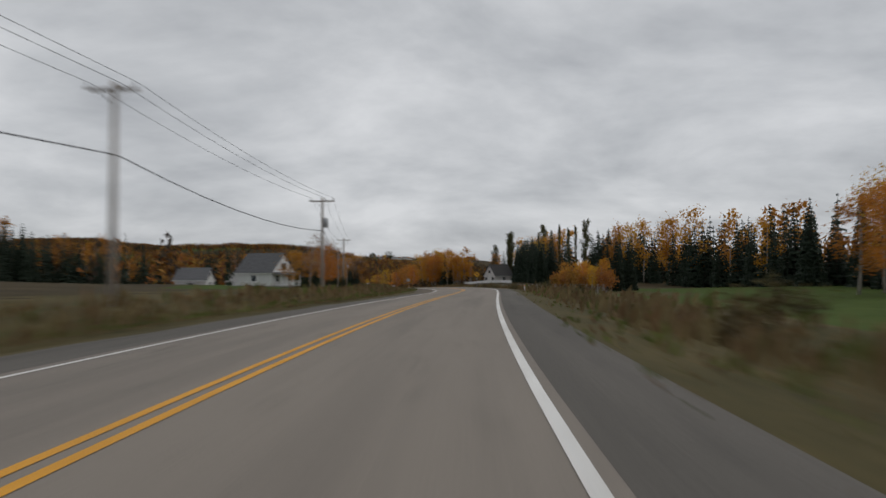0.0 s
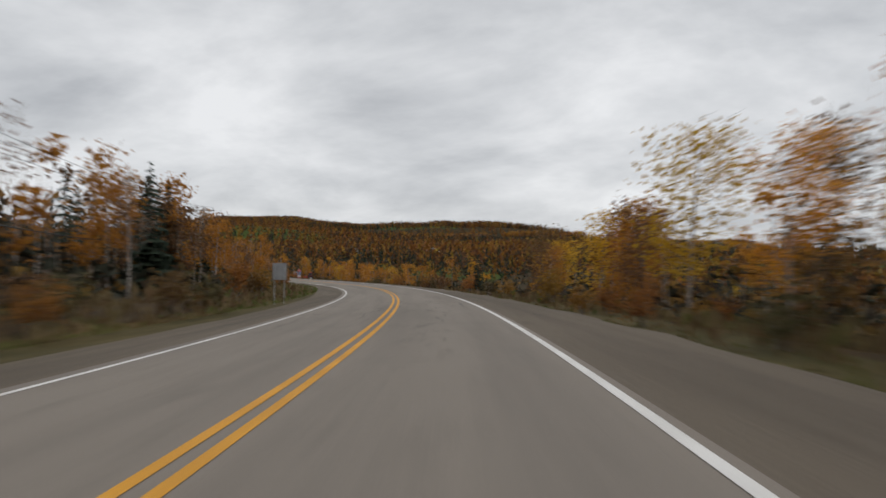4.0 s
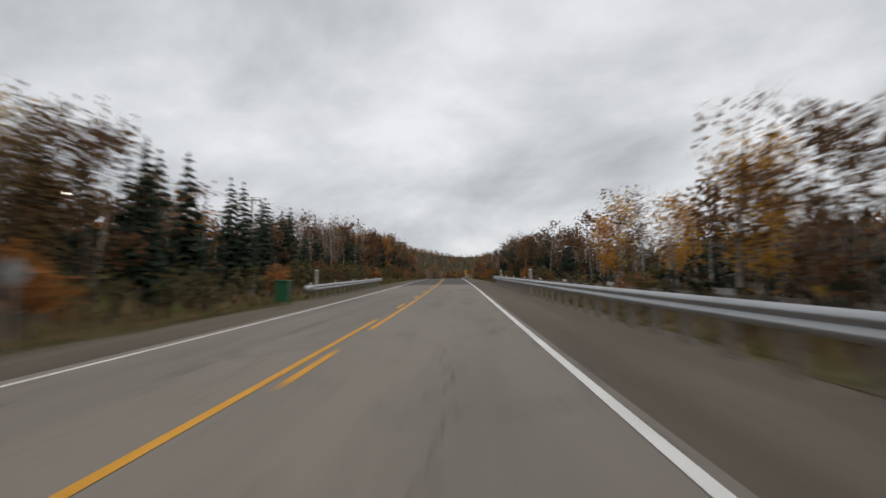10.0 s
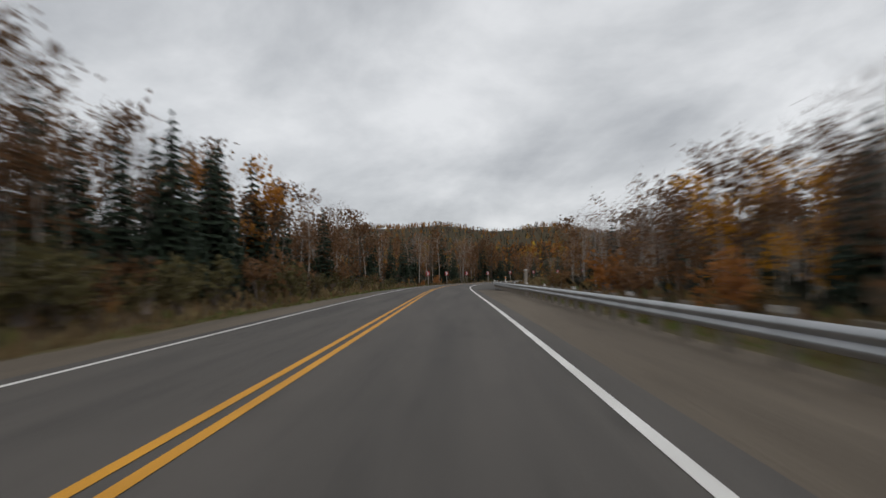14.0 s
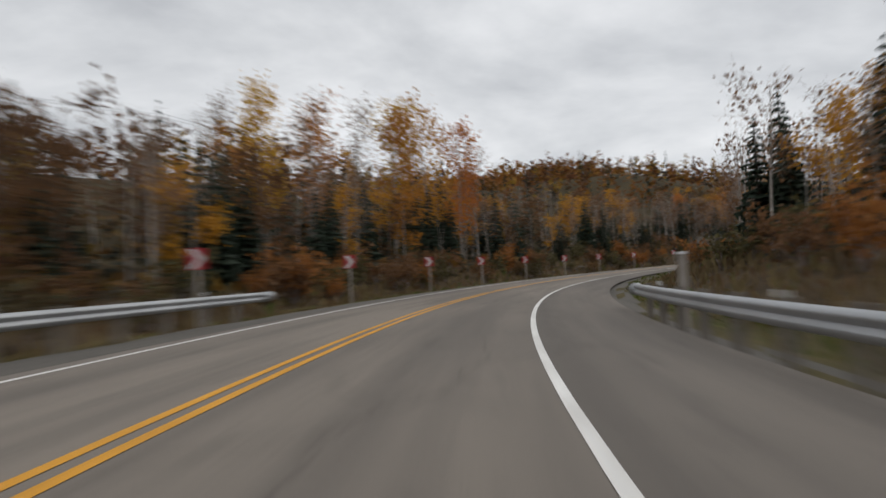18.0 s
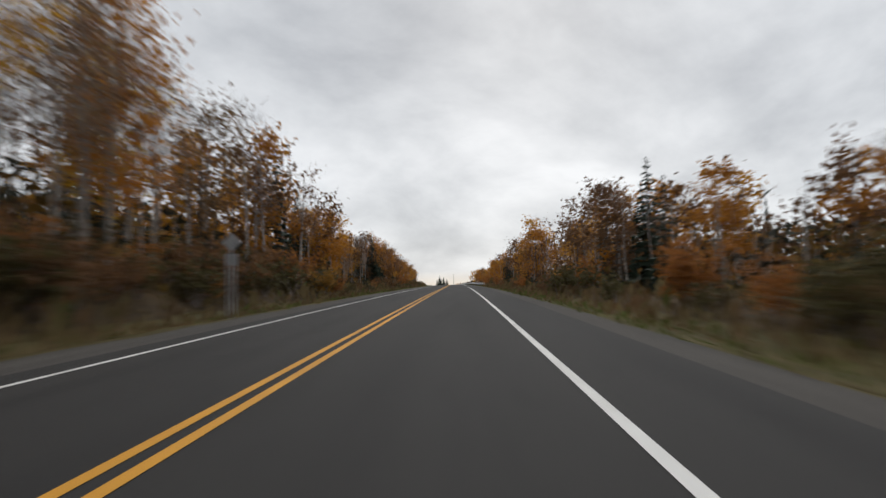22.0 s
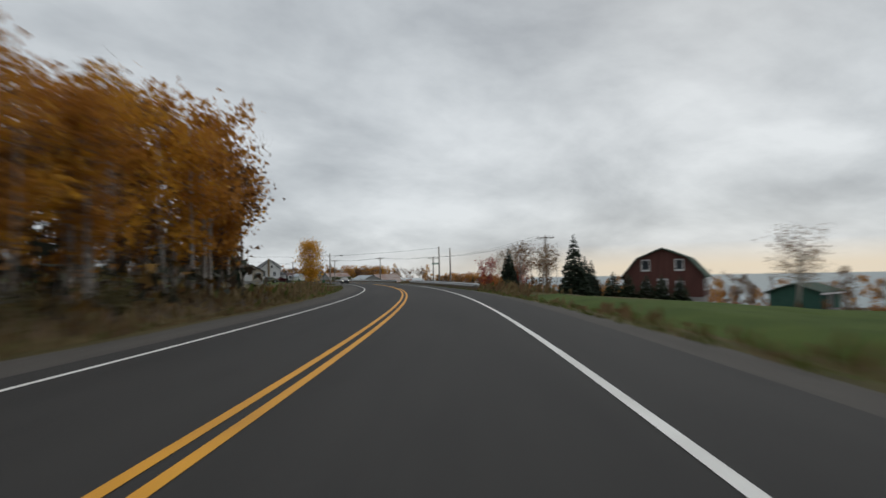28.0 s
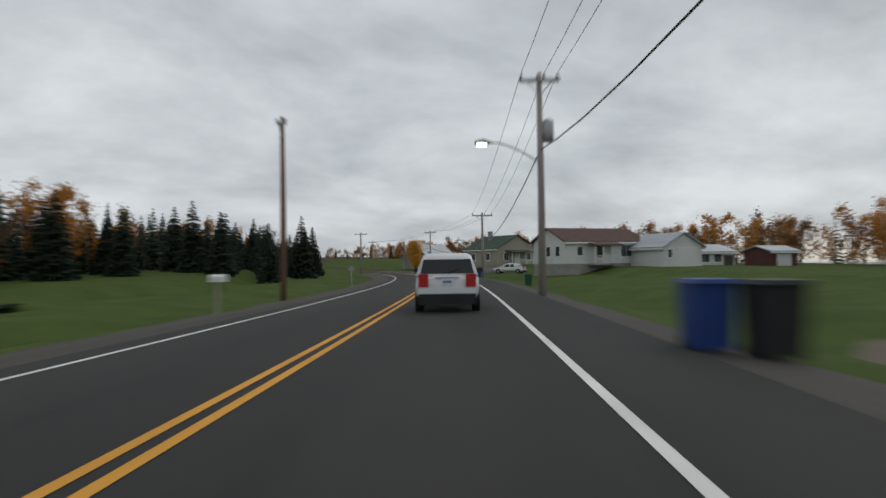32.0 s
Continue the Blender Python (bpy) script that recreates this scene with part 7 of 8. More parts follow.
def bank_shrubs():
    """Shrubs on the ledges and at the foot of the rock."""
    r = random.Random(31)
    for k in range(22):
        s = r.uniform(20.0, 20.95)
        copy_at(r.choice(KINDS[r.choice(("brown", "rustbush", "orangebush"))]), spot(s, -10.0 + r.uniform(-0.3, 0.8), -0.1), r.uniform(0, 360), r.uniform(0.5, 1.0))
    for k in range(26):
        s = r.uniform(19.2, 20.0)
        copy_at(r.choice(KINDS[r.choice(("brown", "rustbush", "fir"))]), spot(s, -12.5 - r.uniform(0, 5), -0.1), r.uniform(0, 360), r.uniform(0.4, 0.9))


bank_shrubs()

# ---- vehicles ----
TYRE = material("black_tyre", (0.022, 0.022, 0.023), (0.014, 0.014, 0.015), 6, 0.9)
RIM = glossy("alloy_rim", (0.45, 0.46, 0.47), 0.3, metal=0.8)
CAR_GLASS = glossy("tinted_car_glass", (0.015, 0.018, 0.02), 0.06, spec=0.45)
BLACK_TRIM = material("black_trim", (0.025, 0.025, 0.027), (0.018, 0.018, 0.019), 4, 0.6)
TAIL_RED = glossy("tail_lamp_red", (0.45, 0.02, 0.02), 0.15)
HEAD_CLEAR = glossy("headlamp_lens", (0.6, 0.62, 0.64), 0.1)


def loft(sections):
    """A skin over cross-sections that run along y; each has the same number of (x, z) pairs."""
    so = Soup()
    m = len(sections[0][1])
    vs = [(x, y, z) for y, ring in sections for x, z in ring]
    fs = [(i * m + j, i * m + (j + 1) % m, (i + 1) * m + (j + 1) % m, (i + 1) * m + j) for i in range(len(sections) - 1) for j in range(m)]
    fs += [tuple(range(m))[::-1], tuple((len(sections) - 1) * m + j for j in range(m))]
    so.add(vs, fs)
    return so


def ring(half, low, belt, top, inset, soft=0.12):
    """A closed cross-section: flat floor, bulged side, shoulder and roof."""
    r = [(half * 0.86, low), (half * 0.98, low + soft), (half, (low + belt) / 2), (half * 0.97, belt - 0.05), (half * 0.93, belt),
         (half * 0.93 - inset * 0.6, belt + (top - belt) * 0.6), (half * 0.93 - inset, top - 0.06), (half * 0.80 - inset, top)]
    return r + [(-x, z) for x, z in r[::-1]]


def car(name, label, s, lat, paint, kind="suv", turn=0.0, lights="", base=0.0, at=None):
    """A car whose back is at -y: body, glass, lamps, wheels."""
    suv = kind == "suv"
    L, W, H, low, belt = (4.15, 1.76, 1.60, 0.34, 0.98) if suv else (4.45, 1.74, 1.42, 0.26, 0.88) if kind == "sedan" else (5.2, 1.9, 1.75, 0.42, 1.05)
    p = spot(s, lat, base) if at is None else at
    if at is None and abs(lat) < 5:
        p = road(s, lat, 0.01)
    ob = thing(name, label, "car", "cars", at=p, rz=bearing(s) + turn)
    h, y0 = W / 2, -L / 2
    body = [(y0 - 0.0, ring(h * 0.86, low + 0.14, belt - 0.12, belt - 0.06, 0.0)), (y0 + 0.10, ring(h * 0.96, low + 0.04, belt - 0.03, belt + 0.02, 0.0)), (y0 + 0.5, ring(h, low, belt, belt + 0.05, 0)),
            (0, ring(h, low, belt, belt + 0.05, 0)), (L * 0.2, ring(h, low, belt, belt + 0.04, 0)), (L * 0.36, ring(h * 0.98, low, belt - 0.06, belt - 0.01, 0.02)), (L / 2 - 0.14, ring(h * 0.92, low + 0.03, belt - 0.2, belt - 0.14, 0.03)), (L / 2, ring(h * 0.78, low + 0.14, belt - 0.34, belt - 0.28, 0.04))]
    part("body", loft(body), paint, ob, smooth=True)
    # cabin
    if suv or kind == "van":
        cab = [(y0 + 0.08, belt - 0.02, belt + 0.02, 0.0), (y0 + 0.22, belt, H - 0.14, 0.15), (y0 + 0.48, belt, H - 0.01, 0.19), (0.1, belt, H, 0.19), (0.55, belt, H - 0.08, 0.20), (L * 0.29, belt, belt + 0.06, 0.10)]
    else:
        cab = [(y0 + 0.55, belt - 0.02, belt + 0.03, 0.06), (y0 + 1.15, belt, H - 0.08, 0.2), (-0.3, belt, H, 0.21), (0.3, belt, H - 0.04, 0.21), (L * 0.27, belt, belt + 0.05, 0.1)]
    secs = []
    for y, b, t, ins in cab:
        k = h * 0.95
        r = [(k, b), (k - ins * 0.5, b + (t - b) * 0.5), (k - ins, t - 0.05), (k - ins - 0.12, t)]
        secs.append((y, r + [(-x, z) for x, z in r[::-1]]))
    part("cabin", loft(secs), paint, ob, smooth=True)
    # glass panels set just proud
    def pane(nm, pts, parent=ob, mat=CAR_GLASS):
        so = Soup(); q = np.array(pts, float); n = np.cross(q[1] - q[0], q[2] - q[0]); n /= np.linalg.norm(n)
        so.add(np.concatenate([q + n * 0.006, q - n * 0.02]), [tuple(range(len(q))), tuple(range(2 * len(q) - 1, len(q) - 1, -1))] + [(i, len(q) + i, len(q) + (i + 1) % len(q), (i + 1) % len(q)) for i in range(len(q))])
        return part(nm, so, mat, parent)
    ya, za, yb, zb = (cab[0][0] + 0.02, belt + 0.06, cab[1][0] - 0.01, cab[1][2] - 0.04)
    k = h * 0.95
    pane("rear_window", [(-k * 0.86, ya - 0.015, za), (k * 0.86, ya - 0.015, za), (k * 0.76, yb - 0.02, zb), (-k * 0.76, yb - 0.02, zb)])
    yc, zc, yd, zd = cab[-1][0], belt + 0.07, cab[-2][0], cab[-2][2] - 0.05
    pane("windscreen", [(k * 0.84, yc - 0.02, zc), (-k * 0.84, yc - 0.02, zc), (-k * 0.76, yd + 0.05, zd), (k * 0.76, yd + 0.05, zd)])
    for sg in (-1, 1):
        a, b = cab[1][0] + 0.2, cab[-2][0] - 0.02
        mid = (a + b) / 2
        for u, v in ((a, mid - 0.04), (mid + 0.04, b + 0.25)):
            x0, x1 = k * 1.0 + 0.004, k - 0.16
            q = [(sg * x0, u, belt + 0.05), (sg * x0, v, belt + 0.05), (sg * x1, min(v, b), H - 0.14), (sg * x1, u + 0.06, H - 0.14)]
            pane("side_window", q if sg > 0 else q[::-1])
        so = Soup(); so.box((sg * (h * 0.72), y0 + 0.035, belt - 0.12), (0.26, 0.16, 0.34)); t = part("tail_lamp", so, TAIL_RED, ob, "red tail lamp")
        if "b" in lights:
            so = Soup(); so.box((sg * h * 0.72, y0 - 0.05, belt - 0.06), (0.2, 0.02, 0.14)); part("bulb", so, BRAKE_ON, t)
        so = Soup(); so.box((sg * h * 0.68, L / 2 - 0.1, belt - 0.3), (0.28, 0.16, 0.13)); t = part("headlamp", so, HEAD_CLEAR, ob, "clear headlamp")
        if "h" in lights:
            so = Soup(); so.tube([(sg * h * 0.68, L / 2 - 0.03, belt - 0.3), (sg * h * 0.68, L / 2 + 0.0, belt - 0.3)], [0.085, 0.085], 10); part("bulb", so, HEAD_ON, t)
        so = Soup(); so.box((sg * (h + 0.09), cab[-1][0] - 0.22, belt + 0.12), (0.2, 0.1, 0.14), 0, 0.85); part("mirror", so, BLACK_TRIM if suv else paint, ob)
        for y in (y0 + 0.78, L / 2 - 0.82):
            r = 0.335 if suv else 0.31
            so = Soup(); so.tube([(sg * (h - 0.21), y, r), (sg * (h - 0.17), y, r), (sg * (h - 0.03), y, r), (sg * (h + 0.005), y, r)], [r * 0.92, r, r, r * 0.9], 18)
            w = part("wheel", so, TYRE, ob, "black tyre")
            so = Soup(); so.tube([(sg * (h - 0.02), y, r), (sg * (h + 0.012), y, r)], [r * 0.62, r * 0.58], 12); part("rim", so, RIM, w)
            so = Soup(); so.tube([(sg * (h - 0.16), y, r + 0.01), (sg * (h + 0.002), y, r + 0.01)], [r * 1.16, r * 1.14], 18); part("wheel_arch", so, BLACK_TRIM, ob)
    so = Soup(); so.box((0, y0 + 0.05, low + 0.03), (W * 0.86, 0.30, 0.30)); part("rear_bumper", so, BLACK_TRIM, ob)
    so = Soup(); so.box((0, y0 + 0.04, low + 0.24), (W * 0.9, 0.30, 0.14), 0, 0.97); part("bumper_cover", so, paint, ob)
    so = Soup(); so.tube([(0.42, y0 - 0.02, low - 0.06), (0.42, y0 + 0.3, low - 0.06)], [0.035, 0.035], 8); part("exhaust", so, RIM, ob)
    so = Soup(); so.tube([(0, cab[0][0] - 0.02, belt + 0.08), (0.34, cab[0][0] + 0.0, belt + 0.2)], [0.012, 0.008], 4); part("wiper", so, BLACK_TRIM, ob)
    so = Soup(); so.box((0, L / 2 - 0.07, low + 0.1), (W * 0.78, 0.2, 0.2)); part("front_bumper", so, BLACK_TRIM, ob)
    so = Soup(); so.box((0, y0 - 0.012, belt - 0.16), (0.34, 0.02, 0.17)); pl = part("plate", so, SIGN_WHITE, ob, "white number plate")
    so = Soup(); so.box((0, y0 - 0.026, belt - 0.16), (0.24, 0.008, 0.07)); part("lettering_bar", so, SIGN_BLUE, pl)
    so = Soup(); so.box((0, y0 - 0.006, belt - 0.045), (0.62, 0.03, 0.035)); part("tailgate_trim", so, RIM, ob)
    if suv:
        for sg in (-1, 1):
            so = Soup(); so.tube([(sg * h * 0.6, y0 + 0.5, H + 0.03), (sg * h * 0.6, 0.35, H + 0.03)], [0.018, 0.018], 5); part("roof_rail", so, BLACK_TRIM, ob)
    return ob


PAINT_WHITE = glossy("white_car_paint", (0.66, 0.67, 0.68), 0.25, coat=0.6)
PAINT_RED = glossy("dark_red_car_paint", (0.17, 0.012, 0.02), 0.25, coat=0.6)
PAINT_SILVER = glossy("silver_car_paint", (0.42, 0.44, 0.46), 0.25, metal=0.4, coat=0.5)
PAINT_DARK = glossy("dark_grey_car_paint", (0.045, 0.05, 0.055), 0.2, coat=0.6)
PAINT_GREEN = glossy("olive_car_paint", (0.11, 0.12, 0.075), 0.25, coat=0.5)

car("suv", "small white four-wheel drive with black bumpers on the road", 32.27, 1.72, PAINT_WHITE, "suv")
car("suv", "dark red four-wheel drive on the road", 32.68, 1.75, PAINT_RED, "suv")
car("sedan", "silver saloon car on the road further along", 33.35, 1.75, PAINT_SILVER, "sedan")
car("sedan", "dark grey oncoming saloon with its lamps lit", 30.13, -1.9, PAINT_DARK, "sedan", turn=180, lights="h")
car("suv", "dark red oncoming car with its lamps lit", 8.97, -1.85, PAINT_RED, "suv", turn=180, lights="h")
car("sedan", "pale olive car parked beside a bungalow", 30.12, -19.5, PAINT_GREEN, "sedan", turn=100, base=0.35)
car("suv", "dark four-wheel drive parked in a gravel yard", 32.06, 15.8, PAINT_DARK, "suv", turn=75, base=0.12)
car("sedan", "silver saloon parked on a lawn beside the pond", 31.62, -12.5, PAINT_SILVER, "sedan", turn=80, base=0.1)
car("sedan", "white car parked in front of the pale houses", 33.25, 12.5, PAINT_WHITE, "sedan", turn=60, base=0.15)


def tractor(s, lat):
    ob = thing("tractor", "red farm tractor standing on a lane", "tractor", at=spot(s, lat, 0.1), rz=bearing(s) + 70)
    red = glossy("tractor_red", (0.42, 0.02, 0.02), 0.35)
    so = Soup(); so.box((0, 0.9, 1.0), (0.7, 1.9, 0.6), 0, 0.9); part("bonnet", so, red, ob)
    so = Soup(); so.box((0, -0.4, 0.85), (0.9, 1.2, 0.6)); part("chassis", so, BLACK_TRIM, ob)
    so = Soup(); so.box((0, -0.7, 1.85), (1.1, 1.2, 1.1), 0, 0.85); cab = part("cab", so, CAR_GLASS, ob)
    so = Soup(); so.box((0, -0.7, 2.45), (1.15, 1.3, 0.12)); part("cab_roof", so, red, cab)
    for x in (-1, 1):
        so = Soup(); so.tube([(x * 0.55, -0.9, 0.75), (x * 0.95, -0.9, 0.75)], [0.75, 0.75], 16); w = part("rear_wheel", so, TYRE, ob)
        so = Soup(); so.tube([(x * 0.9, -0.9, 0.75), (x * 0.97, -0.9, 0.75)], [0.4, 0.36], 12); part("rim", so, SIGN_WHITE, w)
        so = Soup(); so.tube([(x * 0.5, 1.4, 0.45), (x * 0.78, 1.4, 0.45)], [0.45, 0.45], 14); w = part("front_wheel", so, TYRE, ob)
        so = Soup(); so.tube([(x * 0.74, 1.4, 0.45), (x * 0.8, 1.4, 0.45)], [0.22, 0.2], 10); part("rim", so, SIGN_WHITE, w)
        so = Soup(); so.box((x * 0.75, -0.9, 1.55), (0.5, 1.2, 0.08)); part("mudguard", so, red, ob)
    so = Soup(); so.tube([(0.25, 1.2, 1.3), (0.25, 1.2, 2.2)], [0.04, 0.035], 6); part("exhaust", so, BLACK_TRIM, ob)


tractor(6.86, 20.5)

# ---- single trees that stand out ----


def tree_at(kind, s, lat, height, native, rz=0.0, wide=1.0, base=0.0, pick=0):
    k = height / native
    group = KINDS[kind]
    return copy_at(group[pick % len(group)], spot(s, lat, base), rz, k * wide, k)


fat = broadleaf(200, 8.6, 0.10, 1.75, 5200, 0.16, twigs=70, trunk_r=0.16)
pattern("specimen", fat, DARK_BARK, LEAF_YELLOW, "full golden maple standing alone by the road", "maple_tree", "specimen trees", tall=8.6)
red_t = broadleaf(201, 4.6, 0.12, 1.5, 1500, 0.12, twigs=34)
LEAF_RED = material("crimson_leaves", (0.36, 0.03, 0.03), (0.2, 0.02, 0.025), 1.2, 0.8, vary=0.02, leafy=0.25, fine=5)
pattern("crimson", red_t, DARK_BARK, LEAF_RED, "small maple with deep crimson leaves", "maple_tree", "specimen trees", tall=4.6)
dense = shrub(202, 1.7, 1.1, 700, 0.1)
pattern("redbush", dense, TWIG, material("dark_red_bush", (0.10, 0.02, 0.025), (0.06, 0.012, 0.016), 2, 0.8, leafy=0.2), "rounded dark red garden bush", "garden_shrub", "garden shrubs")
dense = shrub(203, 2.0, 1.3, 420, 0.14)
pattern("greenbush", dense, TWIG, material("olive_bush", (0.09, 0.11, 0.03), (0.05, 0.065, 0.02), 2, 0.8, leafy=0.2, vary=0.03), "olive-green roadside willow bush", "willow_shrub", "green shrubs")
bluespruce = conifer(204, 4.0, 1.25, 16, 12, droop=0.15)
pattern("bluespruce", bluespruce, DARK_BARK, material("blue_needles", (0.05, 0.075, 0.07), (0.03, 0.045, 0.045), 2, 0.8), "small blue spruce in a garden", "spruce_tree", "specimen trees", tall=4.0)

tree_at("specimen", 29.95, -10.6, 9.0, 8.6, 20)
tree_at("bare", 30.07, -8.3, 9.3, 10.5, 40, 1.2)
for s, lat, h in ((30.82, -45.5, 17), (30.86, -43, 16), (30.9, -40.5, 16.5), (30.95, -46, 13), (31.0, -44, 13), (30.75, -48, 16), (29.75, -29, 14), (29.8, -31, 13), (29.7, -33, 12)):
    tree_at("poplar", s, lat, h, 13, s * 70, 0.8)
for k, (s, lat, h) in enumerate(((29.56, -25, 11.5), (29.6, -27, 11), (29.62, -24.5, 12.5), (29.66, -26, 13), (29.69, -28, 12.5), (29.73, -26.5, 12), (29.77, -28, 10.5), (29.8, -26.5, 10))):
    tree_at("poplar", s, lat, h, 13, k * 70, 1.0, pick=k)
    tree_at("poplar", s + 0.02, lat - 2.2, h * 0.92, 13, k * 40, 0.95, pick=k + 1)
tree_at("spruce", 29.72, -25, 7, 10, 5); tree_at("spruce", 29.78, -25, 5, 10, 50)
for s, lat, h in ((28.16, 18.5, 10.0), (28.2, 20.5, 8.6), (28.12, 20.5, 9.0), (28.22, 18.0, 7.5), (28.09, 22.5, 7.0), (28.02, 20.5, 7.6), (27.97, 21, 4.0)):
    tree_at("spruce", s, lat, h, 10, s * 900, 1.25)
for s, lat, h in ((28.87, 17.6, 6.2), (28.92, 20.0, 4.2), (28.95, 21.5, 4.0), (29.07, 14.2, 5.2), (29.13, 15.5, 5.0)):
    tree_at("spruce", s, lat, h, 10, s * 300, 1.7)
for s, lat, h in ((29.16, 17.4, 6.6), (29.11, 19.5, 6.2), (29.2, 16.2, 5.6)):
    tree_at("thin", s, lat, h, 10.5, s * 300, 1.6)
for s, lat in ((28.83, 20.5), (28.83, 22), (28.82, 23.5), (28.82, 25), (28.81, 26.5)):
    tree_at("cedar", s, lat, 2.4, 4.2, s * 500, 1.2)
tree_at("thin", 28.6, 27.5, 5.6, 10.5, 9, 2.0); tree_at("thin", 28.64, 29.5, 5.0, 10.5, 70, 2.0, pick=1); tree_at("crimson", 29.25, 14.5, 4.0, 4.6, 3); tree_at("crimson", 29.52, 24.5, 4.8, 4.6, 70)
tree_at("specimen", 29.55, 25.5, 4.4, 8.6, 9); tree_at("thin", 29.4, 19.5, 6.5, 10.5, 9, 1.4)
for k in range(12):
    tree_at("greenbush", 31.02 + k * 0.035, 11.5 + 2.4 * math.sin(k * 2.1) + k * 0.5, 1.9 + 0.4 * math.sin(k), 2.0, k * 50, pick=k, base=-0.4)
tree_at("redbush", 30.99, -9.6, 1.9, 1.7, 10, base=0.1); tree_at("redbush", 31.0, -8.7, 1.4, 1.7, 80, base=0.1); tree_at("rustbush", 30.98, -11.0, 1.3, 2.2, 60, base=0.0); tree_at("greenbush", 30.97, -14.2, 0.6, 2.0, 60)
tree_at("bluespruce", 31.05, -7.6, 3.4, 4.0, 10, 1.2, base=0.1)
tree_at("greenbush", 31.17, -9.0, 2.2, 2.0, 30, 1.3, base=0.7); tree_at("rustbush", 31.45, -8.2, 1.3, 2.2, 10, base=0.2)
tree_at("brown", 32.05, -8.0, 1.3, 2.0, 10); tree_at("greenbush", 31.95, -9.5, 0.8, 2.0, 0)
tree_at("specimen", 34.2, 12.0, 7.0, 8.6, 33); tree_at("thin", 34.25, 10.0, 7.0, 10.5, 33, 1.3)


def cedar_hedge():
    """A tall clipped hedge across the garden's end."""
    g = np.random.RandomState(77)
    ob = thing("cedar_hedge", "tall clipped dark green cedar hedge beside a lawn", "hedge")
    n = 14000
    f = g.random_sample(n)
    lat, up, deep = np.interp(f, [0, 0.35, 1], [-19.0, -24, -46]), g.random_sample(n), g.uniform(-0.75, 0.75, n)
    top = 3.5 + 0.18 * np.sin(lat * 0.9) + 0.12 * np.sin(lat * 2.3)
    sst = np.interp(f, [0, 0.35, 1], [2.8, 2.56, 2.52]) + deep / 72 * (1.1 - 0.35 * up)
    pts, mid = road(sst, lat), road(sst, 0 * lat)
    p = np.column_stack([pts[:, :2], mid[:, 2] + rise(sst, lat) + top * up])
    d = g.normal(size=(n, 3)) * 0.06 + np.array([0, 0, 0.2])
    w = np.cross(d, g.normal(size=(n, 3))); w *= (0.10 / np.linalg.norm(w, axis=1))[:, None]
    so = Soup(); so.add(np.stack([p - w, p + w, p + d * g.uniform(0.6, 1.5, n)[:, None]], 1).reshape(-1, 3), [(i, i + 1, i + 2) for i in range(0, 3 * n, 3)])
    part("foliage", so, CEDAR, ob)
    so = Soup()
    for lat in np.arange(-19.2, -45, -1.1):
        q = spot(float(np.interp(-lat, [19, 24, 46], [2.8, 2.56, 2.52])), lat)
        so.tube([q - [0, 0, 0.2], q + [0.02, 0, 1.5], q + [0, 0, 3.1]], [0.07, 0.05, 0.02], 5)
    part("stems", so, DARK_BARK, ob)


cedar_hedge()
for s, lat, h in ((1.62, -22, 3.6), (1.78, -24, 2.2), (1.66, -19, 2.4), (2.0, -25.5, 4.2)):
    tree_at("cedar", s, lat, h, 4.2, s * 300, 1.15)
for s, lat, h in ((2.66, -27, 8.0), (2.72, -24, 7.2), (2.8, -21.5, 6.4), (2.84, -17.5, 6.8), (2.9, -16, 6.4), (2.62, -30, 7)):
    tree_at("spruce", s, lat, h, 10, s * 700, 1.2)
for k, (kind, s, lat, h) in enumerate((("thin", 2.0, -25, 11.5), ("thin", 1.95, -23, 10), ("orange", 2.06, -23, 8), ("orange", 2.14, -20.5, 7.5), ("orange", 2.2, -24, 7.5), ("yellow", 2.62, -26, 9.5), ("orange", 2.7, -23, 8.5))):
    tree_at(kind, s, lat, h, 10.5, k * 77, 1.2, pick=k)
for k, (kind, s, lat, h) in enumerate((("orange", 19.0, -15.5, 17), ("orange", 18.96, -18, 18), ("yellow", 18.93, -21, 17.5), ("orange", 18.88, -19, 16.5), ("thin", 19.03, -14.5, 15), ("thin", 18.84, -21.5, 17),
                                       ("orange", 18.76, -22, 15.5), ("thin", 18.7, -20, 15), ("yellow", 18.68, -24, 15), ("thin", 18.6, -23, 13.5))):
    tree_at(kind, s, lat, h, 10.5, k * 77, 0.75, pick=k)
for k, (s, lat, h) in enumerate(((1.25, -19, 6.0), (1.3, -21.5, 6.6), (1.36, -20, 5.4), (1.2, -23, 5.2))):
    tree_at("orange" if k != 1 else "thin", s, lat, h, 10.5, k * 77, 1.5, pick=k)
for k, (s, lat, h) in enumerate(((0.72, 34, 9), (0.76, 37, 10), (0.8, 40, 10.5), (0.84, 36, 9), (0.9, 41, 10))):
    tree_at("yellow" if k == 2 else "orange", s, lat, h, 10.5, k * 77, 1.3, pick=k)
for k, (s, lat, h) in enumerate(((1.33, 23.5, 7.5), (1.36, 26, 8.2), (1.41, 24, 7.2), (1.45, 27, 8))):
    tree_at("spruce", s, lat, h, 10, k * 77, 1.1, pick=k)
for s, lat, h in ((2.85, 44, 13), (2.8, 41, 12), (2.95, 46, 14)):
    tree_at("yellow", s, lat, h, 11, s * 100, 1.5)
for s, lat, h in ((2.75, 45, 15), (2.93, 45, 14), (2.65, 45, 16), (2.62, 47, 15), (2.5, 46, 15)):
    tree_at("poplar", s, lat, h, 13, s * 100, 0.38)
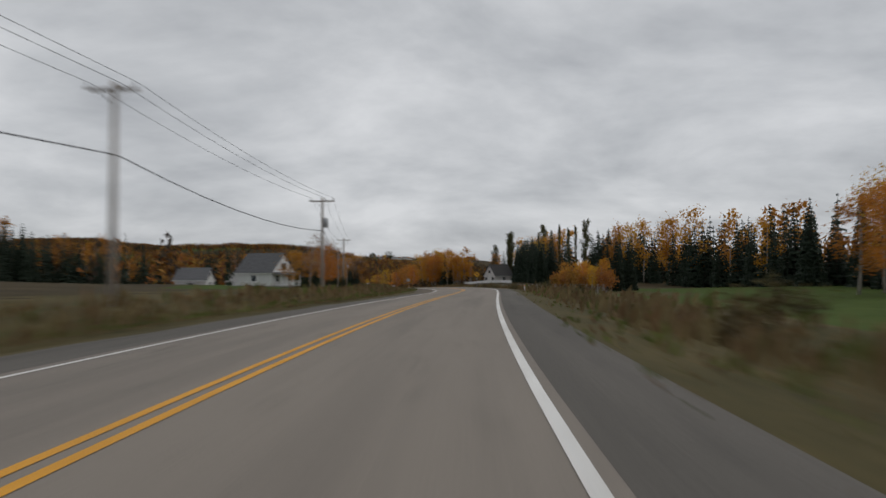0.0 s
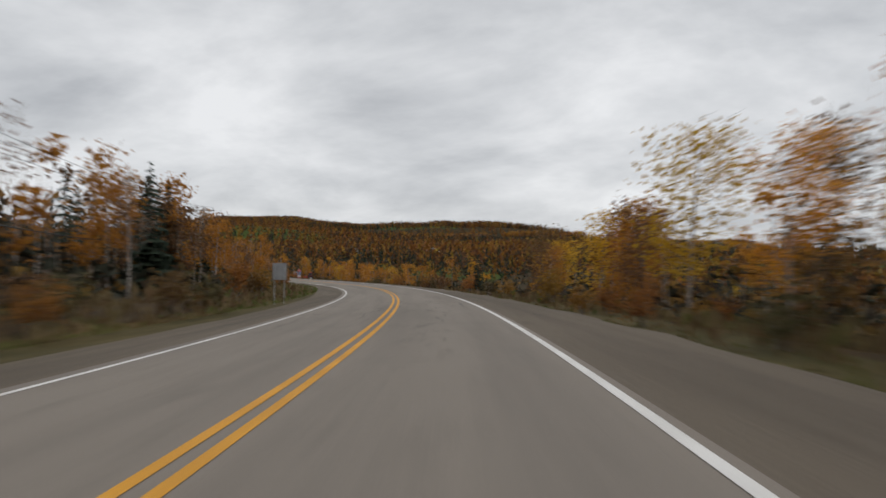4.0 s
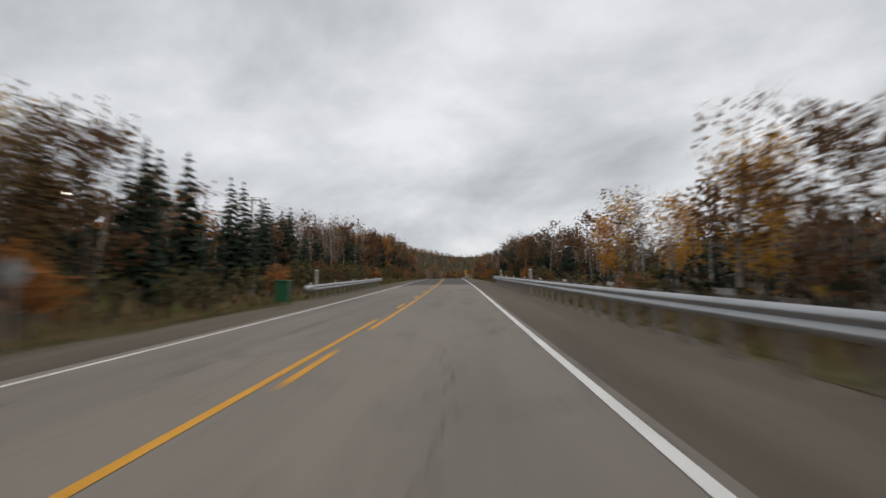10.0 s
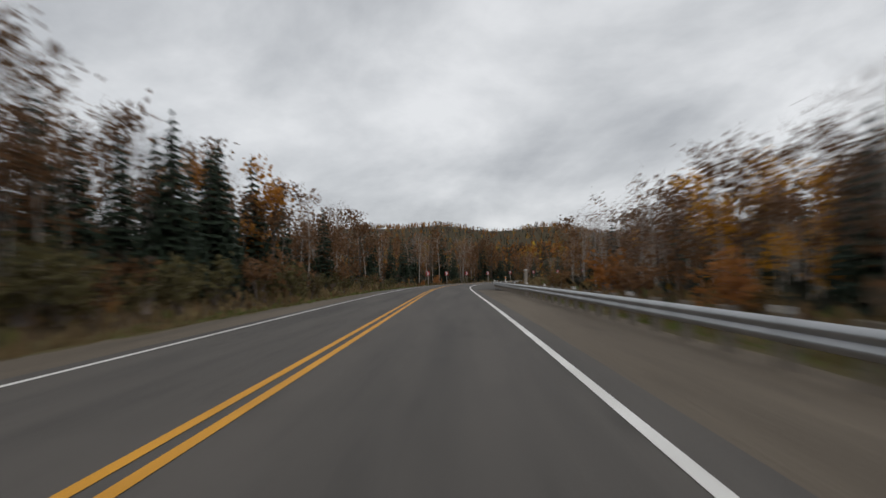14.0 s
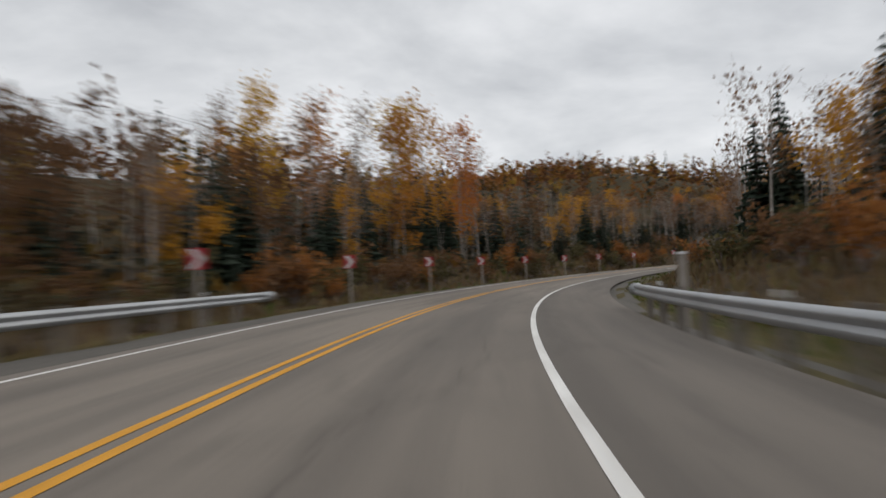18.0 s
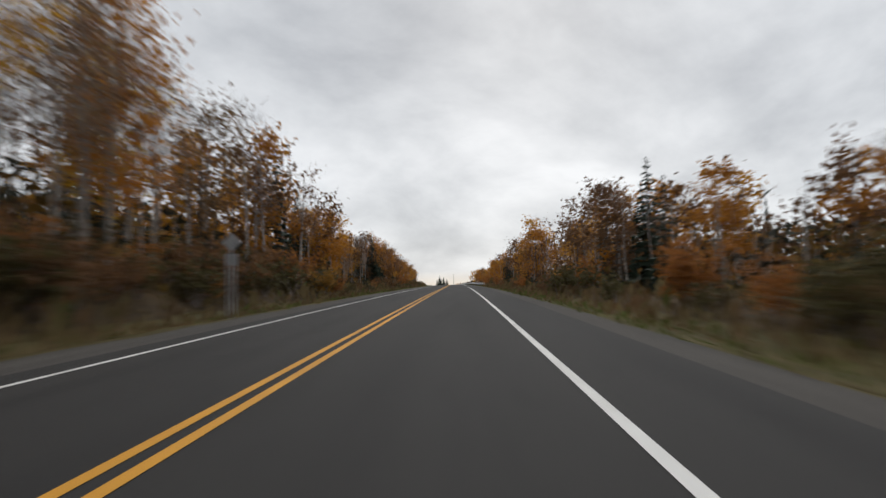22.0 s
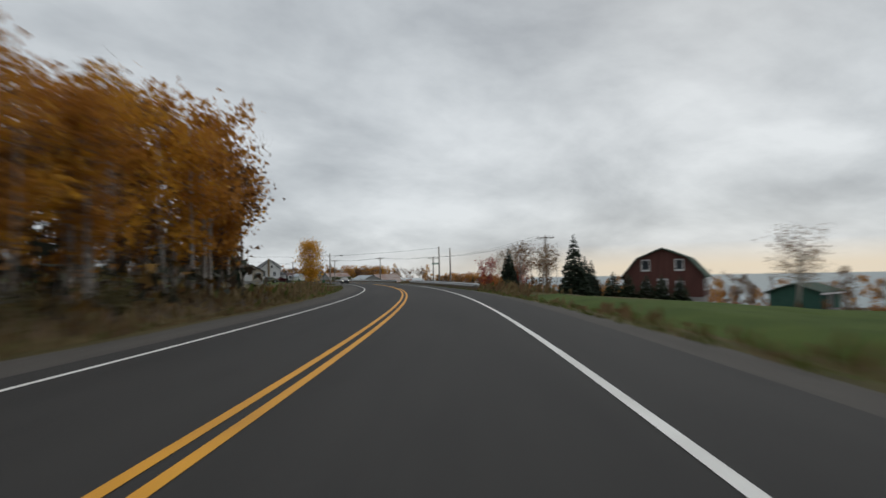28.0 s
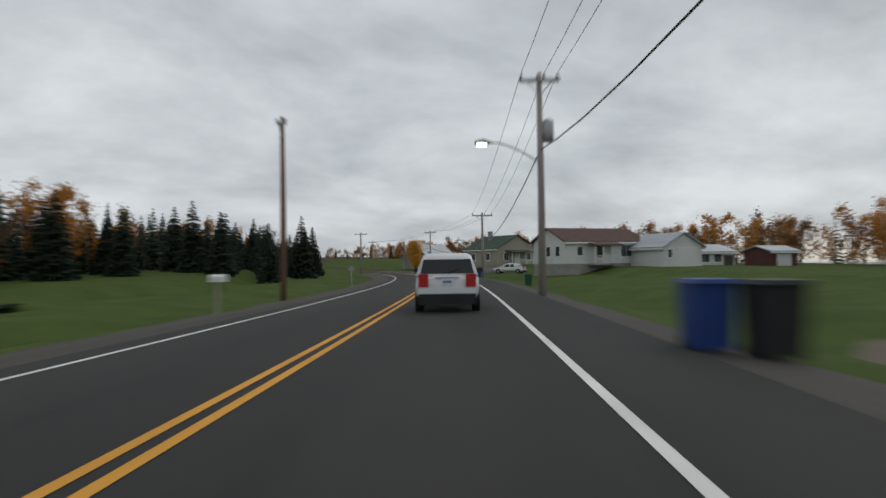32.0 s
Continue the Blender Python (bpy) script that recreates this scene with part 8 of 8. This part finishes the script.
for s, lat, h in ((4.25, -17, 5.5), (4.02, -16, 8.0), (4.06, -19, 8.4), (4.1, -18, 7.0), (4.0, -21, 8.2)):
    tree_at("spruce", s, lat, h, 10, s * 700, 1.2)
tree_at("spruce", 10.44, -13.4, 8.6, 10, 20, 0.9); tree_at("yellow", 10.35, -20, 10.5, 11, 20, 1.5)
for s, lat, h in ((17.9, -52, 17), (18.02, -55, 14), (17.6, -40, 11), (16.5, -19, 12), (16.35, -15, 10), (16.1, -16, 14)):
    tree_at("spruce", s, lat, h, 10, s * 700, 0.8)
tree_at("larch", 18.18, -16.6, 10.8, 9, 10); tree_at("larch", 18.62, -24, 9.5, 9, 90); tree_at("yellow", 18.04, -22, 13, 11, 40)
for s, lat, h in ((20.66, -24, 9), (20.88, -23, 18), (20.95, -22, 17)):
    tree_at("yellow" if h > 16 else "spruce", s, lat, h, 11 if h > 16 else 10, s * 100, 0.8, base=3)
for k in range(44):
    tree_at("spruce", 32.55 + k * 0.058, -24 - 8 * ((k * 7) % 5) / 5 - (4 if k < 8 else 0), 6.6 + 2.6 * ((k * 13) % 7) / 7, 10, k * 77, 1.45, pick=k)

for k in range(40):
    tree_at("spruce" if k % 5 else "fir", 32.9 + k * 0.042, -15.5 - 10 * ((k * 11) % 7) / 7, 6.0 + 2.4 * ((k * 5) % 9) / 9, 10, k * 61, 1.5, pick=k)

# ---- thickets, grass, far woods ----


def quads_mesh(name, p, a, b, mats, pick=None):
    """Many small three-sided sprays: centres p with half-ways a and b."""
    n = len(p)
    k = 3
    v = np.stack([p - a, p + a * 0.5 + b, p + a * 0.7 - b], 1).reshape(-1, 3)
    me = bpy.data.meshes.new(name)
    me.vertices.add(k * n); me.vertices.foreach_set("co", v.ravel())
    me.loops.add(k * n); me.loops.foreach_set("vertex_index", np.arange(k * n, dtype=np.int32))
    me.polygons.add(n); me.polygons.foreach_set("loop_start", np.arange(0, k * n, k, dtype=np.int32))
    for m in mats:
        me.materials.append(m)
    if pick is not None:
        me.polygons.foreach_set("material_index", pick.astype(np.int32))
    me.update(calc_edges=True)
    return me


def spots(s, lat, up):
    p, m = road(s, lat), road(s, 0 * lat)
    return np.stack([p[:, 0], p[:, 1], m[:, 2] + rise(s, lat) + up], 1)


THICK_BROWN = material("thicket_brown", (0.10, 0.072, 0.048), (0.042, 0.033, 0.024), 0.35, 0.9, vary=0.03, leafy=0.15, fine=4, island=True)
THICK_DARK = material("thicket_dark", (0.04, 0.042, 0.026), (0.018, 0.02, 0.014), 0.35, 0.9, vary=0.03, fine=4, island=True)
THICK_GOLD = material("thicket_gold", (0.26, 0.14, 0.03), (0.12, 0.07, 0.022), 0.35, 0.85, vary=0.03, leafy=0.2, fine=4, island=True)


def thickets():
    g = np.random.RandomState(5)
    P, A, B, K, T = [], [], [], [], []
    for side, s0, s1, edge, depth, per10, lo, hi, mix in WOODS:
        if depth < 10 or edge > 31 or s0 > 29 or (side > 0 and s0 < 3.0):
            continue
        n = int((s1 - s0) * 72 * 70)
        s = g.uniform(s0, s1, n)
        f = g.random_sample(n) ** 0.8
        lat = side * (edge - 2.0 + (depth + 9) * f)
        line = np.array(TOP_EAST if side > 0 else TOP_WEST)
        h = np.maximum(3.0, np.interp(s, line[:, 0], line[:, 1]) - rise(s, lat)) * 0.62
        up = h * g.random_sample(n) ** 1.7 * (0.22 + 0.98 * f)
        P.append(spots(s, lat, up))
        size = g.uniform(0.26, 0.58, n)[:, None]
        a = g.normal(size=(n, 3)); a /= np.linalg.norm(a, axis=1)[:, None]
        b = np.cross(a, g.normal(size=(n, 3))); b /= np.linalg.norm(b, axis=1)[:, None]
        A.append(a * size); B.append(b * size * 0.7)
        gold = mix.count("orange") + mix.count("yellow") > 1
        dark = "spruce" in mix or "fir" in mix
        r = g.random_sample(n)
        K.append(np.where(r < (0.35 if gold else 0.10), 2, np.where(r < (0.45 if dark else 0.6), 0, 1)))
        # bare stems in the depth
        m = int((s1 - s0) * 72 * (0.5 if s1 < 7.2 else 0.8 if 15 <= s0 < 19 else 2.0))
        q = spots(g.uniform(s0, s1, m), side * (edge + 0.5 + depth * g.random_sample(m)), np.zeros(m))
        T.append((q, g.uniform(3.5, 8.5, m) * (lo + hi) / 2, g.normal(size=(m, 2)) * 0.4))
    me = quads_mesh("thicket", np.concatenate(P), np.concatenate(A), np.concatenate(B), [THICK_BROWN, THICK_DARK, THICK_GOLD], np.concatenate(K))
    top = thing("thicket", "tangled brown undergrowth filling the woods", "undergrowth", kind="stuff", data=me)
    so = []
    for q, h, lean in T:
        t = q + np.column_stack([lean, h])
        for dx, dy in ((0.06, 0.0), (0.0, 0.06)):
            d = np.array([dx, dy, 0])
            so.append(np.stack([q - d, q + d, t + d * 0.3, t - d * 0.3], 1))
    v = np.concatenate(so).reshape(-1, 3)
    n = len(v) // 4
    me = bpy.data.meshes.new("saplings")
    me.vertices.add(4 * n); me.vertices.foreach_set("co", v.ravel())
    me.loops.add(4 * n); me.loops.foreach_set("vertex_index", np.arange(4 * n, dtype=np.int32))
    me.polygons.add(n); me.polygons.foreach_set("loop_start", np.arange(0, 4 * n, 4, dtype=np.int32))
    me.materials.append(BIRCH_BARK); me.update(calc_edges=True)
    thing("saplings", "crowded pale young birch stems in the woods", "saplings", kind="stuff", data=me)


thickets()

GRASS_DRY = material("dry_grass", (0.225, 0.168, 0.078), (0.125, 0.092, 0.046), 0.3, 0.9, leafy=0.2, fine=6, vary=0.02, island=True)
GRASS_RED = material("russet_grass", (0.20, 0.125, 0.06), (0.11, 0.072, 0.037), 0.3, 0.9, leafy=0.2, fine=6, vary=0.02, island=True)
GRASS_GREEN = material("green_grass", (0.135, 0.155, 0.04), (0.08, 0.095, 0.026), 0.3, 0.9, leafy=0.2, fine=6, vary=0.02, island=True)


def shoulder_edge(s, side):
    """Where the gravel ends and the grass begins."""
    right = np.interp(s, [-1, 0.94, 0.96, 9.79, 9.81, 11.04, 11.06, 12.49, 12.51, 14.79, 14.81, 21.74, 21.76], [5.0, 5.0, 8, 8, 6.9, 6.9, 8, 8, 6.9, 6.9, 7.4, 7.4, 6.6])
    return np.where(side > 0, right, 6.45)


def grass():
    g = np.random.RandomState(9)
    P, A, B, K = [], [], [], []
    for side in (-1, 1):
        n = 98000
        s = g.uniform(-0.3, 33.5, n)
        off = 7.5 * g.random_sample(n) ** 1.4
        lat = side * (shoulder_edge(s, side) - 0.25 + off)
        keep = ~is_lawn(s, np.sign(lat) * np.maximum(np.abs(lat), 9.5)) | ((off < 2.6) & (s < 29))
        keep &= ~((s > 30.1) & (lat < 0)) & ~((s > 31.45) & (lat > 0))
        for d0, d1 in ((3.13, 3.27), (3.82, 3.9), (6.62, 6.82), (9.3, 9.4), (29.64, 29.8), (30.88, 30.98), (31.5, 32.3)):
            keep &= ~((s > d0) & (s < d1))
        s, lat, off = s[keep], lat[keep], off[keep]
        n = len(s)
        patch = np.sin(s * 21 + side) * np.sin(s * 9.3 + lat * 0.5) + 0.35 * g.normal(size=n)
        tall = (0.10 + 0.42 * g.random_sample(n) ** 2) * np.clip(off / 3.2, 0.22, 1) * (1 + 0.35 * np.clip(patch, -1, 1))
        p = spots(s, lat, tall * 0.8)
        ang = g.uniform(0, math.pi, n)
        w = 0.03 + tall * g.uniform(0.16, 0.42, n)
        A.append(np.column_stack([np.cos(ang) * w * 0.3 + g.normal(size=n) * 0.06, np.sin(ang) * w * 0.3 + g.normal(size=n) * 0.06, tall]))
        B.append(np.column_stack([np.cos(ang) * w, np.sin(ang) * w, g.normal(size=n) * 0.05 - tall * 0.25]))
        P.append(p)
        green = g.random_sample(n) < np.clip(0.85 - off / 3.0, 0.06, 0.8) * np.where((np.sin(s * 3.1 + side) + 0.5 * patch > -0.4) | ((s > 15) & (s < 21.7) & (side > 0)), 1, 0.25)
        K.append(np.where(green, 1, np.where(g.random_sample(n) < 0.35, 2, 0)))
    me = quads_mesh("grass", np.concatenate(P), np.concatenate(A), np.concatenate(B), [GRASS_DRY, GRASS_GREEN, GRASS_RED], np.concatenate(K))
    thing("grass", "rough tufts of dry and green verge grass", "grass", kind="stuff", data=me)


grass()


def far_woods():
    """Woods on the slopes and behind the roadside rows, each tree a few sprays."""
    g = np.random.RandomState(11)
    def scatter(n, box, test):
        x, y = g.uniform(box[0], box[1], n), g.uniform(box[2], box[3], n)
        z, s, lat, dist = ground_height(x, y)
        k = test(x, y, z, s, lat, dist)
        return x[k], y[k], z[k]
    def near_ok(x, y, z, s, lat, dist):
        village = (s > 28.8) | ((s > 25.6) & (lat > 0) & (dist < 200)) | ((s < 1.9) & (dist < 75)) | ((s > 0) & (s < 3) & (lat > 0) & (dist < 60))
        return (dist > 130) & (dist < 330) & ~village & ~((s > 4.8) & (s < 6.6) & (lat > 0) & field(x, y)) & (z > SEA_LEVEL + 3)
    def beside_ok(x, y, z, s, lat, dist):
        open_land = (s > 28.8) | ((s > 25.6) & (lat > 0)) | ((s < 1.9) & (dist < 75)) | ((s > 0) & (s < 3) & (lat > 0) & (dist < 60)) | ((s > 4.4) & (s < 7.0) & (lat > 0))
        return (dist > 36) & (dist < 130) & ~open_land & (z > SEA_LEVEL + 3)
    def ridge_ok(x, y, z, s, lat, dist):
        return (dist > 130) & ~field(x, y)
    def crest_ok(x, y, z, s, lat, dist):
        return (dist > 110) & ~field(x, y) & (ridge_height(x, y) > 3)
    def hill_ok(x, y, z, s, lat, dist):
        return (dist > 300) & ~field(x, y) & (z > SEA_LEVEL + 3)
    def coast_ok(x, y, z, s, lat, dist):
        return (s > 28.8) & (((lat < 0) & (dist > 90)) | ((lat > 0) & (dist > 75) & (z < -6))) & (dist < 700) & (z > SEA_LEVEL + 2)
    P, A, B, K = [], [], [], []
    for sprays, fat, (x, y, z) in ((20, 0.5, scatter(44000, (-1150, 260, -150, 1500), beside_ok)), (7, 1.0, scatter(46000, (-1150, 260, -150, 1500), near_ok)),
                                   (8, 0.9, scatter(9000, (-900, 250, 640, 1120), ridge_ok)), (8, 0.9, scatter(44000, (-1150, -60, 1120, 1620), crest_ok)),
                                   (7, 1.0, scatter(13000, (-2300, -700, 300, 2300), hill_ok)), (7, 1.0, scatter(6000, (-500, 900, 1200, 2500), coast_ok))):
        n = len(x)
        kind = g.choice(5, n, p=[0.30, 0.28, 0.16, 0.14, 0.12])
        patch = np.sin(x * 0.012) * np.sin(y * 0.015 + 2) + 0.4 * g.normal(size=n)
        kind = np.where(patch > 0.75, 0, np.where(patch < -0.7, 1, kind))
        h = g.uniform(6.5, 11.5, n)
        con = kind == 0
        for j in range(sprays):
            f = (j + g.random_sample(n)) / sprays
            wide = np.where(con, 1.9 * (1.05 - f), 2.3 * np.sin(np.pi * np.clip(0.35 + 0.5 * f, 0, 1)))
            up = np.where(con, 0.4 + f * (h - 0.6), h * (0.1 + 0.86 * f))
            off = g.normal(size=(n, 2)) * (wide * np.where(con, 0.12 + 0.25 * (1 - fat), 0.42))[:, None]
            P.append(np.column_stack([x + off[:, 0], y + off[:, 1], z + up]))
            ang = g.uniform(0, 6.28, n)
            A.append(np.column_stack([np.cos(ang) * wide * 0.75 * fat, np.sin(ang) * wide * 0.75 * fat, g.normal(size=n) * 0.3 * fat]))
            B.append(np.column_stack([g.normal(size=n) * 0.5 * fat, g.normal(size=n) * 0.5 * fat, h * 0.12 * fat]))
            K.append(kind)
    mats = [NEEDLE, THICK_GOLD_FAR, RUST_FAR, THICK_BROWN, YELLOW_FAR]
    me = quads_mesh("far_woods", np.concatenate(P), np.concatenate(A), np.concatenate(B), mats, np.concatenate(K))
    thing("far_woods", "far autumn woods on the slopes beyond the road", "woods", kind="stuff", data=me)


THICK_GOLD_FAR = material("far_orange", (0.30, 0.13, 0.022), (0.17, 0.07, 0.016), 0.05, 0.9, vary=0.03, fine=6, island=True)
RUST_FAR = material("far_rust", (0.17, 0.075, 0.03), (0.09, 0.045, 0.022), 0.05, 0.9, vary=0.03, fine=6, island=True)
YELLOW_FAR = material("far_yellow", (0.36, 0.21, 0.025), (0.22, 0.12, 0.02), 0.05, 0.9, vary=0.03, fine=6, island=True)
far_woods()


for group in KINDS.values():
    for ob in group:
        put_away(ob)
